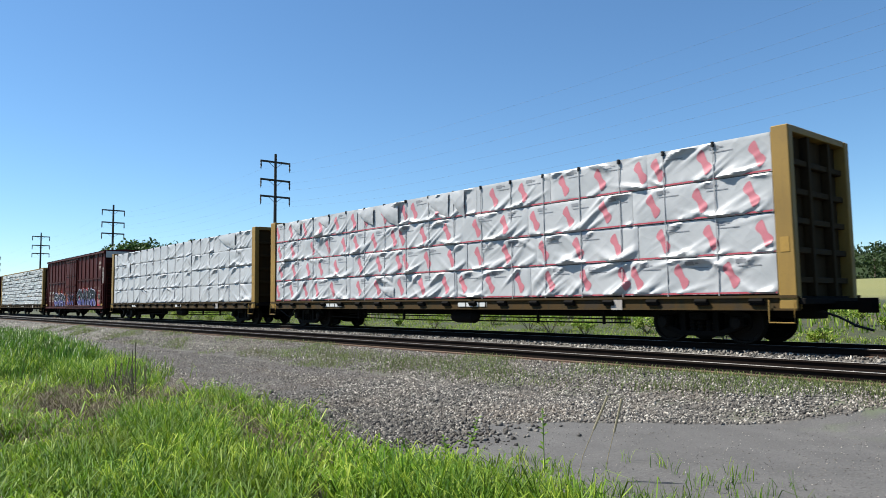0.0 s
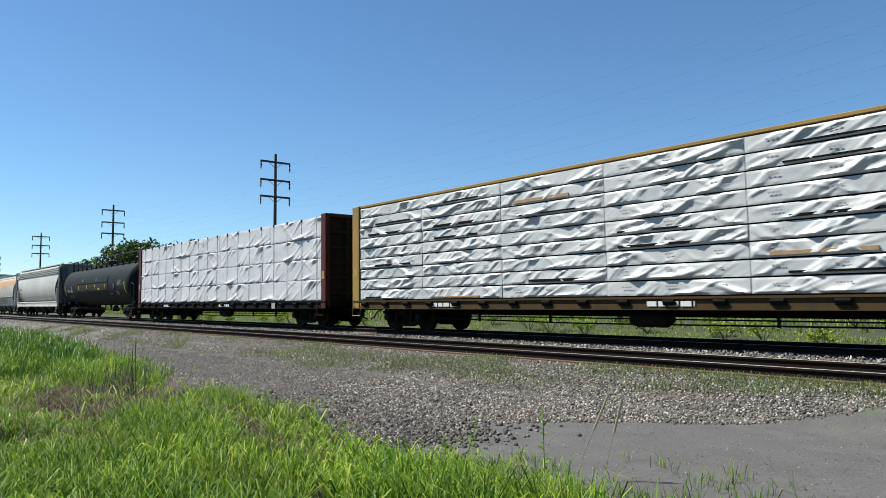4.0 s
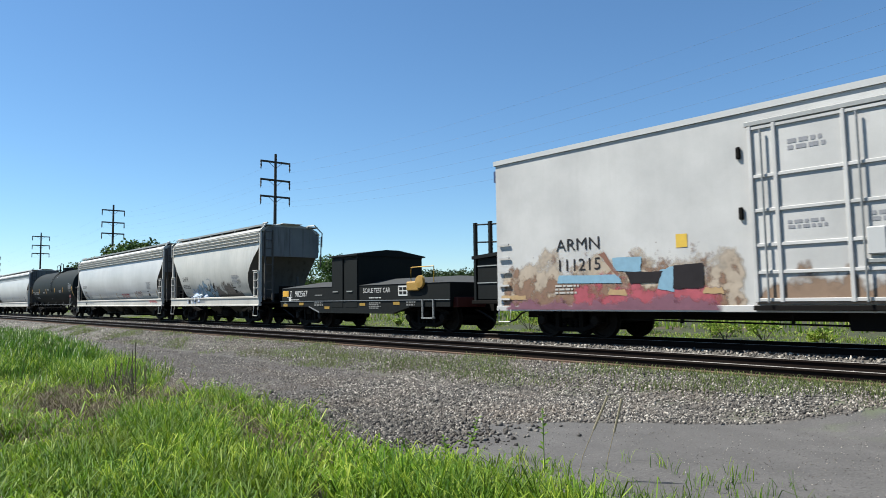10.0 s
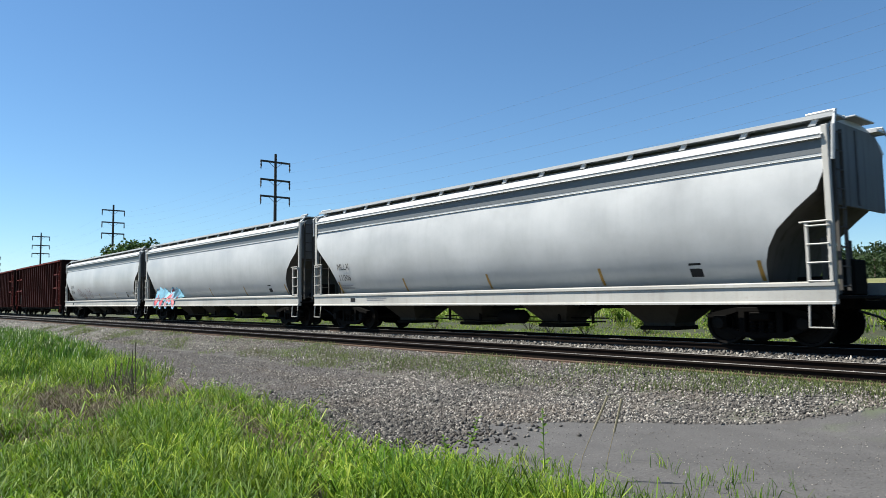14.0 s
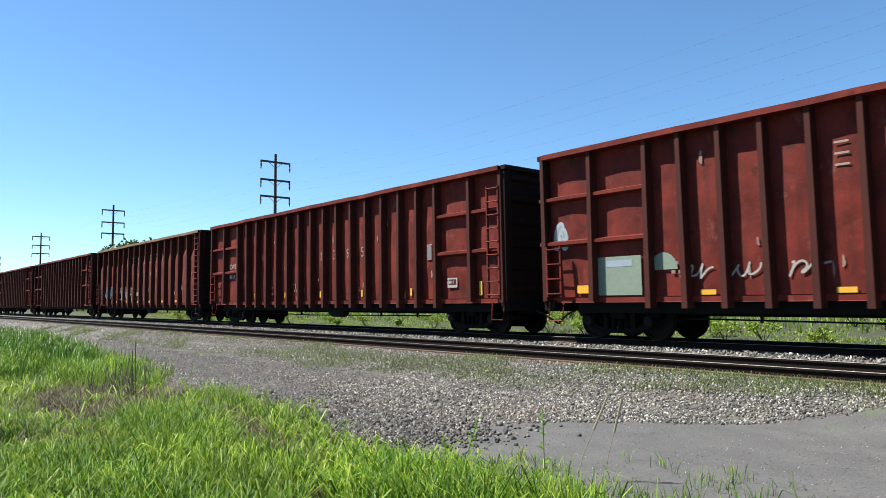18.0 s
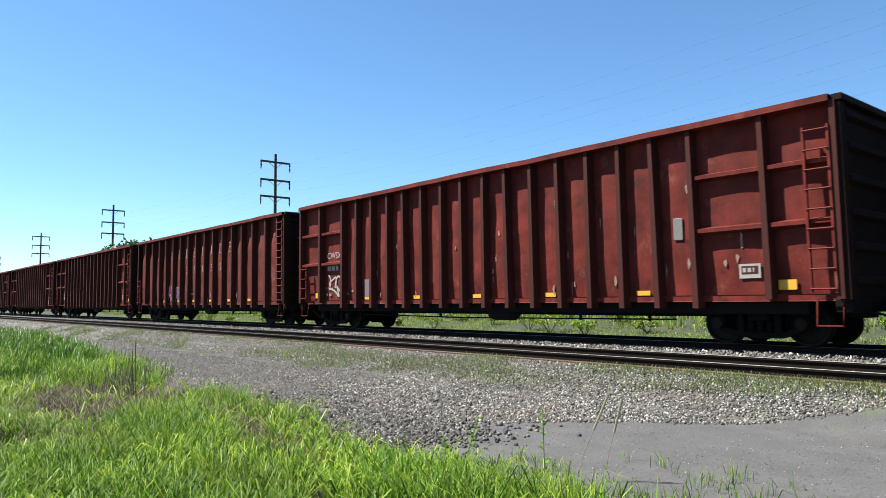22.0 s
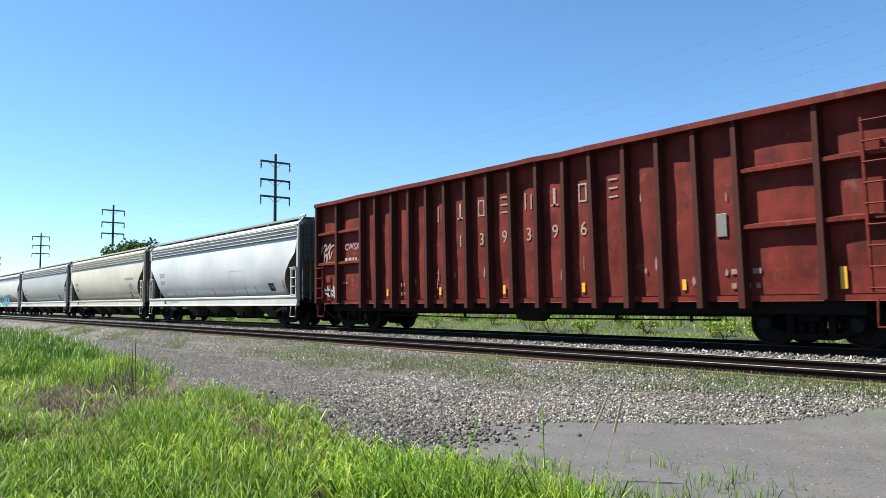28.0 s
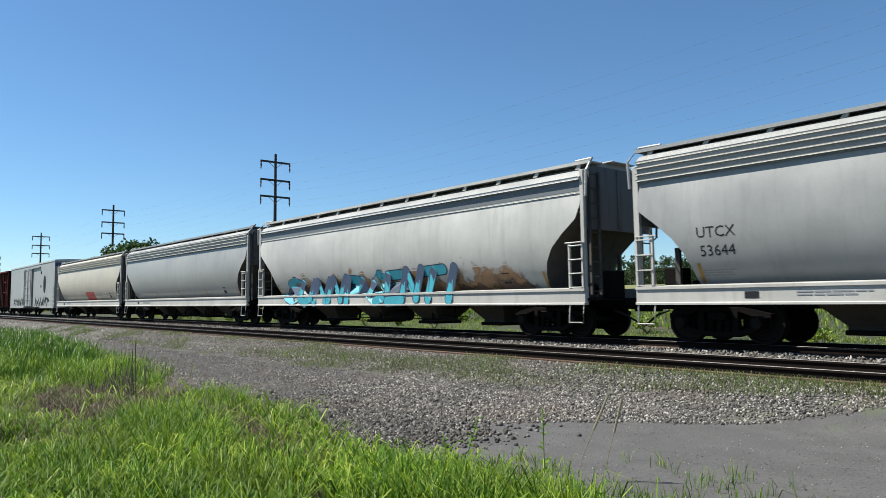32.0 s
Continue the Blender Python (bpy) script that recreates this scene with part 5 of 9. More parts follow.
        decal(car, "reflector", rect(0.09, 0.42, 3), M_BRASS, px, 1.55, y_of, 0.008, "ochre reflector strip")
    decal(car, "data_panel", rect(0.3, 0.14), M_DARK_LETTER, -half + 2.8, 1.06, lambda z: 1.587)
    decal(car, "small_print", bars(2, 1.4, 0.12, 0.5, seed + 5), M_GREYPRINT, -half + 4.4, 1.08, lambda z: 1.587)
    add_trucks(car, half - 1.75)
    add_couplers(car, half, 0.7)
    add_brakes(car, half * 0.6, 0.62, -0.6)
    return car


def centre_flow(front, rear):
    """Round-sided hopper with a rust-stained upper half."""
    car, half = new_car("covered_hopper", "white round-sided hopper car with heavy orange rust stains", "hopper car", front, rear)
    zs = [0.95, 1.4, 1.93, 2.4, 2.9, 3.3, 3.65, 3.95, 4.12]
    ws = [1.24, 1.38, 1.49, 1.55, 1.55, 1.48, 1.32, 1.08, 0.85]
    ends = [2.0, 1.97, 1.88, 1.5, 1.10, 0.82, 0.66, 0.58, 0.55]
    y_of = lambda z: float(np.interp(z, zs, ws))
    s, nx = Shape(), 16
    left = [[(x, -w, z) for x in np.linspace(-half + e, half - e, nx + 1)] for z, w, e in zip(zs, ws, ends)]
    right = [[(x, w, z) for x in np.linspace(-half + e, half - e, nx + 1)] for z, w, e in zip(zs, ws, ends)]
    s.grid(left).grid(right)
    for k in (0, -1):
        s.grid([[l[k], (l[k][0], 0, l[k][2]), r[k]] for l, r in zip(left, right)])
    s.grid([left[0], right[0]]).grid([left[-1], right[-1]])
    # rust runs from the roof over the shoulder, in ragged tongues
    m, t, p = nodes_of("white_paint_with_rust_runs")
    tc = t.nodes.new("ShaderNodeTexCoord")
    sep = t.nodes.new("ShaderNodeSeparateXYZ")
    t.links.new(tc.outputs["Object"], sep.inputs[0])
    runs = noise_at(t, 1.0, 4, tc.outputs["Object"], 0.6, (0.8, 0.3, 0.22))
    wob = t.nodes.new("ShaderNodeMath")
    wob.operation = "MULTIPLY_ADD"
    t.links.new(runs, wob.inputs[0])
    wob.inputs[1].default_value = 2.4
    t.links.new(sep.outputs["Z"], wob.inputs[2])
    rng_lo = t.nodes.new("ShaderNodeMapRange")
    rng_lo.inputs["From Min"].default_value, rng_lo.inputs["From Max"].default_value = 3.98, 4.45
    t.links.new(wob.outputs[0], rng_lo.inputs["Value"])
    rng_hi = t.nodes.new("ShaderNodeMapRange")
    rng_hi.inputs["From Min"].default_value, rng_hi.inputs["From Max"].default_value = 3.98, 3.70
    t.links.new(sep.outputs["Z"], rng_hi.inputs["Value"])
    both = t.nodes.new("ShaderNodeMath")
    both.operation = "MULTIPLY"
    t.links.new(rng_lo.outputs[0], both.inputs[0])
    t.links.new(rng_hi.outputs[0], both.inputs[1])
    speck = noise_at(t, 3.2, 5, tc.outputs["Object"])
    holes = ramp(t, noise_at(t, 1.1, 6, tc.outputs["Object"], 0.65, (1.3, 1.0, 0.5)), [(0.33, 0.0), (0.46, 1.0)])
    rust_col = mix(t, ramp(t, speck, [(0.35, 0.0), (0.65, 1.0)]), (0.36, 0.225, 0.095), (0.24, 0.115, 0.036))
    grime = noise_at(t, 1.0, 5, tc.outputs["Object"], 0.6, (3.0, 3.0, 0.4))
    base = mix(t, ramp(t, grime, [(0.45, 0.0), (0.75, 0.4)]), (0.315, 0.312, 0.29), (0.17, 0.16, 0.14))
    # the lower sheets, below the seam, are darker and greyer
    below = t.nodes.new("ShaderNodeMapRange")
    below.inputs["From Min"].default_value, below.inputs["From Max"].default_value = 1.95, 1.92
    t.links.new(sep.outputs["Z"], below.inputs["Value"])
    base = mix(t, below.outputs[0], base, mix(t, grime, (0.225, 0.235, 0.24), (0.12, 0.12, 0.115)))
    worn = t.nodes.new("ShaderNodeMath")
    worn.operation = "MULTIPLY"
    t.links.new(both.outputs[0], worn.inputs[0])
    t.links.new(holes, worn.inputs[1])
    t.links.new(mix(t, worn.outputs[0], base, rust_col), p.inputs["Base Color"])
    p.inputs["Roughness"].default_value, p.inputs["Specular IOR Level"].default_value = 0.6, 0.15
    part("hopper_body", s, m, car, "white tank body streaked with orange rust")
    part("seam", Shape().box(-half + 1.95, half - 1.95, -1.525, -1.48, 1.92, 1.955), M_SILL, car)
    part("roof", Shape().prism([(-1.02, 4.04), (-0.86, 4.34), (0, 4.56), (0.86, 4.34), (1.02, 4.04)], "x", -half + 0.55, half - 0.55), m, car)
    for y in (-0.85, 0.85):
        board = part("running_board", Shape().box(-half + 0.05, half - 0.05, y - 0.13, y + 0.13, 4.40, 4.44, 0.01), M_RUSTY_HOP, car, "walkway along the roof")
        for i in range(10):
            x = -half + 0.9 + (2 * half - 1.8) * i / 9
            part("board_bracket", Shape().prism([(x - 0.03, 4.1), (x + 0.03, 4.1), (x + 0.06, 4.42), (x - 0.0, 4.42)], "y", y - 0.05, y + 0.05), M_RUSTY_HOP, board)
    for sx in (-1, 1):
        xe = sx * half
        # recessed sheets that close the body behind the slope
        fill = [(xe - sx * 2.1, 1.04), (xe - sx * 0.55, 1.04), (xe - sx * 0.55, 3.75), (xe - sx * 1.0, 3.75), (xe - sx * 1.6, 2.5), (xe - sx * 2.1, 2.1)]
        # the front sheet takes the shade-darkened grey, the rear one the rusty white
        part("end_sheet", Shape().prism(fill, "y", -1.20, 1.20), M_ENDSHEET if sx > 0 else M_RUSTY_HOP, car, "recessed sheet under the sloping end")
        for y in (-1.42, 1.42):
            for dx in (0.06, 0.45):
                part("end_post", Shape().rod([(xe - sx * dx, y, 0.95), (xe - sx * dx, y, 4.36)], 0.042, 6), M_RUSTY_HOP, car)
        part("end_header", Shape().box(xe - sx * 0.50, xe - sx * 0.01, -1.46, 1.46, 4.34, 4.42, 0.02), M_CHORD_TAN, car)
        part("roof_brace", Shape().rod([(xe - sx * 0.45, -1.42, 4.3), (xe - sx * 0.62, -1.0, 4.1)], 0.03, 5), M_RUSTY_HOP, car)
        part("end_platform", Shape().box(xe - sx * 1.95, xe, -1.46, 1.46, 0.94, 1.03, 0.01), M_END, car)
        ladder(car, "side_ladder", xe - sx * 0.62, xe - sx * 0.06, -1.50, 1.2, 2.5, 5, M_SILL)
        end_ladder(car, "end_ladder", xe, -1.2, -0.8, 1.1, 4.2, 10, M_RUSTY_HOP)
        part("sill_step", Shape().rod([(xe - sx * 0.1, -1.5, 0.95), (xe - sx * 0.1, -1.56, 0.40), (xe - sx * 0.55, -1.56, 0.40), (xe - sx * 0.55, -1.5, 0.95)], 0.025, 5), M_SILL, car)
    for x in (-5.55, -2.75, 0.5, 3.45, 6.0):
        vs = [(x + dx * a, dy * b, z) for z, a, b in ((0.98, 1.25, 0.95), (0.66, 0.75, 0.75), (0.36, 0.42, 0.5)) for dx, dy in ((-1, -1), (1, -1), (1, 1), (-1, 1))]
        part("outlet_bay", Shape().add(vs, [(r * 4 + k, r * 4 + (k + 1) % 4, r * 4 + 4 + (k + 1) % 4, r * 4 + 4 + k) for r in range(2) for k in range(4)] + [(8, 9, 10, 11)]), M_END, car, "outlet bay black with grime")
    decal(car, "reporting_mark", lettering("CAGX", 0.30, 0.82), M_GREYPRINT, -half + 2.70, 2.63, y_of)
    decal(car, "car_number", lettering("95157", 0.38), M_STRIPE, -half + 2.87, 2.23, y_of)
    decal(car, "small_print", bars(3, 1.3, 0.3, 0.5, 3), M_GREYPRINT, -half + 3.05, 1.55, y_of)
    for x, z, w, h in ((4.38, 2.53, 0.5, 0.02), (4.38, 2.31, 0.5, 0.02), (4.14, 2.42, 0.02, 0.22), (4.62, 2.42, 0.02, 0.22)):
        decal(car, "faded_mark", rect(w, h), M_GREYPRINT, -half + x, z, y_of)
    decal(car, "stain", rect(0.10, 0.34), M_CHORD_TAN, -half + 4.05, 1.60, y_of, 0.006, "brown rust drip")
    decal(car, "placard", rect(0.36, 0.34), M_DARK_LETTER, half - 1.0, 1.62, lambda z: 1.20, 0.006, "white card in a dark frame")
    decal(car, "placard", rect(0.25, 0.22), M_WHITE_LETTER, half - 1.0, 1.62, lambda z: 1.20, 0.010)
    k = lambda nm, c: plain(nm, c, 0.55, 0, 0.2, 8, 0)
    graffiti(car, -2.75, -0.1, 1.05, 1.95, 4, [(k("faded_blue_spray", (0.26, 0.29, 0.33)), 1.3), (k("faded_pink_spray", (0.30, 0.16, 0.16)), 1.0)], y_of, 41, 0.17)
    graffiti(car, -3.95, -2.9, 1.10, 1.62, 1, [(k("clear_blue_spray", (0.26, 0.36, 0.50)), 1.4), (k("dull_red_spray", (0.38, 0.16, 0.15)), 0.6)], y_of, 43, 0.10)
    graffiti(car, 0.25, 3.75, 1.15, 2.05, 7, [(k("dark_grey_green_spray", (0.085, 0.095, 0.088)), 1.0)], y_of, 47, 0.062)
    scrawl(car, 0.4, 3.4, 1.2, 1.6, 9, k("thin_dark_spray", (0.10, 0.11, 0.10)), y_of, 48, 0.02)
    scrawl(car, half - 1.75, half - 1.05, 1.72, 2.1, 5, k("strong_blue_spray", (0.10, 0.24, 0.42)), lambda z: 1.20, 49, 0.06)
    part("centre_sill", Shape().box(-half + 0.2, half - 0.2, -0.3, 0.3, 0.62, 0.95), M_UNDER, car)
    add_trucks(car, half - 1.75)
    add_couplers(car, half, 0.75)
    return car


# ---- tank wagons ----
def tank(front, rear, label, railing, mark, number, cz=2.47, r=1.54, seed=1):
    car, half = new_car("tank_car", label, "tank car", front, rear)
    n, s = 40, Shape()
    d = 1.0 if railing else 0.8
    prof = [(-half - 0.52 * d, 0.02), (-half - 0.50 * d, 0.45), (-half - 0.42 * d, 0.85), (-half - 0.24 * d, 1.25), (-half - 0.08 * d, 1.46), (-half, r)]
    prof = prof + [(x, r) for x in np.linspace(-half + 0.6, half - 0.6, 14)] + [(-a, b) for a, b in prof[::-1]]
    s.turned(prof, (0, 0, cz), "x", n)
    part("tank_shell", s, M_TANK, car, "glossy black cylindrical tank", 50)
    y_of = lambda z: math.sqrt(max(0.01, r * r - (z - cz) ** 2))
    for x in (-half + 0.03, half - 0.03):
        part("head_seam", Shape().turned([(-0.02, r + 0.002), (0.0, r + 0.014), (0.02, r + 0.002)], (x, 0, cz), "x", n), M_TANK, car)
    for sx in (-1, 1):
        xe = sx * (half + 0.9)
        part("stub_sill", Shape().box(sx * (half - 3.2), xe, -0.32, 0.32, 0.62, 0.98, 0.02), M_UNDER, car)
        part("end_platform", Shape().box(sx * (half - 0.5), xe, -1.45, 1.45, 0.92, 0.99, 0.01), M_UNDER, car)
        sd = Shape().prism([(-0.8, 0.9), (0.8, 0.9), (1.0, 1.45), (0.6, 1.2), (0, 1.05), (-0.6, 1.2), (-1.0, 1.45)], "x", sx * (half - 1.9), sx * (half - 1.2))
        part("saddle", sd, M_TANK, car)
        for y in (-1.4, 1.4):
            hr = Shape().rod([(xe - sx * 0.72, y, 0.95), (xe - sx * 0.72, y, 2.34), (xe - sx * 0.64, y, 2.40), (xe - sx * 0.10, y, 2.30), (xe - sx * 0.05, y, 2.22), (xe - sx * 0.05, y, 0.95)], 0.022, 6)
            part("end_handrail", hr, M_BLACK, car)
        part("sill_step", Shape().rod([(xe - sx * 0.1, -1.42, 0.93), (xe - sx * 0.1, -1.48, 0.40), (xe - sx * 0.6, -1.48, 0.40), (xe - sx * 0.6, -1.42, 0.93)], 0.018, 5), M_BLACK, car)
        part("brake_valve", Shape().turned([(-0.12, 0.05), (-0.1, 0.16), (0.35, 0.16), (0.45, 0.06)], (sx * (half - 0.1), -1.0, 1.1), "x", 10), M_UNDER, car)
    if railing:
        # long walkway with its handrail, along the camera's side of the crown
        w = Shape().box(-half + 0.2, half + 0.0, -0.86, -0.35, cz + r - 0.20, cz + r - 0.16)
        part("roof_walkway", w, M_BLACK, car)
        ys = -0.9
        hr = Shape()
        zt = cz + r + 0.50
        for xa, xb in ((-half + 0.2, -0.45), (0.2, half + 0.1)):
            hr.rod([(xa, ys, cz + r - 0.3), (xa, ys, zt - 0.12), (xa + 0.12, ys, zt), (xb - 0.12, ys, zt), (xb, ys, zt - 0.12), (xb, ys, cz + r - 0.35)], 0.027, 6)
        rail = part("handrail", hr, M_BLACK, car, "black pipe handrail")
        for i in range(13):
            x = -half + 0.5 + (2 * half - 1.0) * i / 12
            if abs(x + 0.1) > 0.4:
                part("rail_post", Shape().rod([(x, ys, cz + r - 0.3), (x, ys, zt)], 0.027, 6), M_BLACK, rail)
            part("walkway_bracket", Shape().prism([(x - 0.02, cz + r - 0.33), (x + 0.02, cz + r - 0.33), (x + 0.02, cz + r - 0.12), (x - 0.02, cz + r - 0.12)], "y", -0.98, -0.86), M_BLACK, rail)
        part("manway", Shape().turned([(0.0, 0.40), (0.22, 0.40), (0.22, 0.50), (0.32, 0.50), (0.38, 0.3)], (-0.15, 0, cz + r - 0.06), "z", 20), M_BLACK, car, "black round valve housing")
        worn_jacket = paint("dusty_grey_black_jacket", (0.040, 0.040, 0.036), (0.055, 0.05, 0.042), 0.8, 0.75, shine=0.1, streak=0.8)
        for z0, z1, mat in ((2.58, 3.06, M_TANK), (2.00, 2.50, worn_jacket)):
            ja = Shape()
            zz = list(np.linspace(z0, z1, 6))
            ja.grid([[(x, -(y_of(z) + out), z) for x in (-4.66, 4.08)] for z, out in [(z0, -0.01)] + [(z, 0.03) for z in zz] + [(z1, -0.01)]])
            part("jacket_panel", ja, mat, car, "dusty grey jacket panel" if mat is worn_jacket else "")
        for x in (-3.73, -1.4, 0.93, 3.46, 5.62):
            part("strip_holder", Shape().box(x - 0.16, x - 0.02, -(y_of(2.2) + 0.05), -(y_of(2.2) - 0.02), 2.02, 2.48, 0.006), M_BLACK, car)
        decal(car, "yellow_mark", rect(0.55, 0.12), M_SAFETY, 1.78, 2.12, y_of, 0.036, "small yellow painted mark")
    else:
        pf = Shape().box(-1.25, 1.08, -0.82, 0.82, cz + r - 0.15, cz + r - 0.10)
        part("top_platform", pf, M_BLACK, car)
        zt, zb = cz + r + 0.46, cz + r - 0.15
        for y in (-0.8, 0.8):
            part("platform_railing", Shape().rod([(-1.2, y, zb), (-1.2, y, zt), (-0.32, y, zt + 0.04), (-0.2, y, zt - 0.08), (-0.2, y, zb)], 0.032, 6), M_BLACK, car)
            part("platform_railing", Shape().rod([(0.1, y, zb), (0.1, y, zt + 0.12), (0.2, y, zt + 0.17), (1.05, y, zt + 0.06), (1.05, y, zb)], 0.032, 6), M_BLACK, car)
        part("manway", Shape().turned([(0.0, 0.42), (0.25, 0.42), (0.25, 0.50), (0.33, 0.5), (0.38, 0.2)], (-0.55, 0, cz + r - 0.05), "z", 20), M_BLACK, car, "black round manway")
        za = np.linspace(2.2, cz + r - 0.12, 7)
        steps = part("side_ladder", Shape().rod([(0.10, -(y_of(z) + 0.09), z) for z in za], 0.02, 5), M_BLACK, car)
        part("stile", Shape().rod([(0.52, -(y_of(z) + 0.09), z) for z in za], 0.02, 5), M_BLACK, steps)
        for z in za[:-1]:
            part("rung", Shape().rod([(0.10, -(y_of(z) + 0.09), z), (0.52, -(y_of(z) + 0.09), z)], 0.017, 5), M_BLACK, steps)
        sr = Shape().rod([(-half + 0.4, -1.50, 1.0), (half - 0.6, -1.50, 1.0)], 0.016, 6)
        safety = part("side_handrail", sr, M_DULL, car, "thin grey pipe along the side")
        for i in range(6):
            x = -half + 0.6 + (2 * half - 1.4) * i / 5
            part("rail_bracket", Shape().rod([(x, -1.50, 1.0), (x + 0.05, -1.35, 1.25)], 0.014, 5), M_DULL, safety)
    strips = [-8.2, -6.1, -3.73, -1.4, 0.93, 3.46, 5.62, 8.06] if railing else [-7.88, -4.78, -1.9, 1.52, 4.43, 7.62]
    for i, x in enumerate(strips):
        long = 0.75 if i == len(strips) - 1 or (railing and i == 0) else 0.40
        decal(car, "reflector", rect(0.10, long, 6), M_SAFETY, x, 2.25 if long < 0.5 else 2.12, y_of, 0.012 if not railing else 0.042, "yellow reflector strip")
    dusty = plain("dusty_white_lettering", (0.55, 0.55, 0.54), 0.6)
    if railing:
        decal(car, "reporting_mark", lettering(mark + "  " + number, 0.33, 1.0), dusty, -half + 2.0, 2.05, y_of, 0.008)
        prints = [(-2.6, 2.85, 0.5, 2), (1.2, 2.82, 0.4, 2), (6.3, 1.78, 0.7, 3), (6.75, 2.40, 0.5, 2), (4.6, 1.72, 0.7, 1)]
    else:
        decal(car, "reporting_mark", lettering(mark + "  " + number, 0.40, 1.0), dusty, -6.30, 2.07, y_of, 0.008)
        prints = [(-2.8, 2.12, 0.8, 2), (-0.95, 2.37, 0.6, 2), (3.51, 2.14, 0.9, 3), (-0.72, 1.53, 0.6, 1), (5.76, 1.51, 0.5, 1), (6.5, 2.73, 0.45, 1), (1.3, 3.37, 0.4, 1), (6.85, 2.12, 0.8, 1)]
    decal(car, "small_print", bars(2, 1.3, 0.2, 0.5, seed), M_GREYPRINT, -half + 2.1, 1.66, y_of, 0.008)
    for k, (x, z, wide, rows) in enumerate(prints):
        decal(car, "small_print", bars(rows, wide, 0.08 * rows, 0.4, seed + k), M_GREYPRINT, x, z, y_of, 0.04 if railing else 0.008)
    decal(car, "data_panel", bars(7, 1.0, 0.4, 0.6, seed + 9), plain("dim_panel_print", (0.20, 0.20, 0.20), 0.6), half - 1.9 if railing else 6.82, 2.45, y_of, 0.008)
    if not railing:
        pl = part("placard", Shape().add([(half - 0.95, -1.52, 1.53), (half - 0.78, -1.52, 1.70), (half - 0.95, -1.52, 1.87), (half - 1.12, -1.52, 1.70)], [(0, 1, 2, 3)]), plain("placard_red", (0.42, 0.07, 0.07), 0.5), car, "red diamond hazard placard")
        part("placard_bar", rect(0.18, 0.06), M_WHITE_LETTER, pl).location = (half - 0.95, -1.524, 1.70)
        part("placard_holder", Shape().box(half - 1.0, half - 0.9, -1.515, -1.50, 0.98, 1.5), M_STEEL, car)
        decal(car, "pale_panel", rect(1.0, 0.40, 4), plain("grey_panel", (0.060, 0.064, 0.064), 0.6), 6.82, 2.45, y_of, 0.005)
    bp = Shape()
    bp.rod([(-half + 1.4, -0.9, 0.72), (half - 1.4, -0.9, 0.72)], 0.03, 6)
    bp.rod([(-half + 1.4, -0.7, 0.6), (half - 1.4, -0.7, 0.6)], 0.022, 6)
    pipe = part("train_pipe", bp, M_UNDER, car)
    for i in range(11):
        x = -half + 1.8 + (2 * half - 3.6) * i / 10
        part("pipe_hanger", Shape().box(x - 0.02, x + 0.02, -0.93, -0.85, 0.58, 1.05), M_UNDER, pipe)
    part("bottom_outlet", Shape().turned([(0.0, 0.25), (0.25, 0.22), (0.42, 0.12)], (0.8, 0, 0.5), "z", 12), M_UNDER, car)
    add_trucks(car, half - 1.55 + 0.35)
    add_couplers(car, half + 0.9, 0.35 if railing else 0.3)
    return car


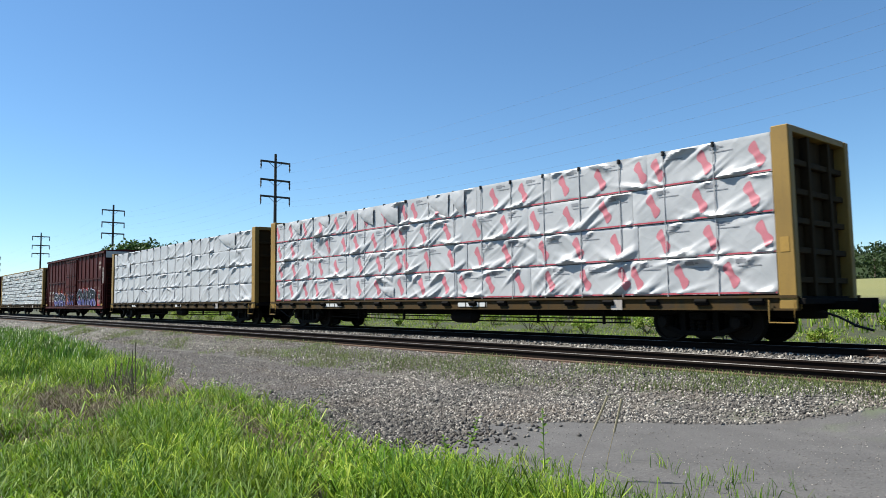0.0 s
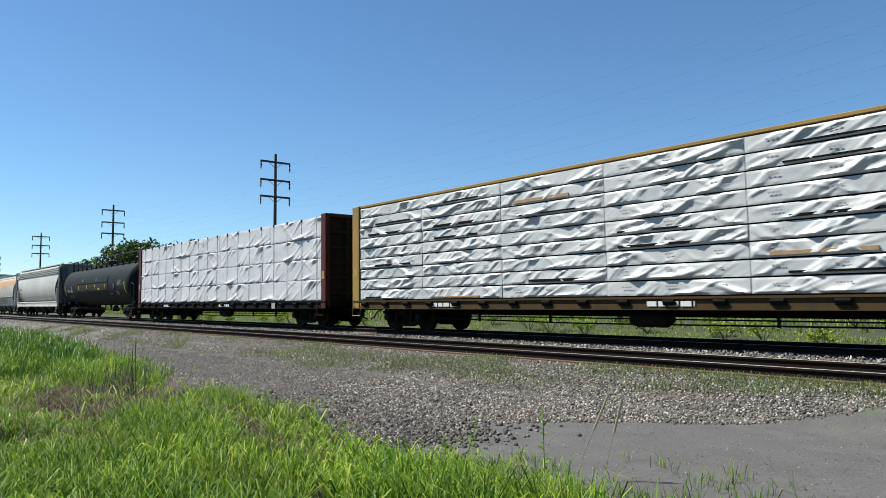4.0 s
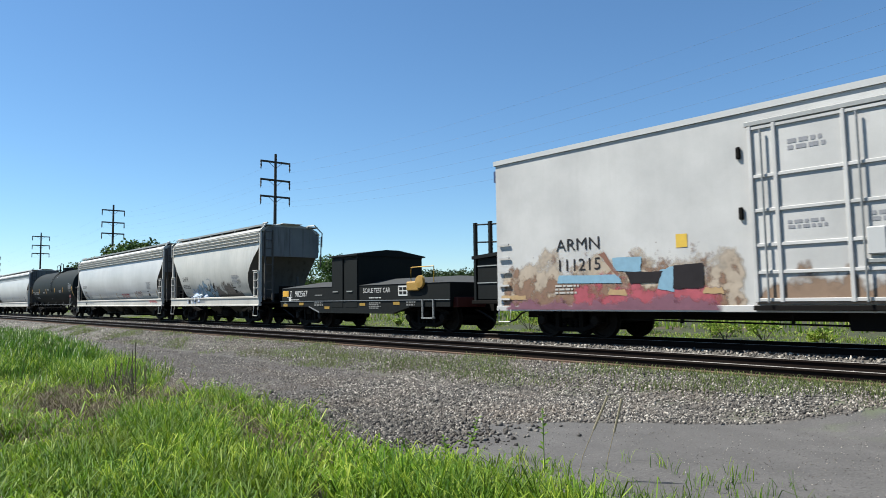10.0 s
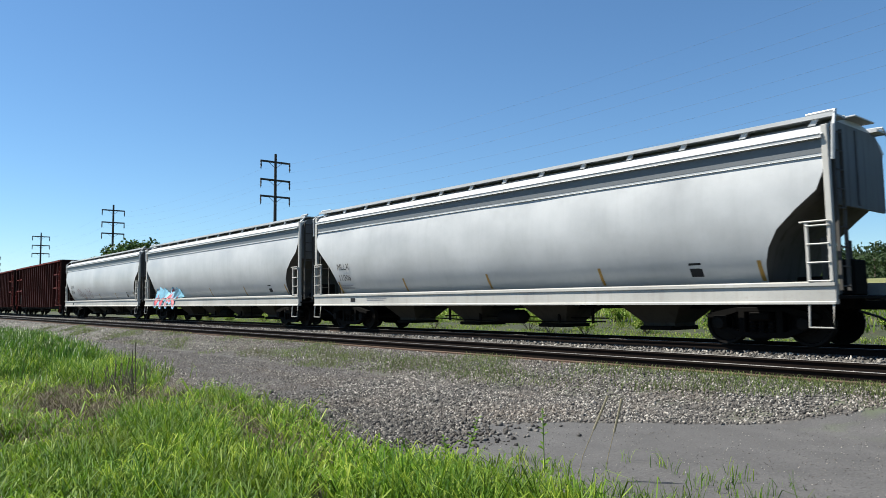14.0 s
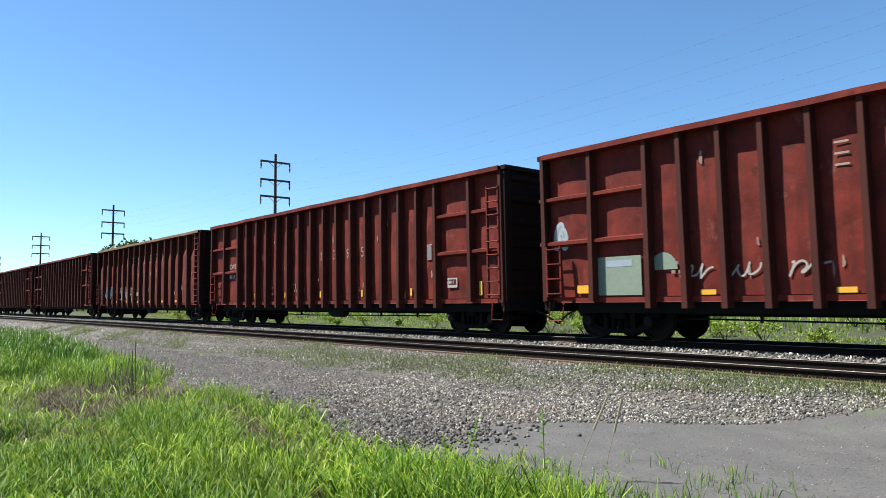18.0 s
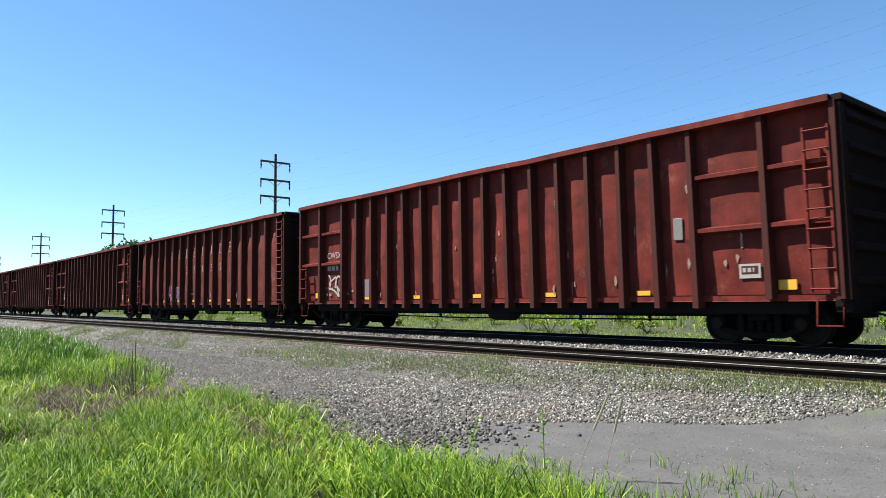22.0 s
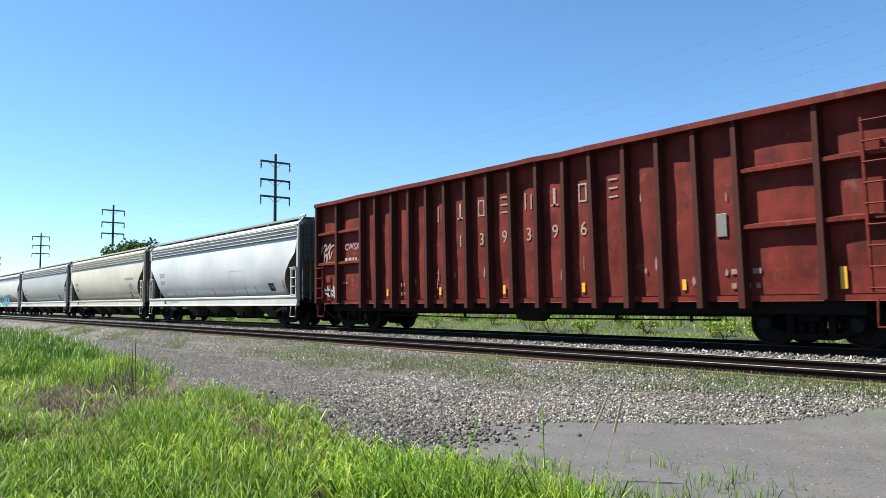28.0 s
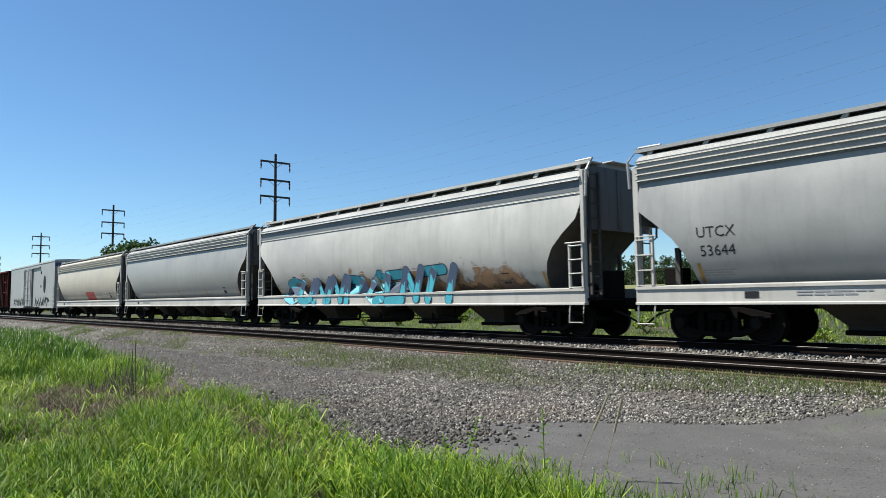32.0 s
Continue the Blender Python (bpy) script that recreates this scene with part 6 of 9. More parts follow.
# ---- high-sided gondolas ----
def gondola(front, rear, label, col, ladder_type, name_from=None, digits="", digits_from=-5, marks=(), tags=(), seed=1):
    car, half = new_car("gondola_car", label, "gondola", front, rear)
    rng = random.Random(seed)
    hw, z0, z1 = 1.38, 1.0, 4.74
    if ladder_type:
        xs = [-half + 0.06, -half + 1.47, -half + 2.78] + list(np.linspace(-half + 3.95, half - 3.1, 12)) + [half - 1.8, half - 0.66, half - 0.08]
    else:
        xs = [-half + 0.1, -half + 1.6] + list(np.linspace(-half + 3.22, half - 3.11, 16)) + [half - 1.5, half - 0.14]
    bulge, dip = ((0.07, 0.045) if seed == 3 else (0.04, 0.02)) if ladder_type else (0.0, 0.0)
    y_of = lambda z: hw + 0.035 + bulge

    def belly(a, u, v):
        """How far a sheet stands out: dented all over, and pushed out by old loads below an arched line."""
        dent = noise.noise(Vector((a * 3 + u * 1.6, v * 3.2, seed * 5.1)))
        out = 0.03 * math.sin(math.pi * u) * min(1.0, 4 * v * (1 - v) + 0.25) - 0.035 * max(0.0, 0.1 + dent) - 0.012 * max(0.0, noise.noise(Vector((a * 5 + u * 3.5, v * 9.0, seed * 2.7))))
        if bulge:
            brow = 0.785 - 0.10 * (2 * u - 1) ** 2 + 0.05 * noise.noise(Vector((a * 1.7, u * 2.0, seed)))
            full = min(1.0, max(0.0, (brow - v) / 0.08)) * min(1.0, u * 6, (1 - u) * 6)
            out += bulge * full - dip * (1.0 - full) * min(1.0, u * 6, (1 - u) * 6)
        return out

    # sheets bellied out between the ribs
    for a, b in zip(xs, xs[1:]):
        rows = []
        for j in range(25):
            v = j / 24
            rows.append([(a + (b - a) * u, -(hw + belly(a, u, v)), z0 + (z1 - z0) * v) for u in np.linspace(0, 1, 10)])
        part("side_sheet", Shape().grid(rows), col, car)
    part("far_wall", Shape().box(-half, half, hw - 0.04, hw, z0, z1), col, car)
    part("inner_lining", Shape().box(-half + 0.02, half - 0.02, -hw + 0.06, -hw + 0.09, z0, z1 - 0.05), M_HOLE, car)
    part("floor", Shape().box(-half, half, -hw, hw, 0.93, 1.0), M_UNDER, car)
    for y in (-1, 1):
        dz = [0.03 * noise.noise(Vector((k * 0.7, seed * 2.3, y))) for k in range(len(xs))]
        ch = Shape()
        ch.grid([[(x, y * yy, zz + d) for x, d in zip(xs, dz)] for yy, zz in ((hw - 0.06, 4.70), (hw + 0.31, 4.70), (hw + 0.31, 4.83), (hw - 0.06, 4.83), (hw - 0.06, 4.70))])
        part("top_chord", ch, M_CHORD_TAN if seed == 3 else col, car)
        part("side_sill", Shape().box(-half + 0.05, half - 0.05, y * (hw - 0.05), y * (hw + 0.05), 0.92, 1.06, 0.01), col, car)
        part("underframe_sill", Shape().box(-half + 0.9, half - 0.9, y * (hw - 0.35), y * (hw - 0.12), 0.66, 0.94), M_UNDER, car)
        for i, x in enumerate(xs):
            lean = rng.uniform(-0.012, 0.012)
            s = Shape().prism([(x - 0.075, y * (hw - 0.01)), (x - 0.055, y * (hw + 0.25)), (x + 0.055, y * (hw + 0.25)), (x + 0.075, y * (hw - 0.01))], "z", 0.78 if 1 < i < len(xs) - 2 else 0.96, 4.72)
            s.v = [(x + (vx - x) * (1.25 if vz < 2 else 0.95) + lean * (vz - 1), vy, vz) for vx, vy, vz in s.v]
            part("side_post", s, M_GONRIB, car)
    if not ladder_type:
        for xa, xb in ((xs[0] - 0.25, xs[1]), (xs[1], xs[2]), (xs[-3], xs[-2]), (xs[-2], xs[-1])):
            for z in (2.45, 3.62):
                part("side_stiffener", Shape().prism([(-hw - 0.01, z - 0.09), (-hw - 0.20, z - 0.04), (-hw - 0.20, z + 0.04), (-hw - 0.01, z + 0.09)], "x", xa + 0.07, xb - 0.07), col, car)
        part("data_plate", Shape().box(xs[-3] - 0.58, xs[-3] - 0.34, -hw - 0.06, -hw - 0.035, 2.3, 2.8, 0.01), plain("grey_plate", (0.20, 0.18, 0.17), 0.6), car, "pale grey plate on the side")
    for sx in (-1, 1):
        xe = sx * half
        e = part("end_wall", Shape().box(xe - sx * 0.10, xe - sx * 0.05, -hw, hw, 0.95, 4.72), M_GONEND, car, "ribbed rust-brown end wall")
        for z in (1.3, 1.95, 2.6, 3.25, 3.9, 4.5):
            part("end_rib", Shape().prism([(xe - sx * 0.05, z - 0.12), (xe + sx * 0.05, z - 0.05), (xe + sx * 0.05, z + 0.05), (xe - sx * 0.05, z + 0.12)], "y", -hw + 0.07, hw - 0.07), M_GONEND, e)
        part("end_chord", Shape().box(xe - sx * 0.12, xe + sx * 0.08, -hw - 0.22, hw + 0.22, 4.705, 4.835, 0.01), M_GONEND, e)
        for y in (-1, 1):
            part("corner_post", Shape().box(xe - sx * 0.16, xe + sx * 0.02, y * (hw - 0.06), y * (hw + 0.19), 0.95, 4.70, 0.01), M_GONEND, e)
        part("end_sill", Shape().box(xe - sx * 0.3, xe + sx * 0.02, -1.5, 1.5, 0.70, 0.96, 0.02), M_UNDER, car)
        if ladder_type:
            full = sx > 0
            ladder(car, "side_ladder", xe - sx * 0.60, xe - sx * 0.14, -hw - 0.26, 1.1, 4.4 if full else 2.4, 12 if full else 5, col)
        else:
            ladder(car, "side_ladder", xe - sx * 0.66, xe - sx * 0.2, -hw - 0.26, 1.15, 4.2 if sx > 0 else 2.3, 9 if sx > 0 else 4, col)
        end_ladder(car, "end_ladder", xe + sx * 0.10, 0.8, 1.3, 1.0, 4.4, 10, col)
        part("sill_step", Shape().rod([(xe - sx * 0.15, -1.5, 0.95), (xe - sx * 0.15, -1.56, 0.45), (xe - sx * 0.62, -1.56, 0.45), (xe - sx * 0.62, -1.5, 0.95)], 0.024, 5), col, car)
        rw, rh = (0.12, 0.42) if seed in (2, 10) else ((0.70, 0.13) if ladder_type else (0.36, 0.20))
        part("reflector", Shape().box(xe - sx * (1.2 + rw / 2), xe - sx * (1.2 - rw / 2), -hw - 0.046, -hw - 0.036, 1.15, 1.15 + rh), M_SAFETY, car, "yellow reflector patch")
    for i in range(3, len(xs) - 3, 2 if ladder_type else 3):
        x = (xs[i] + xs[i + 1]) / 2
        decal(car, "reflector", rect(0.10, 0.24) if seed in (2, 10) else rect(0.36, 0.11), M_SAFETY, x, 1.3 if seed in (2, 10) else 1.13, y_of, 0.006, "yellow reflector strip")
    lett = lambda z: hw + 0.036 + bulge
    if name_from is not None:
        mids = [(a + b) / 2 for a, b in zip(xs, xs[1:])]
        for i in range(8):
            if name_from + i < len(mids):
                block_name(car, 1, mids[name_from + i] + 0.06, 0, 3.72, 0.66, M_FADED_LETTER if seed in (1, 3, 6, 10) else M_NAME, lett, seed * 9 + i)
    if digits:
        mids = [(a + b) / 2 for a, b in zip(xs, xs[1:])]
        for i, ch in enumerate(digits):
            decal(car, "car_number", lettering(ch, 0.52, 0.9), M_FADED_LETTER, mids[digits_from + i] + 0.06, 2.78, lett)
    if not ladder_type and seed != 1:
        high = {2: 2.72, 5: 2.76, 7: 1.88, 10: 3.02}.get(seed, 2.18)
        decal(car, "reporting_mark", lettering("CWSX", 0.34), M_WHITE_LETTER if seed == 7 else M_STENCIL, (xs[1] + xs[2]) / 2, high, lett)
        if seed == 7:
            decal(car, "car_number", lettering("139317", 0.36, 0.95), M_WHITE_LETTER, (xs[1] + xs[2]) / 2, high - 0.35, lett)
        else:
            decal(car, "small_print", bars(1, 0.95, 0.20, 0.1, seed), M_STENCIL, (xs[1] + xs[2]) / 2, high - 0.48, lett)
    for x, z, w, h, mat in marks:
        if x < -7.5 and z > 1.9 and not ladder_type:
            continue
        if x > 7 and mat is M_WHITE_LETTER:
            decal(car, "data_plate", rect(0.46, 0.30), M_STENCIL, x, z, lett, 0.006, "white framed data plate")
            decal(car, "data_plate", rect(0.36, 0.17), M_GONRIB, x, z + 0.02, lett, 0.009)
            decal(car, "small_print", bars(1, 0.30, 0.10, 0.1, seed), M_STENCIL, x, z + 0.02, lett, 0.012)
            continue
        decal(car, "small_print", bars(max(1, int(h / 0.2)), w * 0.9, h, 0.62, seed + int(x * 7)), M_NAME, x, z, lett)
    scrapes = Shape()
    for k in range(26):
        i = rng.randrange(1, len(xs) - 2)
        x, z = rng.uniform(xs[i] + 0.14, xs[i + 1] - 0.14), rng.choice((rng.uniform(1.1, 1.9), rng.uniform(1.1, 4.2)))
        w, h = rng.uniform(0.01, 0.05), rng.uniform(0.04, 0.22)
        scrapes.add([(x + w * math.cos(a) * rng.uniform(0.5, 1.2), -0.0001 * k, z + h * math.sin(a) * rng.uniform(0.5, 1.2)) for a in np.linspace(0, 5.5, 7)], [tuple(range(7))])
    tagged(part("scrapes", on_side(scrapes, 0, 0, lett, 0.004), M_NAME, car, "pale scrapes and chipped paint"), kind="stuff")
    for x0, x1, za, zb, n, layers, sd in tags:
        graffiti(car, x0, x1, za, zb, n, layers, lett, sd, 0.14)
    part("centre_sill", Shape().box(-half + 0.2, half - 0.2, -0.35, 0.35, 0.58, 0.93), M_UNDER, car)
    add_trucks(car, half - 2.45 + 0.45)
    add_couplers(car, half, 0.68)
    add_brakes(car, half, 0.72)
    return car


# ---- scale test wagon and the flat wagon ahead ----
def scale_car(front, rear):
    """Low works wagon: two gabled weight boxes with a cabin between them on a dropped sill."""
    car, half = new_car("scale_test_car", "black low works wagon with a dark cabin and white lettering", "works wagon", front, rear)
    roof_grey = paint("worn_grey_deck_paint", (0.075, 0.078, 0.08), (0.03, 0.03, 0.03), 0.6, 0.8, shine=0.1)
    for xa, xb, hip in ((-half, -1.45, -1), (0.41, half - 0.05, 1)):
        box = part("weight_box", Shape().box(xa, xb, -1.45, 1.45, 1.04, 1.58, 0.01), M_NSBLACK, car)
        ra, rb = (xa + 1.3, xb) if hip < 0 else (xa + 0.5, xb - 0.9)
        cap = Shape().add([(xa, -1.47, 1.582), (xb, -1.47, 1.582), (xb, 1.47, 1.582), (xa, 1.47, 1.582), (ra, -0.25, 1.83), (rb, -0.25, 1.83), (rb, 0.25, 1.83), (ra, 0.25, 1.83)], [(0, 1, 5, 4), (1, 2, 6, 5), (2, 3, 7, 6), (3, 0, 4, 7), (4, 5, 6, 7), (3, 2, 1, 0)])
        part("sloping_top", cap, roof_grey, box, "worn grey sloping top")
    low = [(-half, 1.05), (half, 1.05), (half, 0.82), (3.5, 0.82), (2.5, 0.60), (-2.3, 0.60), (-3.1, 0.82), (-half, 0.82)]
    for y in (-1, 1):
        part("side_sill", Shape().prism(low, "y", y * 1.38, y * 1.50), M_NSBLACK, car)
        part("sill_lip", Shape().box(-half, half, y * 1.50, y * 1.53, 1.025, 1.05), M_STRIPE, car)
    for xa, xb, za, zb in ((-3.1, -2.3, 0.82, 0.60), (-2.3, 2.5, 0.60, 0.60), (2.5, 3.5, 0.60, 0.82)):
        part("lower_flange", Shape().prism([(xa, za - 0.02), (xb, zb - 0.02), (xb, zb + 0.015), (xa, za + 0.015)], "y", -1.54, -1.36), M_STRIPE if xa < -3 else M_NSBLACK, car)
    cab = part("cabin", Shape().box(-1.44, 0.40, -1.47, 1.47, 0.66, 2.70, 0.02), M_NSBLACK, car, "dark boxy cabin")
    part("cabin_roof", Shape().prism([(-1.58, 2.68), (1.58, 2.68), (1.58, 2.73), (0.3, 2.92), (-0.3, 2.92), (-1.58, 2.73)], "x", -1.52, 0.47), M_NSBLACK, cab)
    for x in (-0.98, 0.0):
        d = part("cabin_door", Shape().box(x - 0.42, x + 0.36, -1.51, -1.47, 0.78, 2.60, 0.012), M_NSBLACK, cab)
        part("handle", Shape().box(x - 0.30, x + 0.05, -1.54, -1.51, 1.36, 1.40), M_STEEL, d)
    y_of = lambda z: 1.455
    decal(car, "fleet_number", lettering("982567", 0.34), M_WHITE_LETTER, -3.86, 1.33, y_of)
    block_name(car, 2, -4.98, 0.28, 1.33, 0.36, M_WHITE_LETTER, y_of, 3)
    decal(car, "lettering", lettering("SCALE TEST CAR", 0.24, 0.92), M_WHITE_LETTER, 1.50, 1.38, y_of)
    dim = plain("grimy_stencil", (0.20, 0.20, 0.19), 0.7)
    for x, z, w, h, n, mat in ((-2.45, 1.27, 0.6, 0.07, 1, dim), (-4.3, 1.10, 0.8, 0.05, 1, M_WHITE_LETTER), (1.45, 1.13, 0.8, 0.05, 1, M_WHITE_LETTER), (1.5, 0.86, 0.75, 0.24, 4, dim), (-2.3, 0.93, 0.8, 0.2, 2, dim), (3.6, 0.93, 0.6, 0.18, 2, dim), (-5.0, 0.95, 0.4, 0.1, 1, dim)):
        decal(car, "small_print", bars(n, w, h, 0.35, int(x * 3)), mat, x, z, (lambda q: 1.505) if z < 1.05 else y_of)
    decal(car, "white_panel", rect(0.50, 0.34), M_WHITE_LETTER, 3.05, 1.35, y_of, 0.006)
    for x in (-0.11, 0.11):
        for z in (-0.07, 0.07):
            decal(car, "panel_window", rect(0.18, 0.10), M_NSBLACK, 3.05 + x, 1.35 + z, y_of, 0.010)
    dull = plain("dull_yellow_plate", (0.36, 0.22, 0.02), 0.6)
    decal(car, "yellow_panel", rect(0.52, 0.24), M_SAFETY, -half + 0.34, 1.36, y_of, 0.006)
    decal(car, "white_tag", rect(0.18, 0.18), M_WHITE_LETTER, -half + 0.72, 1.13, y_of, 0.006)
    for x, z in ((-1.75, 0.78), (0.70, 0.90), (2.75, 0.93), (-3.75, 0.93), (-5.1, 0.88)):
        decal(car, "reflector", rect(0.36, 0.10), dull, x, z, lambda q: 1.505, 0.006, "dull yellow reflector")
    br = part("hand_brake", Shape().turned([(-0.06, 0.05), (-0.04, 0.20), (0.04, 0.22), (0.06, 0.05)], (4.05, -1.52, 1.62), "y", 18), M_BRASS, car, "ochre brake wheel and gear")
    part("brake_stand", Shape().box(3.35, 4.0, -1.55, -1.46, 1.34, 1.64, 0.03), M_BRASS, br)
    part("handrail", Shape().rod([(3.3, -1.3, 1.58), (3.3, -1.3, 2.12), (4.5, -1.3, 2.12), (4.5, -1.3, 1.58)], 0.018, 6), M_SAFETY, car, "thin yellow handrail")
    for x in (4.2, 4.75):
        part("step_hanger", Shape().box(x - 0.02, x + 0.02, -1.56, -1.52, 0.45, 1.05), M_STEEL, car)
    part("sill_step", Shape().box(4.2, 4.75, -1.60, -1.46, 0.44, 0.48), M_STEEL, car)
    part("end_beam", Shape().box(half - 0.1, half + 0.12, -1.3, 1.3, 0.80, 1.12, 0.02), M_MAROON, car)
    add_trucks(car, 3.82)
    add_couplers(car, half, 0.6)
    return car


def lead_flat(front, rear):
    car, half = new_car("flatcar", "empty dark flat wagon at the head of the view", "flatcar", front, rear)
    part("deck", Shape().box(-half, half, -1.5, 1.5, 1.02, 1.16, 0.02), M_UNDER, car)
    for y in (-1, 1):
        part("side_sill", Shape().box(-half, half, y * 1.42, y * 1.55, 0.72, 1.08, 0.02), M_UNDER, car)
    part("centre_sill", Shape().box(-half + 0.2, half - 0.2, -0.4, 0.4, 0.55, 1.0), M_UNDER, car)
    part("brake_stand", Shape().box(-half + 0.3, -half + 0.4, -0.6, -0.5, 1.1, 2.6), M_BLACK, car)
    part("brake_wheel", Shape().turned([(-0.03, 0.28), (0.03, 0.28)], (-half + 0.3, -0.55, 2.45), "x", 16), M_BLACK, car)
    part("white_tag", Shape().box(-half + 0.45, -half + 0.5, -0.9, -0.65, 1.75, 2.0), M_WHITE_LETTER, car)
    add_trucks(car, half - 2.4)
    add_couplers(car, half, 0.8)
    return car


# ---- the train, in running order ----
lead_flat(16.0, -4.3)
centerbeam(-6.26, -28.61, "yellow centre-beam flatcar stacked with red-printed white lumber packs", M_YELLOW, M_WRAP, 4, 7, marks=True, seed=1, flaps=((-3.9, 4.32, 1.1, 0.62, 0.10), (-2.5, 4.33, 1.3, 0.80, 0.14), (0.15, 4.34, 1.2, 0.78, 0.10), (1.15, 4.34, 0.7, 0.85, 0.16), (-6.8, 4.3, 0.9, 0.5, 0.09), (-9.0, 4.3, 0.8, 0.55, 0.10), (-2.6, 1.5, 0.9, 0.38, 0.08)))
centerbeam(-30.17, -52.58, "yellow centre-beam flatcar loaded with plain white wrapped lumber", M_YELLOW, M_WRAP, 4, 5, seed=2, flaps=((-7.55, 3.66, 0.75, 0.80, 0.13), (7.9, 4.33, 2.2, 0.75, 0.10), (3.0, 3.6, 0.8, 0.6, 0.08)))
boxcar(-54.53, -73.10)
centerbeam(-74.70, -97.21, "yellow centre-beam flatcar loaded with crumpled torn white lumber packs", M_YELLOW, M_WRAP_TORN, 9, 6, torn=True, chord_up=0.12, print_rows=True, seed=3)
centerbeam(-99.14, -121.82, "maroon centre-beam flatcar loaded with grey-white wrapped lumber", M_MAROON, M_WRAP_GREY, 4, 4, seed=4, flaps=((-1.2, 4.33, 0.6, 0.5, 0.08),))
tank(-124.15, -141.66, "black tank car with a long roof handrail and yellow strips", True, "GATX", "66234", seed=3)
h2 = hopper(-143.73, -161.98, "pale grey covered hopper car with a white sill", M_GREY_HOP, M_SILL, "ribs", 4, 3.0, 1.35, "GBRX", "88013", seed=1)
centre_flow(-163.56, -182.17)
reefer(-183.89, -203.90, M_REEFER, M_REEFER, "white refrigerator car with a plug door and faded graffiti")
scale_car(-206.02, -217.06)
h3 = hopper(-218.99, -230.07, "short pale grey two-bay covered hopper with blue graffiti", M_GREY_HOP, M_SILL, "ribs", 2, 3.15, 1.35, "SHPX", "432265", seed=2)
for colour, xa, xb, zb, sc, ly, say in (
        ((0.17, 0.14, 0.12), -1.6, 3.9, 2.35, 1.6, 0.003, "brownish grime over the lower side"),
        ((0.26, 0.40, 0.52), -2.9, 0.9, 2.45, 2.2, 0.005, "pale blue sprayed haze")):
    lay = Shape().grid([[(x, 0, z) for x in (xa, xb)] for z in np.linspace(1.29, zb, 9)])
    tagged(part("spray_cloud", on_side(lay, 0, 0, hop_side, ly + 0.004), spray_haze(say.replace(" ", "_"), colour, xa, xb, 0.75, zb, sc, 0.9), h3, say), kind="stuff")
h4 = hopper(-231.59, -251.01, "long off-white covered hopper car with grimy sides", M_WHITE_HOP, M_SILL, "ribs", 4, 2.9, 1.2, "DDWX", "66984", seed=3)
tank(-252.77, -268.69, "matt black tank car with a top platform and ladder", False, "TCBX", "305287", 2.50, 1.56, seed=5)
hopper(-270.45, -289.78, "dented white covered hopper car with a dark top stripe", M_WHITE_HOP, M_SILL, "band", 4, 2.85, 1.35, "MLLX", "11006", True, seed=4)
h6 = hopper(-291.01, -310.28, "white covered hopper car with red and blue graffiti on its sill", M_WHITE_HOP, M_SILL, "band", 4, 2.85, 1.35, "", "", True, seed=5)
h7 = hopper(-311.60, -330.62, "clean pale grey covered hopper car with a slate top stripe", M_WHITE_HOP, M_SILL, "band", 4, 2.75, 1.3, "EQUX", "631295", True, seed=6)
F, W = M_FADED_LETTER, M_WHITE_LETTER
PINK = plain("pink_spray", (0.46, 0.33, 0.48), 0.55, 0, 0.2, 8, 0)
TEAL = plain("grey_teal_spray", (0.12, 0.20, 0.22), 0.55, 0, 0.2, 8, 0)
CREAM = plain("cream_spray", (0.36, 0.31, 0.23), 0.55, 0, 0.2, 8, 0)
red = "oxide-red high-sided gondola car with ribbed worn sides"
g1 = gondola(-332.25, -352.58, "oxide-red high-sided gondola car with pale patches and faded name", M_GONRED, False, 6, "139977", 7, [(-9.4, 2.75, 0.5, 0.5, W), (-8.2, 1.6, 0.8, 0.6, CREAM), (-6.2, 1.7, 0.5, 0.4, W), (5.2, 1.7, 0.6, 0.4, F), (7.5, 1.4, 0.5, 0.2, F)], [], 1)
gondola(-353.97, -374.92, red, M_GONRED, False, None, "1395", 9, [(-9.0, 1.95, 0.6, 0.4, W), (-4.0, 1.5, 0.4, 0.5, F), (-2.0, 1.6, 0.4, 0.5, F), (8.0, 1.55, 0.45, 0.3, W)], [], 2)
g3 = gondola(-376.37, -395.76, "worn red gondola car with a ladder and faded white name", M_GONRED2, True, 4, "139743", 5, [(-1.2, 1.3, 0.45, 0.25, W)], [(-7.85, -6.3, 1.4, 2.1, 3, [(M_DARK_LETTER, 2.3), (TEAL, 1.7), (M_DARK_LETTER, 0.5)], 51)], 3)
gondola(-397.24, -417.89, "oxide-red gondola car with double end panels and yellow patches", M_GONRED, False, 6, "", 0, [(-8.6, 2.4, 0.6, 0.5, W), (-2.0, 1.4, 0.4, 0.5, W), (8.2, 1.45, 0.5, 0.3, W)], [], 4)
g5 = gondola(-419.15, -439.87, red, M_GONRED, False, None, "", 0, [(-8.4, 2.2, 0.7, 0.5, W), (-8.2, 1.4, 0.7, 0.5, W), (8.4, 1.55, 0.45, 0.3, W), (-6.5, 1.4, 0.5, 0.2, F)], [], 5)
gondola(-441.15, -460.58, "worn red gondola car with a full ladder and pink graffiti", M_GONRED2, True, 4, "139852", 5, [(-1.0, 1.5, 0.5, 0.2, W)], [(-4.7, -2.7, 1.15, 1.95, 5, [(PINK, 1.25), (M_GONRED2, 0.45)], 61)], 6)
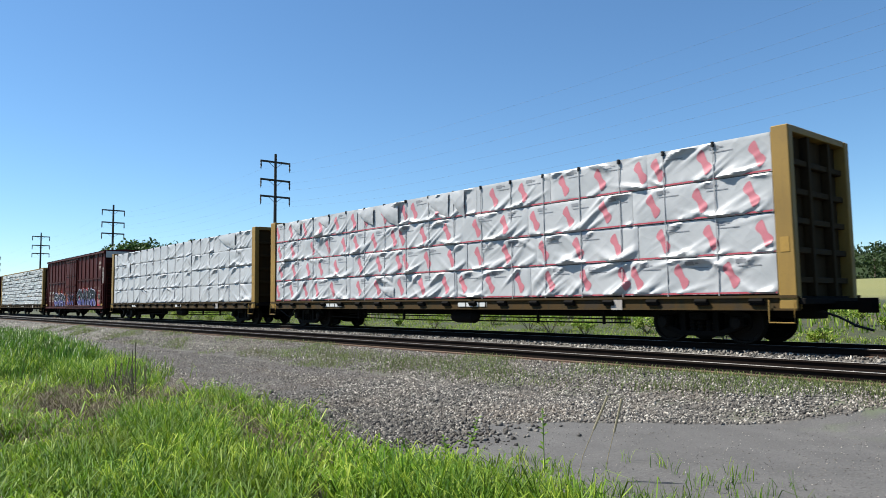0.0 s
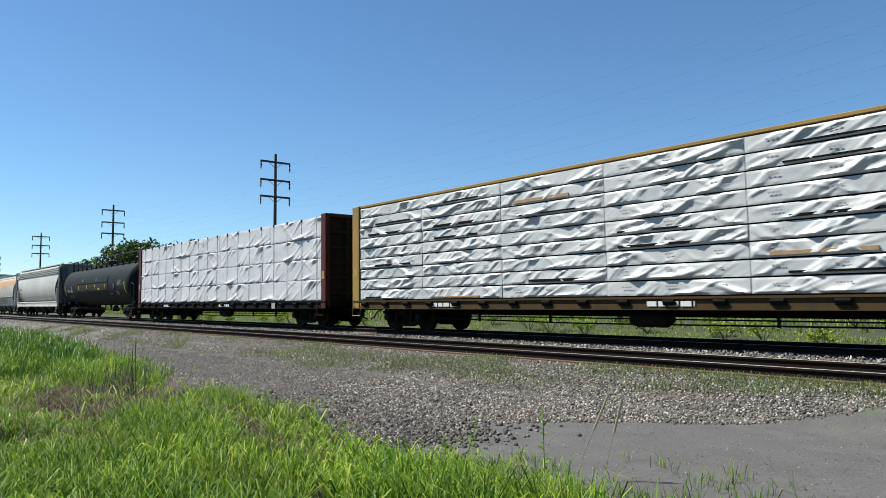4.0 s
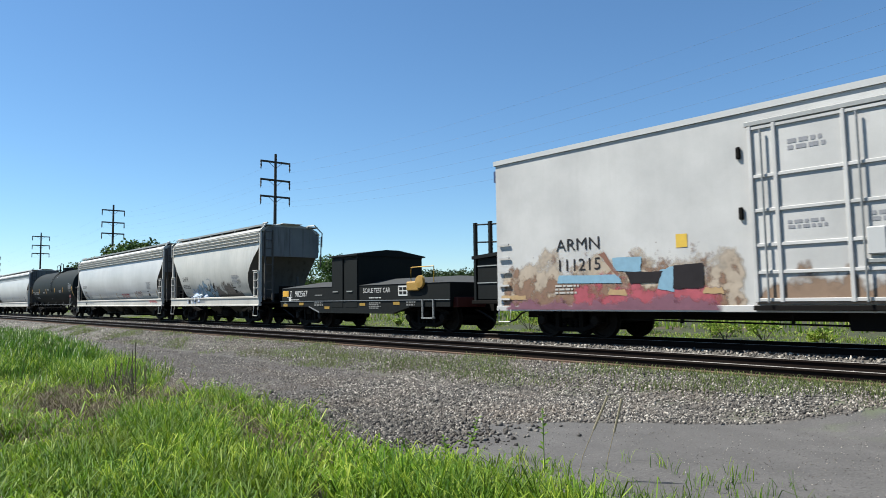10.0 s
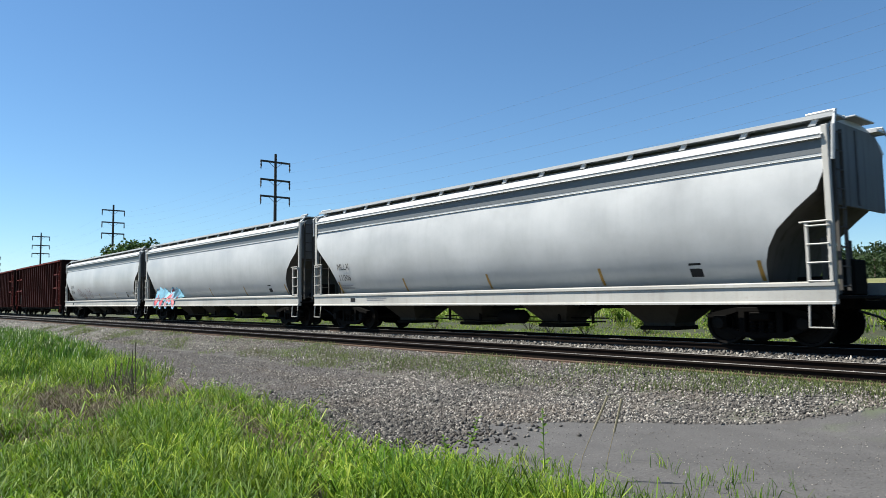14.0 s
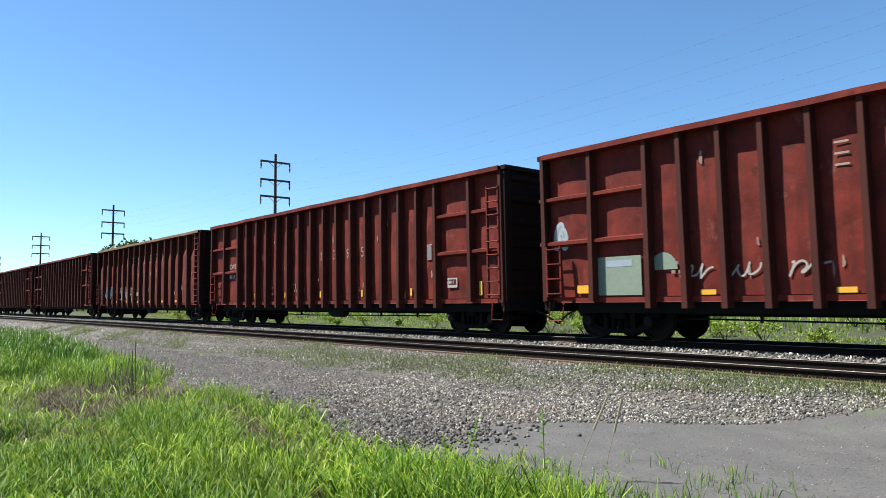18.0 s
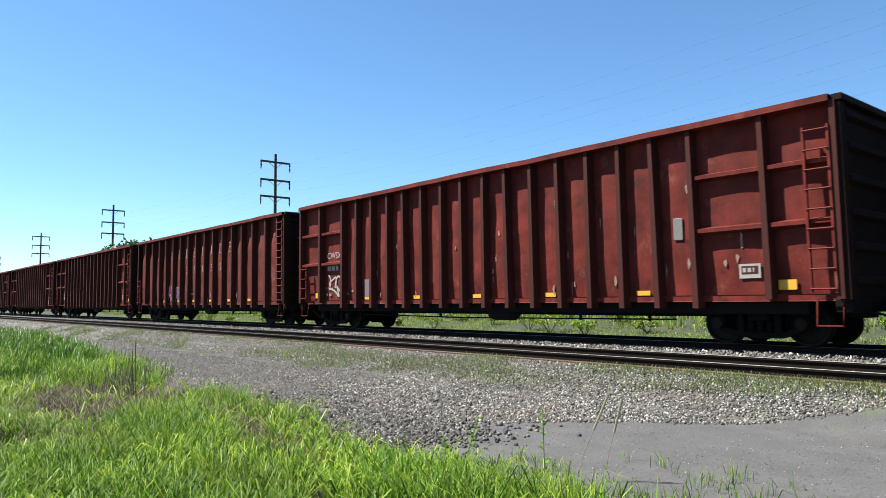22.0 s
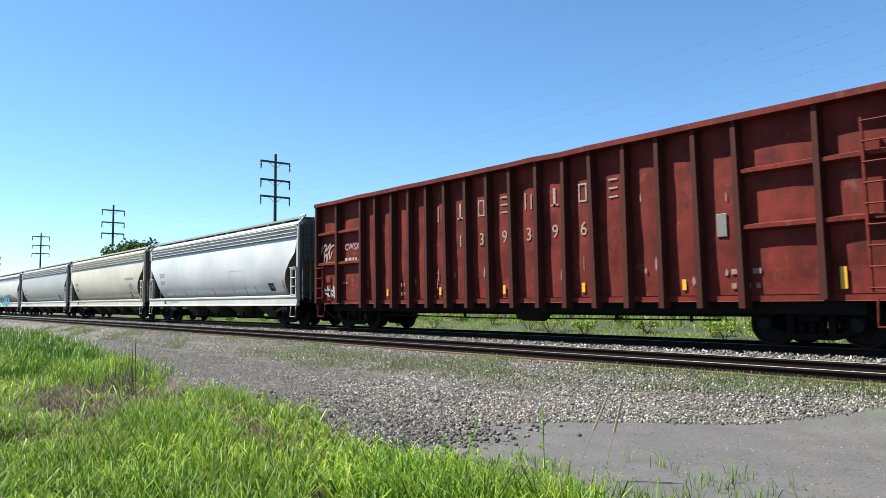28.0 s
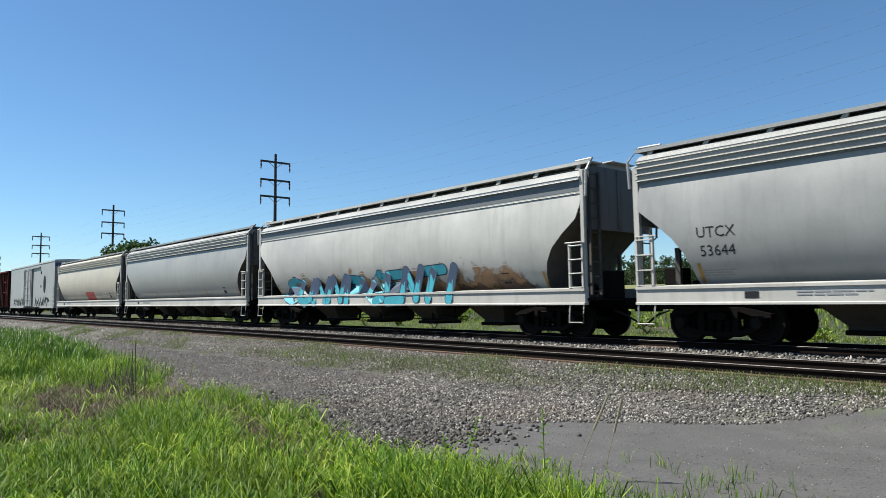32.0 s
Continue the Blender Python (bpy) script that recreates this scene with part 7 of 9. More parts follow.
g7 = gondola(-461.92, -482.76, red, M_GONRED, False, None, "", 0, [(-9.5, 2.5, 0.6, 0.25, W), (-8.2, 2.5, 0.6, 0.25, W), (-3.5, 1.5, 0.4, 0.8, W), (8.2, 1.45, 0.45, 0.3, W)], [], 7)
g8 = gondola(-483.93, -504.54, "oxide-red gondola car with round white graffiti along its foot", M_GONRED, False, None, "2", 12, [(-8.4, 1.75, 0.5, 0.15, W), (8.0, 1.5, 1.1, 0.6, F)], [], 8)
g9 = gondola(-505.87, -527.10, "oxide-red gondola car with cream graffiti and small lettering", M_GONRED, False, None, "", 0, [(-9.3, 2.4, 0.6, 0.2, W), (-8.0, 3.0, 0.8, 0.8, F)], [(-4.6, -1.6, 1.1, 2.6, 3, [(CREAM, 0.9), (M_STENCIL, 0.4)], 91)], 9)
g10 = gondola(-528.79, -549.30, "oxide-red gondola car with a faded spaced-out name and number", M_GONRED, False, 6, "139396", 7, [(-9.5, 2.4, 0.6, 0.3, F), (-8.3, 2.4, 0.6, 0.25, W), (-8.3, 1.7, 0.7, 0.2, W), (-4.6, 1.4, 0.5, 0.6, W), (7.2, 1.4, 0.8, 0.6, F)], [], 10)
h8 = hopper(-550.76, -569.02, "white-grey covered hopper car with slate stripes and clean sill", M_WHITE_HOP, M_SILL, "ribs", 4, 2.8, 1.3, "ELTX", "3313", seed=7)
h9 = hopper(-570.25, -588.66, "cream covered hopper car with grimy dark outlet bays", M_TAN_HOP, M_TAN_HOP, "ribs", 4, 2.85, 1.5, "ACFX", "64703", True, seed=8)
h10 = hopper(-590.00, -609.40, "mid-grey covered hopper car with slate stripes", M_DARK_HOP, M_SILL, "ribs", 4, 2.75, 1.3, "UTCX", "53644", seed=9)
h11 = hopper(-610.85, -629.23, "pale grey covered hopper car with blue and orange graffiti", M_GREY_HOP, M_SILL, "band", 4, 2.85, 1.4, "", "", True, seed=10)
hopper(-630.39, -648.79, "grey covered hopper car with a grimy lower side", M_DARK_HOP, M_SILL, "ribs", 4, 2.8, 1.3, "", "", seed=11)
h13 = hopper(-650.00, -668.19, "cream covered hopper car with a red square on its side", M_TAN_HOP, M_SILL, "ribs", 3, 2.8, 1.3, "", "", seed=12)
reefer(-669.48, -690.60, M_DARK_HOP, M_DARK_HOP, "dirty grey refrigerator car with dark scrawled graffiti", False)
gondola(-691.90, -712.30, red, M_GONRED, False, None, "", 0, [], [], 12)
SP = lambda nm, c: plain(nm, c, 0.55, 0, 0.2, 8, 0)
BLUE_S, NAVY_S, CYAN_S, SCARLET_S, SKY_S = SP("pale_blue_spray", (0.22, 0.32, 0.52)), SP("dark_blue_spray", (0.03, 0.05, 0.10)), SP("cyan_spray", (0.08, 0.42, 0.52)), SP("scarlet_spray", (0.50, 0.07, 0.08)), SP("sky_spray", (0.25, 0.50, 0.66))
on_gondola = lambda z: 1.418
MINT_S, GREYBLUE_S = SP("pale_mint_paint", (0.23, 0.28, 0.21)), SP("grey_blue_spray", (0.36, 0.41, 0.44))
decal(g1, "mint_patch", rect(1.42, 0.94), MINT_S, -7.93, 1.56, on_gondola, 0.006, "pale mint painted patch")
decal(g1, "mint_patch", Shape().add([(0.36 * math.cos(math.pi * k / 10), 0, 0.40 * math.sin(math.pi * k / 10)) for k in range(11)], [tuple(range(11))]), MINT_S, -6.62, 1.66, on_gondola, 0.006)
decal(g1, "faded_mark", rect(0.75, 0.16), SP("pale_blue_mark", (0.32, 0.38, 0.44)), -7.85, 1.86, on_gondola, 0.010)
graffiti(g1, -9.95, -9.45, 2.35, 2.95, 1, [(GREYBLUE_S, 2.4), (SP("thin_grey_line", (0.2, 0.2, 0.22)), 0.25)], on_gondola, 121, 0.10)
for gx, sd in ((-5.85, 122), (-4.75, 123), (-3.45, 124)):
    scrawl(g1, gx - 0.36, gx + 0.36, 1.42, 1.75, 3, M_STENCIL, on_gondola, sd)
on_bulge = lambda z: 1.489
for k, (xa, xb, za, zb, n) in enumerate(((-4.7, -3.3, 1.65, 2.15, 4), (-4.6, -3.1, 1.15, 1.75, 3), (-3.4, -1.9, 1.6, 2.1, 4), (-3.2, -1.8, 1.1, 1.7, 3), (-4.3, -2.2, 1.3, 1.9, 5))):
    scrawl(g3, xa, xb, za, zb, n, M_STENCIL, on_bulge, 141 + k, 0.017)
decal(g3, "cream_patch", rect(0.82, 0.24), CREAM, -0.56, 1.62, on_bulge, 0.006, "cream painted patch")
decal(g3, "faded_mark", rect(0.3, 0.16), M_STENCIL, 0.58, 1.28, on_bulge, 0.006)
scrawl(g5, -8.4, -7.2, 1.55, 2.0, 3, M_STENCIL, on_gondola, 131, 0.035)
scrawl(g5, -8.1, -7.0, 1.2, 1.6, 2, M_STENCIL, on_gondola, 133, 0.04)
decal(g5, "faded_mark", rect(0.62, 0.62), SP("faint_grey_blue_spray", (0.20, 0.15, 0.16)), -5.55, 1.48, on_gondola, 0.006)
graffiti(g5, -5.85, -5.25, 1.2, 1.8, 1, [(M_STENCIL, 0.6)], on_gondola, 132, 0.12)
for k, (xa, xb, za, zb, n) in enumerate(((-3.9, -3.25, 1.35, 1.9, 4), (-3.85, -3.3, 1.3, 1.6, 3), (-2.9, -2.25, 1.4, 1.75, 4), (-2.85, -2.3, 1.15, 1.5, 3))):
    scrawl(g7, xa, xb, za, zb, n, M_NAME, on_gondola, 151 + k, 0.026)
for k, (xa, xb, za, zb, n) in enumerate(((-10.1, -9.2, 2.9, 3.25, 3), (-9.9, -9.3, 2.55, 2.95, 3), (-9.75, -8.9, 1.2, 1.6, 4), (-9.7, -8.95, 1.15, 1.5, 3))):
    scrawl(g10, xa, xb, za, zb, n, M_STENCIL if k > 1 else M_FADED_LETTER, on_gondola, 161 + k, 0.03)
SMEAR, INK = SP("chalky_white_smear", (0.52, 0.46, 0.43)), SP("blue_black_ink", (0.10, 0.10, 0.13))


def sprayed_panel(car, x, z, w, h, seed):
    """A ragged white patch between two ribs with a dark figure in it."""
    rng = random.Random(seed)
    n = 18
    patch = Shape().add([(w * rng.uniform(0.36, 0.54) * math.cos(2 * math.pi * k / n), 0, h * rng.uniform(0.36, 0.56) * math.sin(2 * math.pi * k / n)) for k in range(n)], [tuple(range(n))])
    decal(car, "spray_patch", patch, SMEAR, x, z, on_gondola, 0.004, "ragged white sprayed patch")
    scrawl(car, x - 0.32 * w, x + 0.32 * w, z - 0.3 * h, z + 0.3 * h, 2, INK, on_gondola, seed + 7, 0.035)


for k, x in enumerate((0.95, 1.90, 2.85, 3.80, 4.75, 5.70)):
    sprayed_panel(g8, x, 1.38, 0.50, 0.78, 181 + k)
sprayed_panel(g8, 1.75, 2.66, 0.26, 0.40, 190)
for k in range(4):
    scrawl(g8, 7.45 + 0.1 * k, 8.3 + 0.08 * k, 1.0 + 0.13 * k, 1.3 + 0.12 * k, 5, M_FADED_LETTER, on_gondola, 191 + k, 0.022)
for k, (x, w) in enumerate(((-4.75, 0.42), (-3.8, 0.40), (-1.9, 0.2), (0.05, 0.16), (1.0, 0.14), (3.85, 0.14))):
    sprayed_panel(g9, x, 1.62, w, 1.05 if w > 0.3 else 0.8, 201 + k)
sill_or_side = lambda z: max(hop_side(max(1.3, z)), 1.60 if z < 1.32 else 0.0)
graffiti(h3, -2.9, -1.1, 1.05, 1.75, 4, [(BLUE_S, 1.2), (NAVY_S, 0.4), (W, 0.25)], sill_or_side, 101, 0.16)
graffiti(h3, -0.6, 0.3, 1.55, 2.0, 3, [(M_DARK_LETTER, 0.7)], hop_side, 103, 0.12)
scrawl(h4, -7.7, -7.2, 1.40, 1.75, 2, SP("dark_green_spray", (0.04, 0.07, 0.06)), hop_side, 105, 0.04)
scrawl(h4, -7.0, -6.4, 1.40, 1.70, 3, M_GREYPRINT, hop_side, 104, 0.014)
scrawl(h4, 1.2, 2.7, 1.42, 1.68, 6, SCARLET_S, hop_side, 106, 0.024)
scrawl(h4, 4.3, 5.5, 1.45, 1.80, 5, SP("dull_rose_spray", (0.34, 0.22, 0.22)), hop_side, 107, 0.024)
scrawl(h4, -2.6, -1.3, 1.45, 1.62, 5, M_GREYPRINT, hop_side, 108, 0.012)
scrawl(h4, 7.6, 8.9, 1.05, 1.22, 5, SCARLET_S, lambda z: 1.60, 110, 0.018)
graffiti(h6, -7.9, -4.2, 0.92, 1.75, 4, [(SKY_S, 1.6), (SCARLET_S, 1.0)], sill_or_side, 109, 0.17, SKY_S)
MAROON_LINE = SP("thin_maroon_line", (0.20, 0.06, 0.09))
for k, (xa, xb, za, zb) in enumerate(((-5.8, -4.6, 1.45, 2.25), (-4.7, -3.2, 1.3, 1.95), (-3.3, -1.8, 1.4, 2.2))):
    scrawl(h7, xa, xb, za, zb, 3, MAROON_LINE, hop_side, 111 + k, 0.018)
graffiti(h11, -6.6, -0.9, 1.0, 1.85, 5, [(NAVY_S, 1.6), (CYAN_S, 1.3)], sill_or_side, 113, 0.105, forms="SUNNP")
graffiti(h11, -0.5, 4.5, 1.0, 2.0, 5, [(NAVY_S, 1.6), (CYAN_S, 1.3)], sill_or_side, 115, 0.115, forms="GENTI")
for colour, xa, xb, zb, sc, ly, say in (
        ((0.44, 0.25, 0.12), -6.9, 7.6, 2.35, 1.5, 0.0015, "hazy orange sprayed background"),
        ((0.20, 0.12, 0.08), 3.6, 7.6, 1.75, 1.9, 0.0027, "rusty brown sprayed lower edge")):
    lay = Shape().grid([[(x, 0, z) for x in (xa, xb)] for z in np.linspace(1.30, zb, 9)])
    tagged(part("spray_cloud", on_side(lay, 0, 0, hop_side, ly + 0.001), spray_haze(say.replace(" ", "_"), colour, xa, xb, 0.95, zb, sc, 0.8), h11, say), kind="stuff")
lay = Shape().grid([[(x, 0, z) for x in (-8.5, -7.9)] for z in np.linspace(1.42, 3.25, 12)])
tagged(part("stain", on_side(lay, 0, 0, hop_side, 0.003), spray_haze("tan_rust_run", (0.40, 0.26, 0.11), -8.6, -7.8, 1.2, 3.4, 1.3, 0.25), h2, "tan rust run down the side"), kind="stuff")
RUST_DRIP = SP("brown_rust_drip", (0.27, 0.17, 0.09))
OLD_PAPER = SP("yellowed_paper_trace", (0.56, 0.50, 0.38))
for x, z, w, h in ((3.08, 2.50, 1.60, 0.025), (2.29, 2.09, 0.025, 0.84), (3.88, 2.09, 0.02, 0.80), (3.08, 1.67, 1.60, 0.02)):
    decal(h8, "stain", rect(w, h, 4), OLD_PAPER, x, z, hop_side, 0.004)
for x, h in ((7.66, 0.52), (4.85, 0.32), (2.40, 0.24), (0.06, 0.20), (-2.37, 0.18), (-5.67, 0.16)):
    drip = Shape().grid([[(-0.05 * (1 - 0.5 * k / 5), 0, h * (0.5 - k / 5)), (0.05 * (1 - 0.5 * k / 5), 0, h * (0.5 - k / 5))] for k in range(5, -1, -1)])
    decal(h8, "stain", drip, RUST_DRIP, x, 1.42 + h / 2, hop_side, 0.006, "brown rust drip")
for h in (h8, h10):
    decal(h, "routing_board", rect(0.52, 0.34, 4), M_DARK_LETTER, 6.5, 1.68, hop_side, 0.008, "small dark two-pane board")
    for x in (6.38, 6.62):
        decal(h, "small_print", bars(2, 0.16, 0.16, 0.4, int(x * 10)), M_STENCIL, x, 1.69, hop_side, 0.012)
decal(h9, "lettering", lettering("POLYETHYLENE SOLID", 0.21, 0.9), M_DARK_LETTER, 6.2, 2.62, hop_side)
decal(h13, "red_square", rect(2.4, 0.62, 6), SP("signal_red_paint", (0.55, 0.05, 0.05)), 1.0, 1.62, hop_side, 0.006, "bright red square")
# ---- the place: ground, tracks, grass, trees, pole line ----
GROUND_Y = [-3000, -60, -4, 3, 8.6, 9.3, 10.0, 10.3, 12.7, 13.4, 14.3, 17.3, 18.3, 19.5, 22, 26, 32, 60, 100, 150, 200, 400, 3000]
GROUND_Z = [-0.9, -0.7, -0.55, -0.55, -0.55, -0.40, -0.25, -0.21, -0.21, -0.25, -0.17, -0.17, -0.38, -0.45, -0.25, 0.10, 0.35, 0.95, 2.5, 4.9, 6.0, 9.0, 9.0]


def verge(x):
    """Where the mown verge ends and the gravel begins."""
    return 3.95 + min(max(0.0, -x - 6.0) * 0.115, 4.2)


def ground_z(x, y):
    z = float(np.interp(y, GROUND_Y, GROUND_Z))
    if -100 < x < 20 and y < 9.5:
        z += 0.035 * noise.noise(Vector((x * 0.35, y * 0.5, 0.3))) + 0.012 * noise.noise(Vector((x * 1.9, y * 2.1, 4.0)))
        z += 0.05 * min(1.0, max(0.0, (verge(x) - y) / 0.6))
    if y > 19:
        z += min(0.25, (y - 19) * 0.05) * noise.noise(Vector((x * 0.12, y * 0.2, 9.0)))
    return z


def ground_material():
    m, t, p = nodes_of("gravel_and_turf")
    tc = t.nodes.new("ShaderNodeTexCoord")
    v = tc.outputs["Object"]
    sep = t.nodes.new("ShaderNodeSeparateXYZ")
    t.links.new(v, sep.inputs[0])
    X, Y = sep.outputs["X"], sep.outputs["Y"]

    def calc(op, a, b=None, c=None):
        n = t.nodes.new("ShaderNodeMath")
        n.operation = op
        for s, q in zip(n.inputs, (a, b, c)):
            if isinstance(q, (int, float)):
                s.default_value = q
            elif q is not None:
                t.links.new(q, s)
        return n.outputs[0]

    def span(val, a, b):
        n = t.nodes.new("ShaderNodeMapRange")
        n.inputs["From Min"].default_value, n.inputs["From Max"].default_value = a, b
        t.links.new(val, n.inputs["Value"])
        return n.outputs[0]

    wob = calc("MULTIPLY", calc("SUBTRACT", noise_at(t, 0.9, 5, v), 0.5), 1.4)
    # gravel: crushed stone and fines
    cells = t.nodes.new("ShaderNodeTexVoronoi")
    cells.inputs["Scale"].default_value = 17.0
    t.links.new(v, cells.inputs["Vector"])
    stone = ramp(t, cells.outputs["Color"], [(0.0, (0.04, 0.036, 0.031)), (0.5, (0.11, 0.10, 0.086)), (1.0, (0.26, 0.24, 0.205))])
    fines = mix(t, noise_at(t, 2.2, 6, v), (0.061, 0.058, 0.058), (0.164, 0.156, 0.153))
    fines = mix(t, ramp(t, noise_at(t, 60.0, 2, v), [(0.35, 0.55), (0.62, 0.0)]), fines, (0.06, 0.057, 0.054))
    # a packed lane, and the smooth patch near the camera
    def path(points):
        n = t.nodes.new("ShaderNodeFloatCurve")
        cv = n.mapping.curves[0]
        n.mapping.use_clip = False
        for k, (px, py) in enumerate(points):
            if k < 2:
                cv.points[k].location = ((px + 60) / 60, py / 10)
            else:
                cv.points.new((px + 60) / 60, py / 10)
        for q in cv.points:
            q.handle_type = "VECTOR"
        n.mapping.update()
        t.links.new(calc("DIVIDE", calc("ADD", X, 60.0), 60.0), n.inputs["Value"])
        return calc("MULTIPLY", n.outputs[0], 10.0)

    def rut(points, half, end):
        off = calc("ABSOLUTE", calc("ADD", calc("SUBTRACT", Y, path(points)), calc("MULTIPLY", wob, 0.35)))
        return calc("MULTIPLY", span(off, half + 0.15, half - 0.2), span(X, end + 0.8, end - 0.8))

    far_rut = rut([(-60, 6.9), (-32, 7.4), (-24, 8.3), (-19, 8.2), (-13, 8.0), (-10, 8.4), (-8, 8.7)], 0.68, -11.8)
    near_rut = rut([(-60, 5.6), (-30, 6.4), (-20, 7.0), (-15.5, 6.5), (-11.5, 5.9), (-9.5, 5.4)], 0.85, -9.6)
    lane = calc("MAXIMUM", far_rut, near_rut)
    side_edge = calc("ADD", X, calc("MULTIPLY", calc("MAXIMUM", calc("SUBTRACT", Y, 4.9), 0.0), 0.35))
    patch = calc("MULTIPLY", span(calc("ADD", side_edge, calc("MULTIPLY", wob, 0.5)), -6.75, -6.35), span(calc("SUBTRACT", calc("ADD", Y, calc("MULTIPLY", wob, 0.2)), X), 13.0, 12.75))
    packed = calc("MAXIMUM", calc("MULTIPLY", lane, 0.8), calc("MULTIPLY", patch, 0.95))
    trodden = mix(t, noise_at(t, 3.0, 6, v), (0.036, 0.032, 0.031), (0.096, 0.086, 0.083))
    col = mix(t, packed, mix(t, 0.3, stone, trodden), mix(t, patch, trodden, fines))
    damp = noise_at(t, 0.8, 5, v, 0.6, (0.5, 1.6, 1.0))
    col = mix(t, calc("MULTIPLY", ramp(t, damp, [(0.46, 0.0), (0.68, 0.55)]), calc("SUBTRACT", 1.0, calc("MULTIPLY", patch, 0.7))), col, (0.05, 0.047, 0.046))
    warm = calc("MULTIPLY", ramp(t, noise_at(t, 0.5, 4, v), [(0.4, 0.0), (0.7, 0.35)]), calc("SUBTRACT", 1.0, patch))
    col = mix(t, warm, col, (0.15, 0.13, 0.105))
    # weeds in the shoulder
    weeds = calc("MULTIPLY", calc("MULTIPLY", span(Y, 8.4, 9.0), span(Y, 10.2, 9.8)), ramp(t, noise_at(t, 1.6, 6, v), [(0.48, 0.0), (0.65, 0.55)]))
    col = mix(t, weeds, col, (0.10, 0.13, 0.05))
    # turf on the verge and beyond the line
    over = calc("SUBTRACT", calc("ADD", calc("MINIMUM", calc("MULTIPLY", calc("MAXIMUM", calc("SUBTRACT", -6.0, X), 0.0), 0.115), 4.2), 3.95), Y)
    near_turf = span(calc("ADD", over, calc("MULTIPLY", wob, 0.5)), -0.1, 0.25)
    far_turf = span(calc("ADD", Y, wob), 18.4, 19.3)
    turf = calc("MAXIMUM", near_turf, far_turf)
    # soil coloured extra dark to stand for the shade between the blades
    soil = mix(t, noise_at(t, 1.3, 6, v), (0.022, 0.028, 0.010), (0.055, 0.066, 0.022))
    soil = mix(t, ramp(t, noise_at(t, 0.8, 5, v), [(0.56, 0.0), (0.68, 0.8)]), soil, (0.085, 0.062, 0.038))
    bare_bank = calc("MULTIPLY", calc("MULTIPLY", span(Y, 18.3, 18.9), span(Y, 21.5, 20.2)), ramp(t, noise_at(t, 0.28, 4, v), [(0.45, 0.0), (0.55, 1.0)]))
    soil = mix(t, bare_bank, soil, (0.36, 0.27, 0.17))
    field = mix(t, noise_at(t, 0.06, 4, v), (0.17, 0.18, 0.052), (0.24, 0.23, 0.076))
    soil = mix(t, span(Y, 55.0, 70.0), soil, field)
    col = mix(t, turf, col, soil)
    col = mix(t, 1.0, col, (0.70, 0.70, 0.70), "MULTIPLY")
    t.links.new(col, p.inputs["Base Color"])
    p.inputs["Roughness"].default_value = 0.92
    hgt = calc("ADD", calc("MULTIPLY", calc("SUBTRACT", 1.0, cells.outputs["Distance"]), calc("SUBTRACT", 1.0, calc("MULTIPLY", packed, 0.85))), calc("MULTIPLY", noise_at(t, 40.0, 4, v), 0.5))
    bump(t, p, hgt, 0.8, 0.03)
    return m


def build_ground():
    xs = [-3000, -1200, -600, -300, -200, -150, -120] + list(np.arange(-100, -30, 2.0)) + list(np.arange(-30, -20, 0.5)) + list(np.arange(-20, 6, 0.25)) + [8, 12, 20, 40, 80, 200, 600, 1200, 3000]
    ys = [-3000, -800, -200, -60, -20, -8, -4, -1, 1, 2] + list(np.arange(2.5, 10.4, 0.2)) + [11.5, 12.7, 13.0, 13.4, 13.8, 14.3, 15.8, 17.3, 17.6, 18.0, 18.3, 18.8, 19.5] + list(np.arange(20, 34, 1.0)) + [36, 40, 46, 54, 60, 80, 100, 125, 150, 175, 200, 260, 400, 1000, 3000]
    s = Shape().grid([[(x, y, ground_z(x, y)) for x in xs] for y in ys])
    g = part("ground", s, ground_material(), None)
    tagged(g, "grey gravel track bed with grassy verge and far meadow", "ground", kind="structure")


build_ground()


def mesh_from_arrays(name, verts, faces, material, label, category, kind="stuff", smooth=False):
    """verts (n, 3), faces (m, k) arrays to one object."""
    me = bpy.data.meshes.new(name)
    n, k = faces.shape
    me.vertices.add(len(verts))
    me.vertices.foreach_set("co", verts.astype(np.float32).ravel())
    me.loops.add(n * k)
    me.loops.foreach_set("vertex_index", faces.astype(np.int32).ravel())
    me.polygons.add(n)
    me.polygons.foreach_set("loop_start", np.arange(0, n * k, k, dtype=np.int32))
    me.update(calc_edges=True)
    me.validate()
    if smooth:
        me.shade_smooth()
    me.materials.append(material)
    return tagged(new(name, me), label, category, kind=kind)


RNG = np.random.default_rng(7)


def heights(x, y):
    return np.array([ground_z(a, b) for a, b in zip(x, y)])


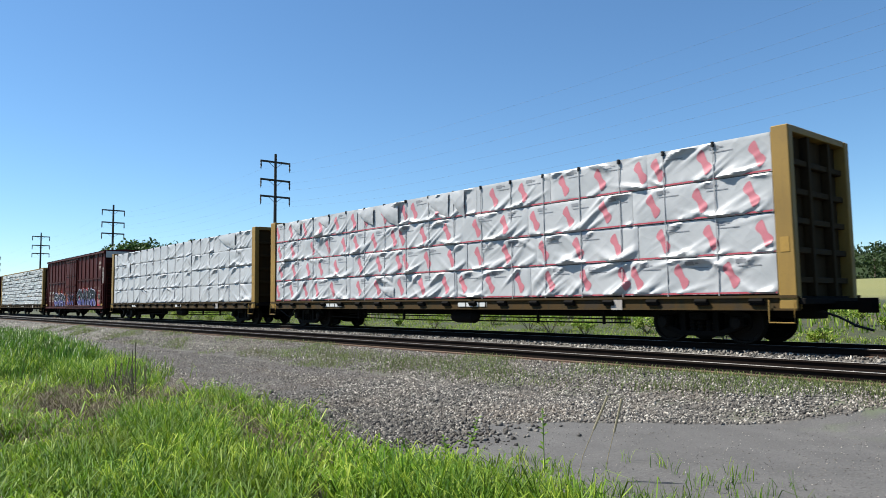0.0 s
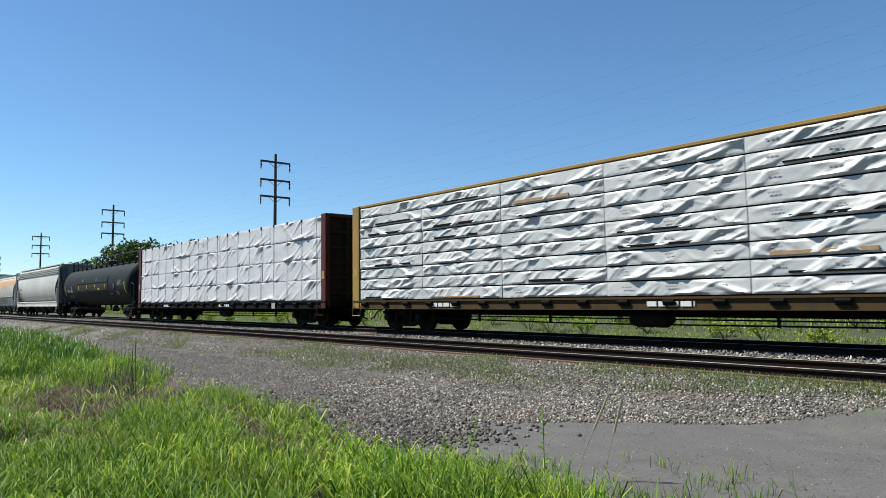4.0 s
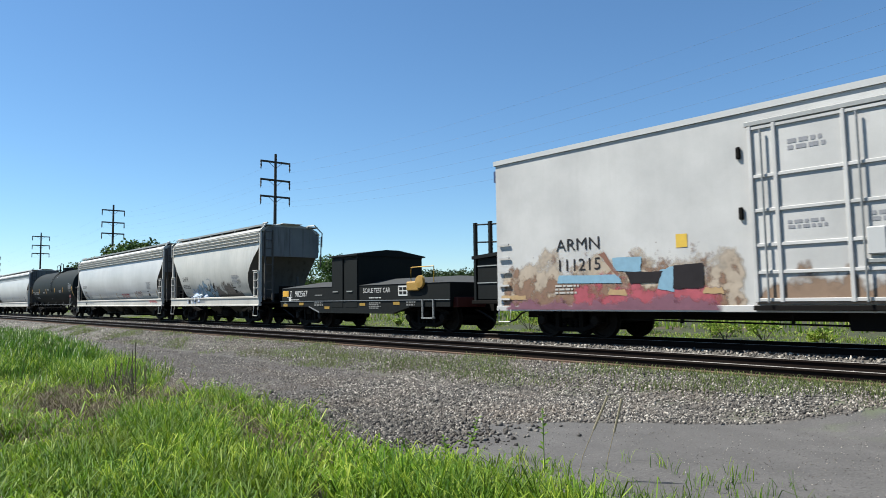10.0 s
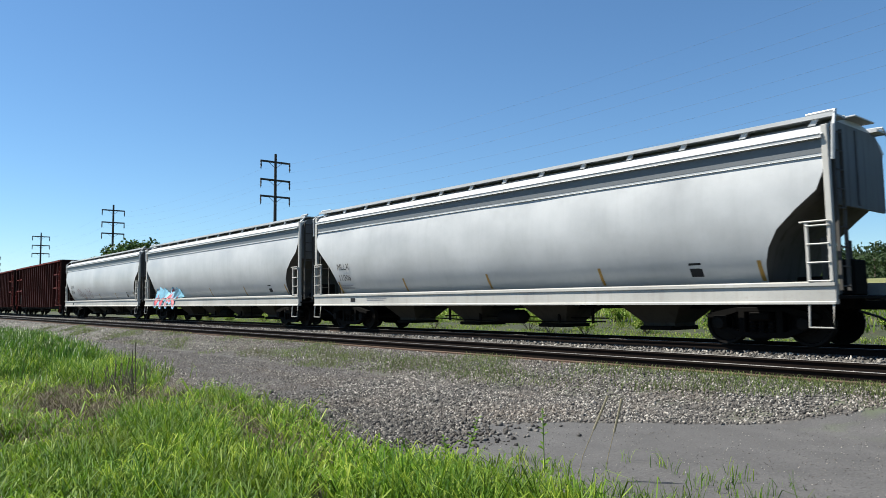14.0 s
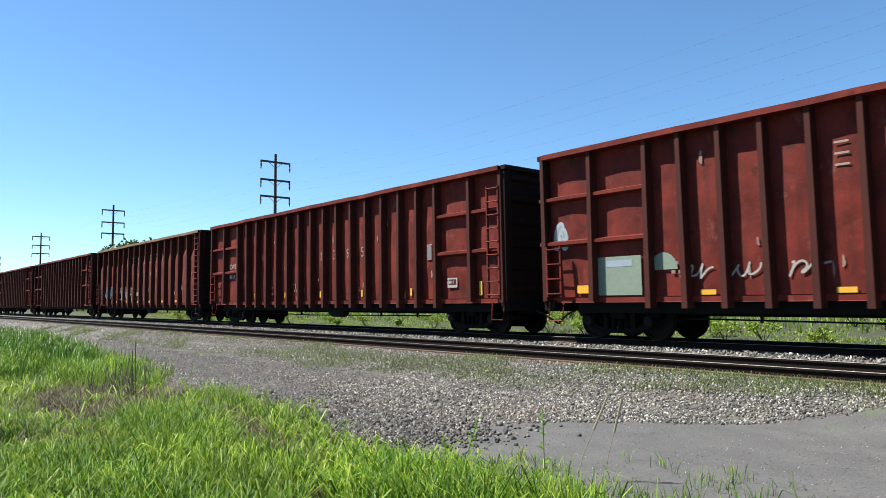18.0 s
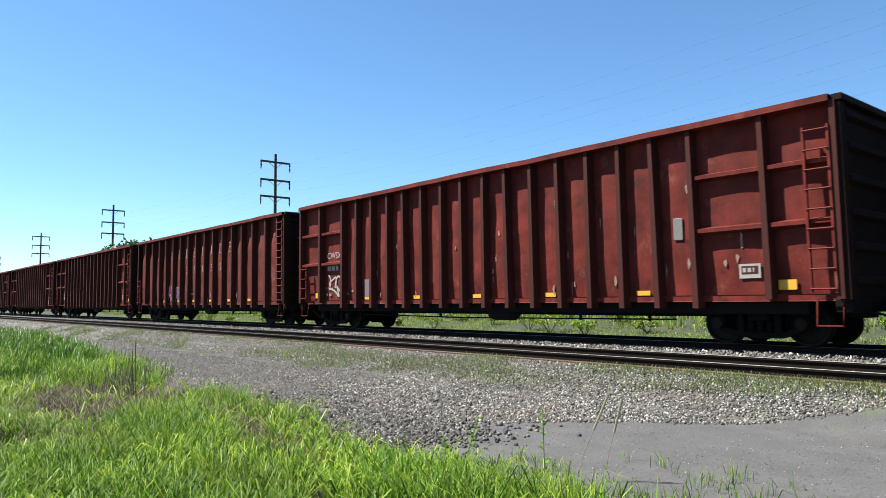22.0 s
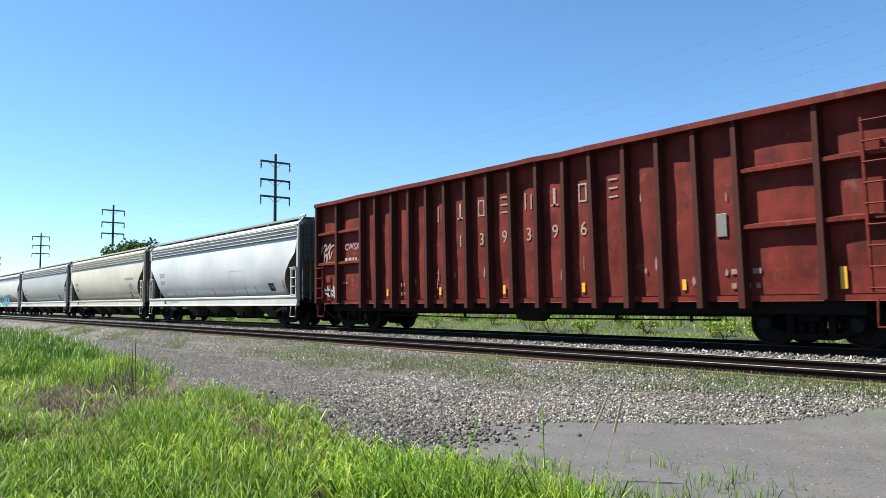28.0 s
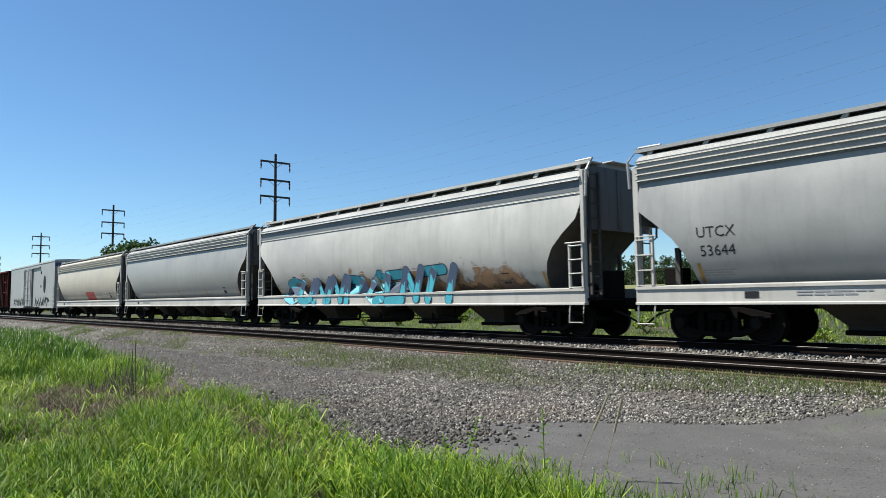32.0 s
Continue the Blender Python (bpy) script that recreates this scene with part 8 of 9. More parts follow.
def stones(name, label, x, y, size, sink, material):
    """Crushed stones: eight-faced lumps, each its own shape."""
    n = len(x)
    base = np.array([(1, 0, 0), (-1, 0, 0), (0, 1, 0), (0, -1, 0), (0, 0, 1), (0, 0, -1)], float)
    tri = np.array([(0, 2, 4), (2, 1, 4), (1, 3, 4), (3, 0, 4), (2, 0, 5), (1, 2, 5), (3, 1, 5), (0, 3, 5)])
    v = base[None] * (size[:, None, None] * RNG.uniform(0.55, 1.25, (n, 6, 1))) * np.array([1, 1, 0.75])
    v += RNG.normal(0, 0.22, (n, 6, 3)) * size[:, None, None]
    for i, j in ((0, 1), (1, 2), (0, 2)):
        a = RNG.uniform(0, 2 * np.pi, n)
        c, s = np.cos(a)[:, None], np.sin(a)[:, None]
        p, q = v[..., i].copy(), v[..., j].copy()
        v[..., i], v[..., j] = p * c - q * s, p * s + q * c
    v += np.stack([x, y, heights(x, y) + size * sink], -1)[:, None]
    f = tri[None] + (np.arange(n) * 6)[:, None, None]
    return mesh_from_arrays(name, v.reshape(-1, 3), f.reshape(-1, 3), material, label, "gravel")


def stone_material(name="crushed_stone", tone=1.0):
    m, t, p = nodes_of(name)
    g = t.nodes.new("ShaderNodeNewGeometry")
    tc = t.nodes.new("ShaderNodeTexCoord")
    col = ramp(t, g.outputs["Random Per Island"], [(0.0, (0.010, 0.009, 0.009)), (0.32, (0.050, 0.046, 0.043)), (0.72, (0.145, 0.133, 0.118)), (1.0, (0.42, 0.39, 0.345))])
    col = mix(t, ramp(t, noise_at(t, 0.7, 4, tc.outputs["Object"]), [(0.42, 0.0), (0.7, 0.4)]), col, (0.16, 0.125, 0.095))
    col = mix(t, ramp(t, noise_at(t, 40, 3, tc.outputs["Object"]), [(0.4, 0.0), (0.7, 0.35)]), col, (0.09, 0.082, 0.072))
    t.links.new(mix(t, 1.0, col, (tone, tone, tone), "MULTIPLY"), p.inputs["Base Color"])
    p.inputs["Roughness"].default_value = 0.85
    return m


M_STONE = stone_material()
M_RUBBLE = stone_material("dark_broken_slag", 0.5)


def scatter(n, x0, x1, y0, y1, power=1.0):
    return x0 + (x1 - x0) * RNG.random(n) ** power, RNG.uniform(y0, y1, n)


def smooth_patch(x, y, wob):
    """The hard worn apron by the verge, right up to the foot of the ballast."""
    return (x + 0.35 * np.maximum(y - 4.9, 0) + wob > -6.55) & (y + 0.3 * wob < 12.85 + x)


def rutted_lane(x, y, wob):
    """Two worn wheel ruts that swing in towards the apron."""
    far = np.interp(x, [-60, -32, -24, -19, -13, -10, -8], [6.9, 7.4, 8.3, 8.2, 8.0, 8.4, 8.7])
    near = np.interp(x, [-60, -30, -20, -15.5, -11.5, -9.5], [5.6, 6.4, 7.0, 6.5, 5.9, 5.4])
    return ((abs(y - far + 0.5 * wob) < 0.62) & (x + 2.0 * wob < -11.8)) | ((abs(y - near + 0.5 * wob) < 0.80) & (x + wob < -9.6))


def build_stones():
    x, y = scatter(132000, -2.0, -34.0, 4.0, 10.45, 1.5)
    wob = 0.5 * np.array([noise.noise(Vector((a * 0.7, b * 0.7, 2.0))) for a, b in zip(x, y)]) + 0.35 * np.array([noise.noise(Vector((a * 2.3, b * 2.3, 7.0))) for a, b in zip(x, y)]) + RNG.normal(0, 0.20, len(x))
    smooth, lane = smooth_patch(x, y, wob), rutted_lane(x, y, wob)
    turf = y < np.array([verge(a) for a in x]) - 0.1
    u = RNG.random(len(x))
    keep = ~turf & ~(smooth & (u > 0.22)) & ~(lane & ~smooth & (u > 0.55))
    x, y, fine, smooth = x[keep], y[keep], (smooth | lane)[keep], smooth[keep]
    size = RNG.uniform(0.011, 0.030, len(x)) * np.where(fine, RNG.uniform(0.12, 0.36, len(x)) * np.where(smooth, 1.0, 2.3), 1.0)
    big = (RNG.random(len(x)) < 0.015) & ~smooth
    size[big] *= 1.5
    stones("ballast_gravel", "loose grey-brown crushed stone beside the rails", x, y, size, 0.12, M_STONE)
    # dark rubble dumped at the edge of the verge
    n = 6500
    x, y = RNG.normal(-7.7, 1.1, n), RNG.normal(5.15, 0.55, n)
    keep = (y > np.array([verge(a) for a in x]) + 0.05) & (x < -5.7 + RNG.normal(0, 0.25, n))
    x, y = x[keep], y[keep]
    stones("dark_rubble", "dark broken slag and stone by the verge", x, y, RNG.uniform(0.012, 0.036, len(x)) * np.where(RNG.random(len(x)) < 0.03, 1.6, 1.0), 0.2, M_RUBBLE)
    x, y = scatter(15000, -8.0, -26.0, 5.0, 8.9, 1.4)
    keep = y > np.array([verge(a) for a in x]) + 0.15
    x, y = x[keep], y[keep]
    stones("dark_fines", "small dark stones trodden into the gravel lane", x, y, RNG.uniform(0.007, 0.020, len(x)), 0.15, M_RUBBLE)
    x, y = scatter(10000, -34.0, -95.0, 6.5, 10.2, 1.4)
    stones("distant_gravel", "grey crushed stone further along the line", x, y, RNG.uniform(0.03, 0.055, len(x)), -0.2, M_STONE)
    x1, y1 = scatter(15000, 2.0, -70.0, 12.5, 14.9, 1.3)
    x2, y2 = scatter(5000, 2.0, -60.0, 16.8, 18.4, 1.3)
    x3, y3 = scatter(9000, 2.0, -60.0, 10.9, 12.0, 1.3)
    x, y = np.concatenate([x1, x2, x3]), np.concatenate([y1, y2, y3])
    stones("track_ballast", "pale crushed stone between the tracks", x, y, RNG.uniform(0.025, 0.05, len(x)), 0.3, M_STONE)


build_stones()


def blades(name, label, x, y, height, width, lean, material, droop=0.35, category="grass", z_of=None):
    """Bent grass blades, three joints each."""
    n = len(x)
    a = RNG.uniform(0, 2 * np.pi, n)
    b = RNG.uniform(0, 2 * np.pi, n)
    side = np.stack([np.cos(a), np.sin(a), np.zeros(n)], -1) * width[:, None] / 2
    way = np.stack([np.cos(b), np.sin(b), np.zeros(n)], -1) * (height * lean * RNG.uniform(0.2, 1.3, n))[:, None]
    foot = np.stack([x, y, (heights(x, y) if z_of is None else z_of) - 0.02], -1)
    up = np.array([0, 0, 1.0]) * height[:, None]
    p0, p1, p2, p3 = foot, foot + up * 0.45 + way * 0.18, foot + up * 0.85 + way * 0.55, foot + up * (1 - droop * lean) + way
    v = np.stack([p0 - side, p0 + side, p1 - side * 0.9, p1 + side * 0.9, p2 - side * 0.6, p2 + side * 0.6, p3], 1)
    f = np.array([(0, 1, 3), (0, 3, 2), (2, 3, 5), (2, 5, 4), (4, 5, 6)])
    f = f[None] + (np.arange(n) * 7)[:, None, None]
    return mesh_from_arrays(name, v.reshape(-1, 3), f.reshape(-1, 3), material, label, category)


M_GRASS = leafy("fresh_grass", (0.025, 0.080, 0.006), (0.135, 0.265, 0.013), (0.43, 0.54, 0.055), 0.6, 0.35)
M_GRASS_TIP = leafy("bright_broad_grass", (0.07, 0.17, 0.010), (0.22, 0.37, 0.022), (0.52, 0.62, 0.10), 0.5, 0.4)
M_GRASS_DARK = leafy("deep_grass", (0.04, 0.11, 0.012), (0.09, 0.20, 0.018), (0.20, 0.28, 0.045), 0.45, 0.4)
M_STRAW = leafy("dry_straw", (0.06, 0.049, 0.030), (0.14, 0.115, 0.070), (0.38, 0.335, 0.22), 0.7, 0.2)
M_BANK = leafy("bank_grass", (0.13, 0.23, 0.02), (0.25, 0.38, 0.04), (0.46, 0.48, 0.13))
M_WEED = leafy("shoulder_weeds", (0.075, 0.12, 0.028), (0.14, 0.20, 0.05), (0.31, 0.34, 0.12))
M_LEAF = leafy("tree_leaves", (0.035, 0.075, 0.014), (0.06, 0.115, 0.022), (0.11, 0.17, 0.04), 0.5, 0.3)
M_LEAF_FAR = leafy("far_leaves", (0.022, 0.045, 0.012), (0.036, 0.068, 0.018), (0.07, 0.11, 0.03), 0.6, 0.25)
M_STALK = plain("dry_stalk", (0.16, 0.13, 0.09), 0.9)
M_PALE_STALK = plain("pale_stem", (0.30, 0.26, 0.17), 0.9)
M_GREEN_STALK = plain("green_stem", (0.13, 0.20, 0.05), 0.8)
M_WOOD = plain("grey_pole_wood", (0.06, 0.055, 0.05), 0.9, 0, 0.3, 4)
M_BARK = plain("bark", (0.10, 0.08, 0.06), 0.95, 0, 0.4, 6)


def tufted(n, x0, x1, power, spread, per):
    """Positions in clumps on the verge, between two distances from the near end."""
    m = max(1, n // per)
    r = x0 * (x1 / x0) ** (RNG.random(m) ** power)
    az = np.radians(RNG.uniform(5.0, 78.0, m))
    cx, cy = -r * np.cos(az), r * np.sin(az)
    keep = (cy < np.array([verge(a) for a in cx]) + RNG.normal(0, 0.25, m)) & (RNG.random(m) < np.clip((-cx - 2.0) / 3.6, 0.12, 1.0) ** 1.3)
    cx, cy = cx[keep], cy[keep]
    m = len(cx)
    x = np.repeat(cx, per) + RNG.normal(0, spread, m * per)
    y = np.repeat(cy, per) + RNG.normal(0, spread, m * per)
    return x, y, np.repeat(RNG.uniform(0.6, 1.25, m), per)


THATCH = [(-9.8, 2.2, 0.9, 0.33), (-8.2, 3.5, 1.0, 0.35), (-6.6, 3.2, 0.6, 0.3), (-12.5, 3.0, 1.2, 0.5), (-5.6, 2.7, 0.5, 0.22), (-10.6, 3.5, 1.1, 0.4)]


def worn(x, y):
    """1 inside the flattened brown patches, 0 in the lush grass."""
    w = np.zeros(len(x))
    for cx, cy, rx, ry in THATCH:
        w = np.maximum(w, np.clip(1.5 - np.hypot((x - cx) / rx, (y - cy) / ry), 0, 1))
    return w


def build_grass():
    x, y, k = tufted(300000, 3.0, 26.0, 0.9, 0.09, 14)
    bare = np.array([noise.noise(Vector((a * 0.55, b * 0.9, 1.7))) for a, b in zip(x, y)])
    lush = np.array([noise.noise(Vector((a * 0.3, b * 0.6, 4.7))) for a, b in zip(x, y)])
    w = worn(x, y)
    keep = (bare < 0.30) & (RNG.random(len(x)) > 0.55 * w)
    x, y, k, bare, lush, w = x[keep], y[keep], k[keep], bare[keep], lush[keep], w[keep]
    tall = (0.10 + 0.24 * RNG.random(len(x))) * k * (1.15 - 0.6 * np.clip(bare, 0, 1)) * (1 + 0.9 * np.clip(lush, -0.5, 1)) * (1 - 0.5 * w)
    blades("verge_grass", "bright green uncut verge grass", x, y, tall, RNG.uniform(0.006, 0.015, len(x)), 0.85, M_GRASS)
    n = 18000
    cx, cy, rx, ry = np.array(THATCH)[RNG.integers(0, len(THATCH), n)].T
    blades("flattened_thatch", "brown flattened dead grass in the verge", cx + RNG.normal(0, 0.8, n) * rx, cy + RNG.normal(0, 0.7, n) * ry, RNG.uniform(0.03, 0.16, n), RNG.uniform(0.004, 0.009, n), 1.5, M_STRAW)
    x, y, k = tufted(90000, 16.0, 90.0, 1.0, 0.25, 12)
    blades("tall_verge_grass", "taller green grass further along the verge", x, y, RNG.uniform(0.12, 0.32, len(x)) * k, RNG.uniform(0.012, 0.022, len(x)), 0.4, M_GRASS_DARK)
    x, y, k = tufted(14000, 3.2, 24.0, 0.9, 0.18, 10)
    blades("dry_grass", "dry straw among the grass", x, y, RNG.uniform(0.06, 0.26, len(x)), RNG.uniform(0.004, 0.008, len(x)), 0.95, M_STRAW)
    # thin tufts on the packed gravel
    n = 260
    cx, cy = RNG.uniform(-4.9, -1.9, n), 3.7 + 1.3 * RNG.random(n) ** 1.8
    cx[:22], cy[:22] = RNG.normal(-3.0, 0.45, 22), RNG.normal(5.5, 0.18, 22)
    x, y = np.repeat(cx, 9) + RNG.normal(0, 0.05, n * 9), np.repeat(cy, 9) + RNG.normal(0, 0.05, n * 9)
    blades("sparse_tufts", "thin grass tufts on the packed gravel", x, y, RNG.uniform(0.05, 0.19, len(x)), RNG.uniform(0.004, 0.008, len(x)), 0.7, M_GRASS)
    # the rest of the verge, round and behind the camera
    x, y = RNG.uniform(-9, 12, 42000), RNG.uniform(-9, 3.6, 42000)
    away = (np.hypot(x, y) > 0.5) & ~((x < -2.0) & (y > 0.3) & (y < -x * 4.7) & (np.hypot(x, y) > 2.6))
    x, y = x[away], y[away]
    blades("camera_side_grass", "green verge grass behind the viewpoint", x, y, np.clip(0.09 * np.hypot(x, y), 0.06, 1.0) * RNG.uniform(0.5, 1.0, len(x)) * 0.3 + 0.05, RNG.uniform(0.018, 0.036, len(x)), 0.9, M_GRASS)
    # bank beyond the line
    x, y = scatter(48000, 4.0, -75.0, 18.9, 25.0, 1.2)
    clear = np.array([noise.noise(Vector((a * 0.3, b * 0.8, 15.0))) for a, b in zip(x, y)]) < 0.22
    x, y = x[clear], y[clear]
    blades("bank_grass", "rough sunlit grass on the bank behind the train", x, y, RNG.uniform(0.04, 0.16, len(x)), RNG.uniform(0.012, 0.03, len(x)), 0.95, M_BANK)
    x, y = scatter(18000, 2.0, -130.0, 24.0, 40.0, 1.0)
    blades("meadow_grass", "tall meadow grass behind the bank", x, y, RNG.uniform(0.2, 0.6, len(x)), RNG.uniform(0.03, 0.07, len(x)), 0.5, M_BANK)
    # weeds in the ballast shoulder
    x, y = scatter(60000, -3.0, -48.0, 8.3, 10.5, 1.3)
    w = np.array([noise.noise(Vector((a * 0.5, b * 0.9, 5.0))) for a, b in zip(x, y)]) + 0.25 * (1 - np.abs(y - 9.4)) + RNG.normal(0, 0.15, len(x)) > np.interp(x, [-20, -12, -7, -3], [0.26, 0.12, -0.02, -0.05])
    w &= y > np.interp(x, [-48, -14, -10, -7, -5, -3], [8.7, 8.45, 8.75, 9.2, 9.5, 9.8]) + RNG.normal(0, 0.12, len(x))
    blades("shoulder_weeds", "sparse weeds growing through the ballast", x[w], y[w], RNG.uniform(0.04, 0.15, w.sum()), RNG.uniform(0.005, 0.012, w.sum()), 0.7, M_WEED, category="weeds")
    # rank dark growth at the far end of the verge
    n = 9000
    x, y = RNG.uniform(-40, -18.5, n), RNG.uniform(1.6, 6.2, n)
    near = (y < np.array([verge(a) for a in x]) - 0.5) & (np.array([noise.noise(Vector((a * 0.35, b * 0.5, 6.0))) for a, b in zip(x, y)]) > -0.15)
    blades("rank_growth", "tall dark rank grass and weeds along the verge", x[near], y[near], RNG.uniform(0.3, 0.68, near.sum()), RNG.uniform(0.014, 0.034, near.sum()), 0.6, M_GRASS_DARK)
    # broad bending leaves that stand over the turf
    x, y, k = tufted(42000, 3.2, 20.0, 0.85, 0.10, 16)
    w = worn(x, y)
    keep = (RNG.random(len(x)) > 0.8 * w) & (np.array([noise.noise(Vector((a * 0.7, b * 1.1, 12.0))) for a, b in zip(x, y)]) > -0.05)
    x, y, k = x[keep], y[keep], k[keep]
    blades("broad_grass", "broad bending bright blades over the verge turf", x, y, RNG.uniform(0.16, 0.36, len(x)) * k, RNG.uniform(0.012, 0.024, len(x)), 1.0, M_GRASS_TIP)
    # bleached bent stems among the worn patches
    n = 9000
    x, y = RNG.normal(-9.6, 1.5, n), RNG.normal(2.75, 0.65, n)
    blades("bleached_stems", "bleached bent stems in the worn verge", x, y, RNG.uniform(0.10, 0.32, n), RNG.uniform(0.006, 0.013, n), 1.2, M_STRAW)


build_grass()


def leaf_cloud(centres, radius, per, size, flat=0.8):
    """Leaf quads scattered in soft balls; returns vertex and face arrays."""
    c = np.repeat(np.asarray(centres, float), per, 0)
    r = np.repeat(np.asarray(radius, float), per)
    d = RNG.normal(0, 1, (len(c), 3))
    d /= np.linalg.norm(d, axis=1)[:, None]
    p = c + d * (r * RNG.random(len(c)) ** 0.45)[:, None] * np.array([1, 1, flat])
    u = RNG.normal(0, 1, (len(c), 3))
    u /= np.linalg.norm(u, axis=1)[:, None]
    w = np.cross(u, RNG.normal(0, 1, (len(c), 3)))
    w /= np.linalg.norm(w, axis=1)[:, None]
    s = (size * RNG.uniform(0.6, 1.4, len(c)))[:, None]
    v = np.stack([p - u * s, p + w * s * 0.6, p + u * s, p - w * s * 0.6], 1).reshape(-1, 3)
    return v, np.arange(len(v)).reshape(-1, 4)


def tree(x, y, h, spread, seed, label, leaves=42):
    rng = random.Random(seed)
    z = ground_z(x, y)
    tr = thing("tree", label, "tree", "trees behind the line", at=pose(x, y, z))
    s, tips = Shape(), []
    s.turned([(-0.3, 0.05 * h * 0.5), (h * 0.25, 0.035 * h * 0.5), (h * 0.55, 0.022 * h * 0.5), (h * 0.85, 0.008 * h)], (0, 0, 0), "z", 8)
    for i in range(11):
        a, q = 2.4 * i + rng.random(), rng.uniform(0.25, 0.85)
        l = spread * rng.uniform(0.5, 1.0) * (1.1 - 0.6 * abs(q - 0.5))
        tip = (l * math.cos(a), l * math.sin(a), h * q + l * 0.45)
        mid = (tip[0] * 0.5, tip[1] * 0.5, h * q + l * 0.15)
        s.rod([(0, 0, h * q - 0.3), mid, tip], 0.012 * h * 0.5, 5)
        tips += [tip, mid]
    part("trunk", s, M_BARK, tr)
    tips += [(rng.uniform(-0.4, 0.4) * spread, rng.uniform(-0.4, 0.4) * spread, h * rng.uniform(0.7, 0.97)) for _ in range(7)]
    v, f = leaf_cloud(tips, [spread * rng.uniform(0.22, 0.42) for _ in tips], leaves, 0.024 * h)
    me = bpy.data.meshes.new("crown")
    me.from_pydata([tuple(p) for p in v], [], [tuple(q) for q in f])
    me.materials.append(None)
    part("crown", me, M_LEAF, tr)
    return tr


for i, (x, y, h, sp) in enumerate(((-118, 32, 7.6, 3.6), (-109, 31, 8.6, 4.2), (-102, 30, 9.0, 3.9), (-96, 33, 8.3, 3.4), (-84, 33, 8.6, 3.6), (-77, 31, 6.6, 3.0), (-140, 34, 8.4, 4.0), (-60, 36, 5.0, 2.8), (-31, 38, 4.6, 2.6))):
    tree(x, y, h, sp, i + 1, "leafy green deciduous tree behind the tracks", 130)


def shrub(x, y, h, seed):
    rng = random.Random(seed)
    sh = thing("shrub", "low leafy green shrub on the grass bank", "shrub", "shrubs on the bank", at=pose(x, y, ground_z(x, y)))
    s = Shape()
    tips = []
    for i in range(7):
        a = rng.uniform(0, 6.28)
        tip = (0.5 * h * math.cos(a), 0.5 * h * math.sin(a), h * rng.uniform(0.4, 0.85))
        s.rod([(0, 0, -0.05), tip], 0.012, 5)
        tips.append(tip)
    part("branching_stem", s, M_BARK, sh)
    v, f = leaf_cloud(tips + [(0, 0, h * 0.6)], [h * 0.35] * 8, 45, 0.05)
    me = bpy.data.meshes.new("foliage")
    me.from_pydata([tuple(p) for p in v], [], [tuple(q) for q in f])
    me.materials.append(None)
    part("foliage", me, M_BANK, sh)


for i in range(64):
    shrub(1.0 - 1.0 * i + RNG.uniform(-0.6, 0.6), RNG.uniform(20.8, 27.5), RNG.uniform(0.35, 1.0), i)


def woods():
    n = 3000
    x = RNG.uniform(-620, 90, n)
    y = RNG.uniform(196, 222, n)
    top = 9.0 + 1.6 * np.array([noise.noise(Vector((a * 0.012, 3.0, 0))) for a in x]) + 1.3 * np.array([noise.noise(Vector((a * 0.06, 8.0, 0))) for a in x])
    cs = [(a, b, 5.6 + h * q) for a, b, h, q in zip(x, y, top, RNG.uniform(0.05, 1.0, n) ** 0.8)]
    v, f = leaf_cloud(cs, RNG.uniform(1.3, 2.6, n), 46, 0.40)
    mesh_from_arrays("distant_woods", v, f, M_LEAF_FAR, "dark green wooded ridge beyond the meadow", "woods")
    s = Shape()
    for k in range(140):
        a = -620 + 5 * k
        s.turned([(0, 0.3), (6, 0.15)], (a, 205, 5.5), "z", 6)
    tagged(part("wood_trunks", s, M_BARK, None), "grey trunks under the far woods", "woods", kind="stuff")
    b = Shape().grid([[(-700 + 40 * i, 222 + 2 * j, 5 + j * (8.4 + 1.0 * math.sin(i * 1.3))) for i in range(21)] for j in range(2)])
    tagged(part("wood_understory", b, M_LEAF_FAR, None), "dark shaded understory of the far woods", "woods", kind="stuff")


woods()


# ---- tracks ----
def rail_shape(y, z):
    """One running rail: foot, web and head drawn out along the line."""
    pts = [(-0.075, -0.165), (0.075, -0.165), (0.075, -0.150), (0.012, -0.130), (0.009, -0.045), (0.036, -0.034), (0.036, -0.003), (-0.036, -0.003), (-0.036, -0.034), (-0.009, -0.045), (-0.012, -0.130), (-0.075, -0.150)]
    return Shape().prism([(y + a, z + b) for a, b in pts], "x", -1500, 300)


def head_shape(y, z):
    return Shape().prism([(y + a, z + b) for a, b in ((-0.034, -0.003), (0.034, -0.003), (0.036, -0.010), (0.031, 0.0), (-0.031, 0.0), (-0.036, -0.010))], "x", -1500, 300)


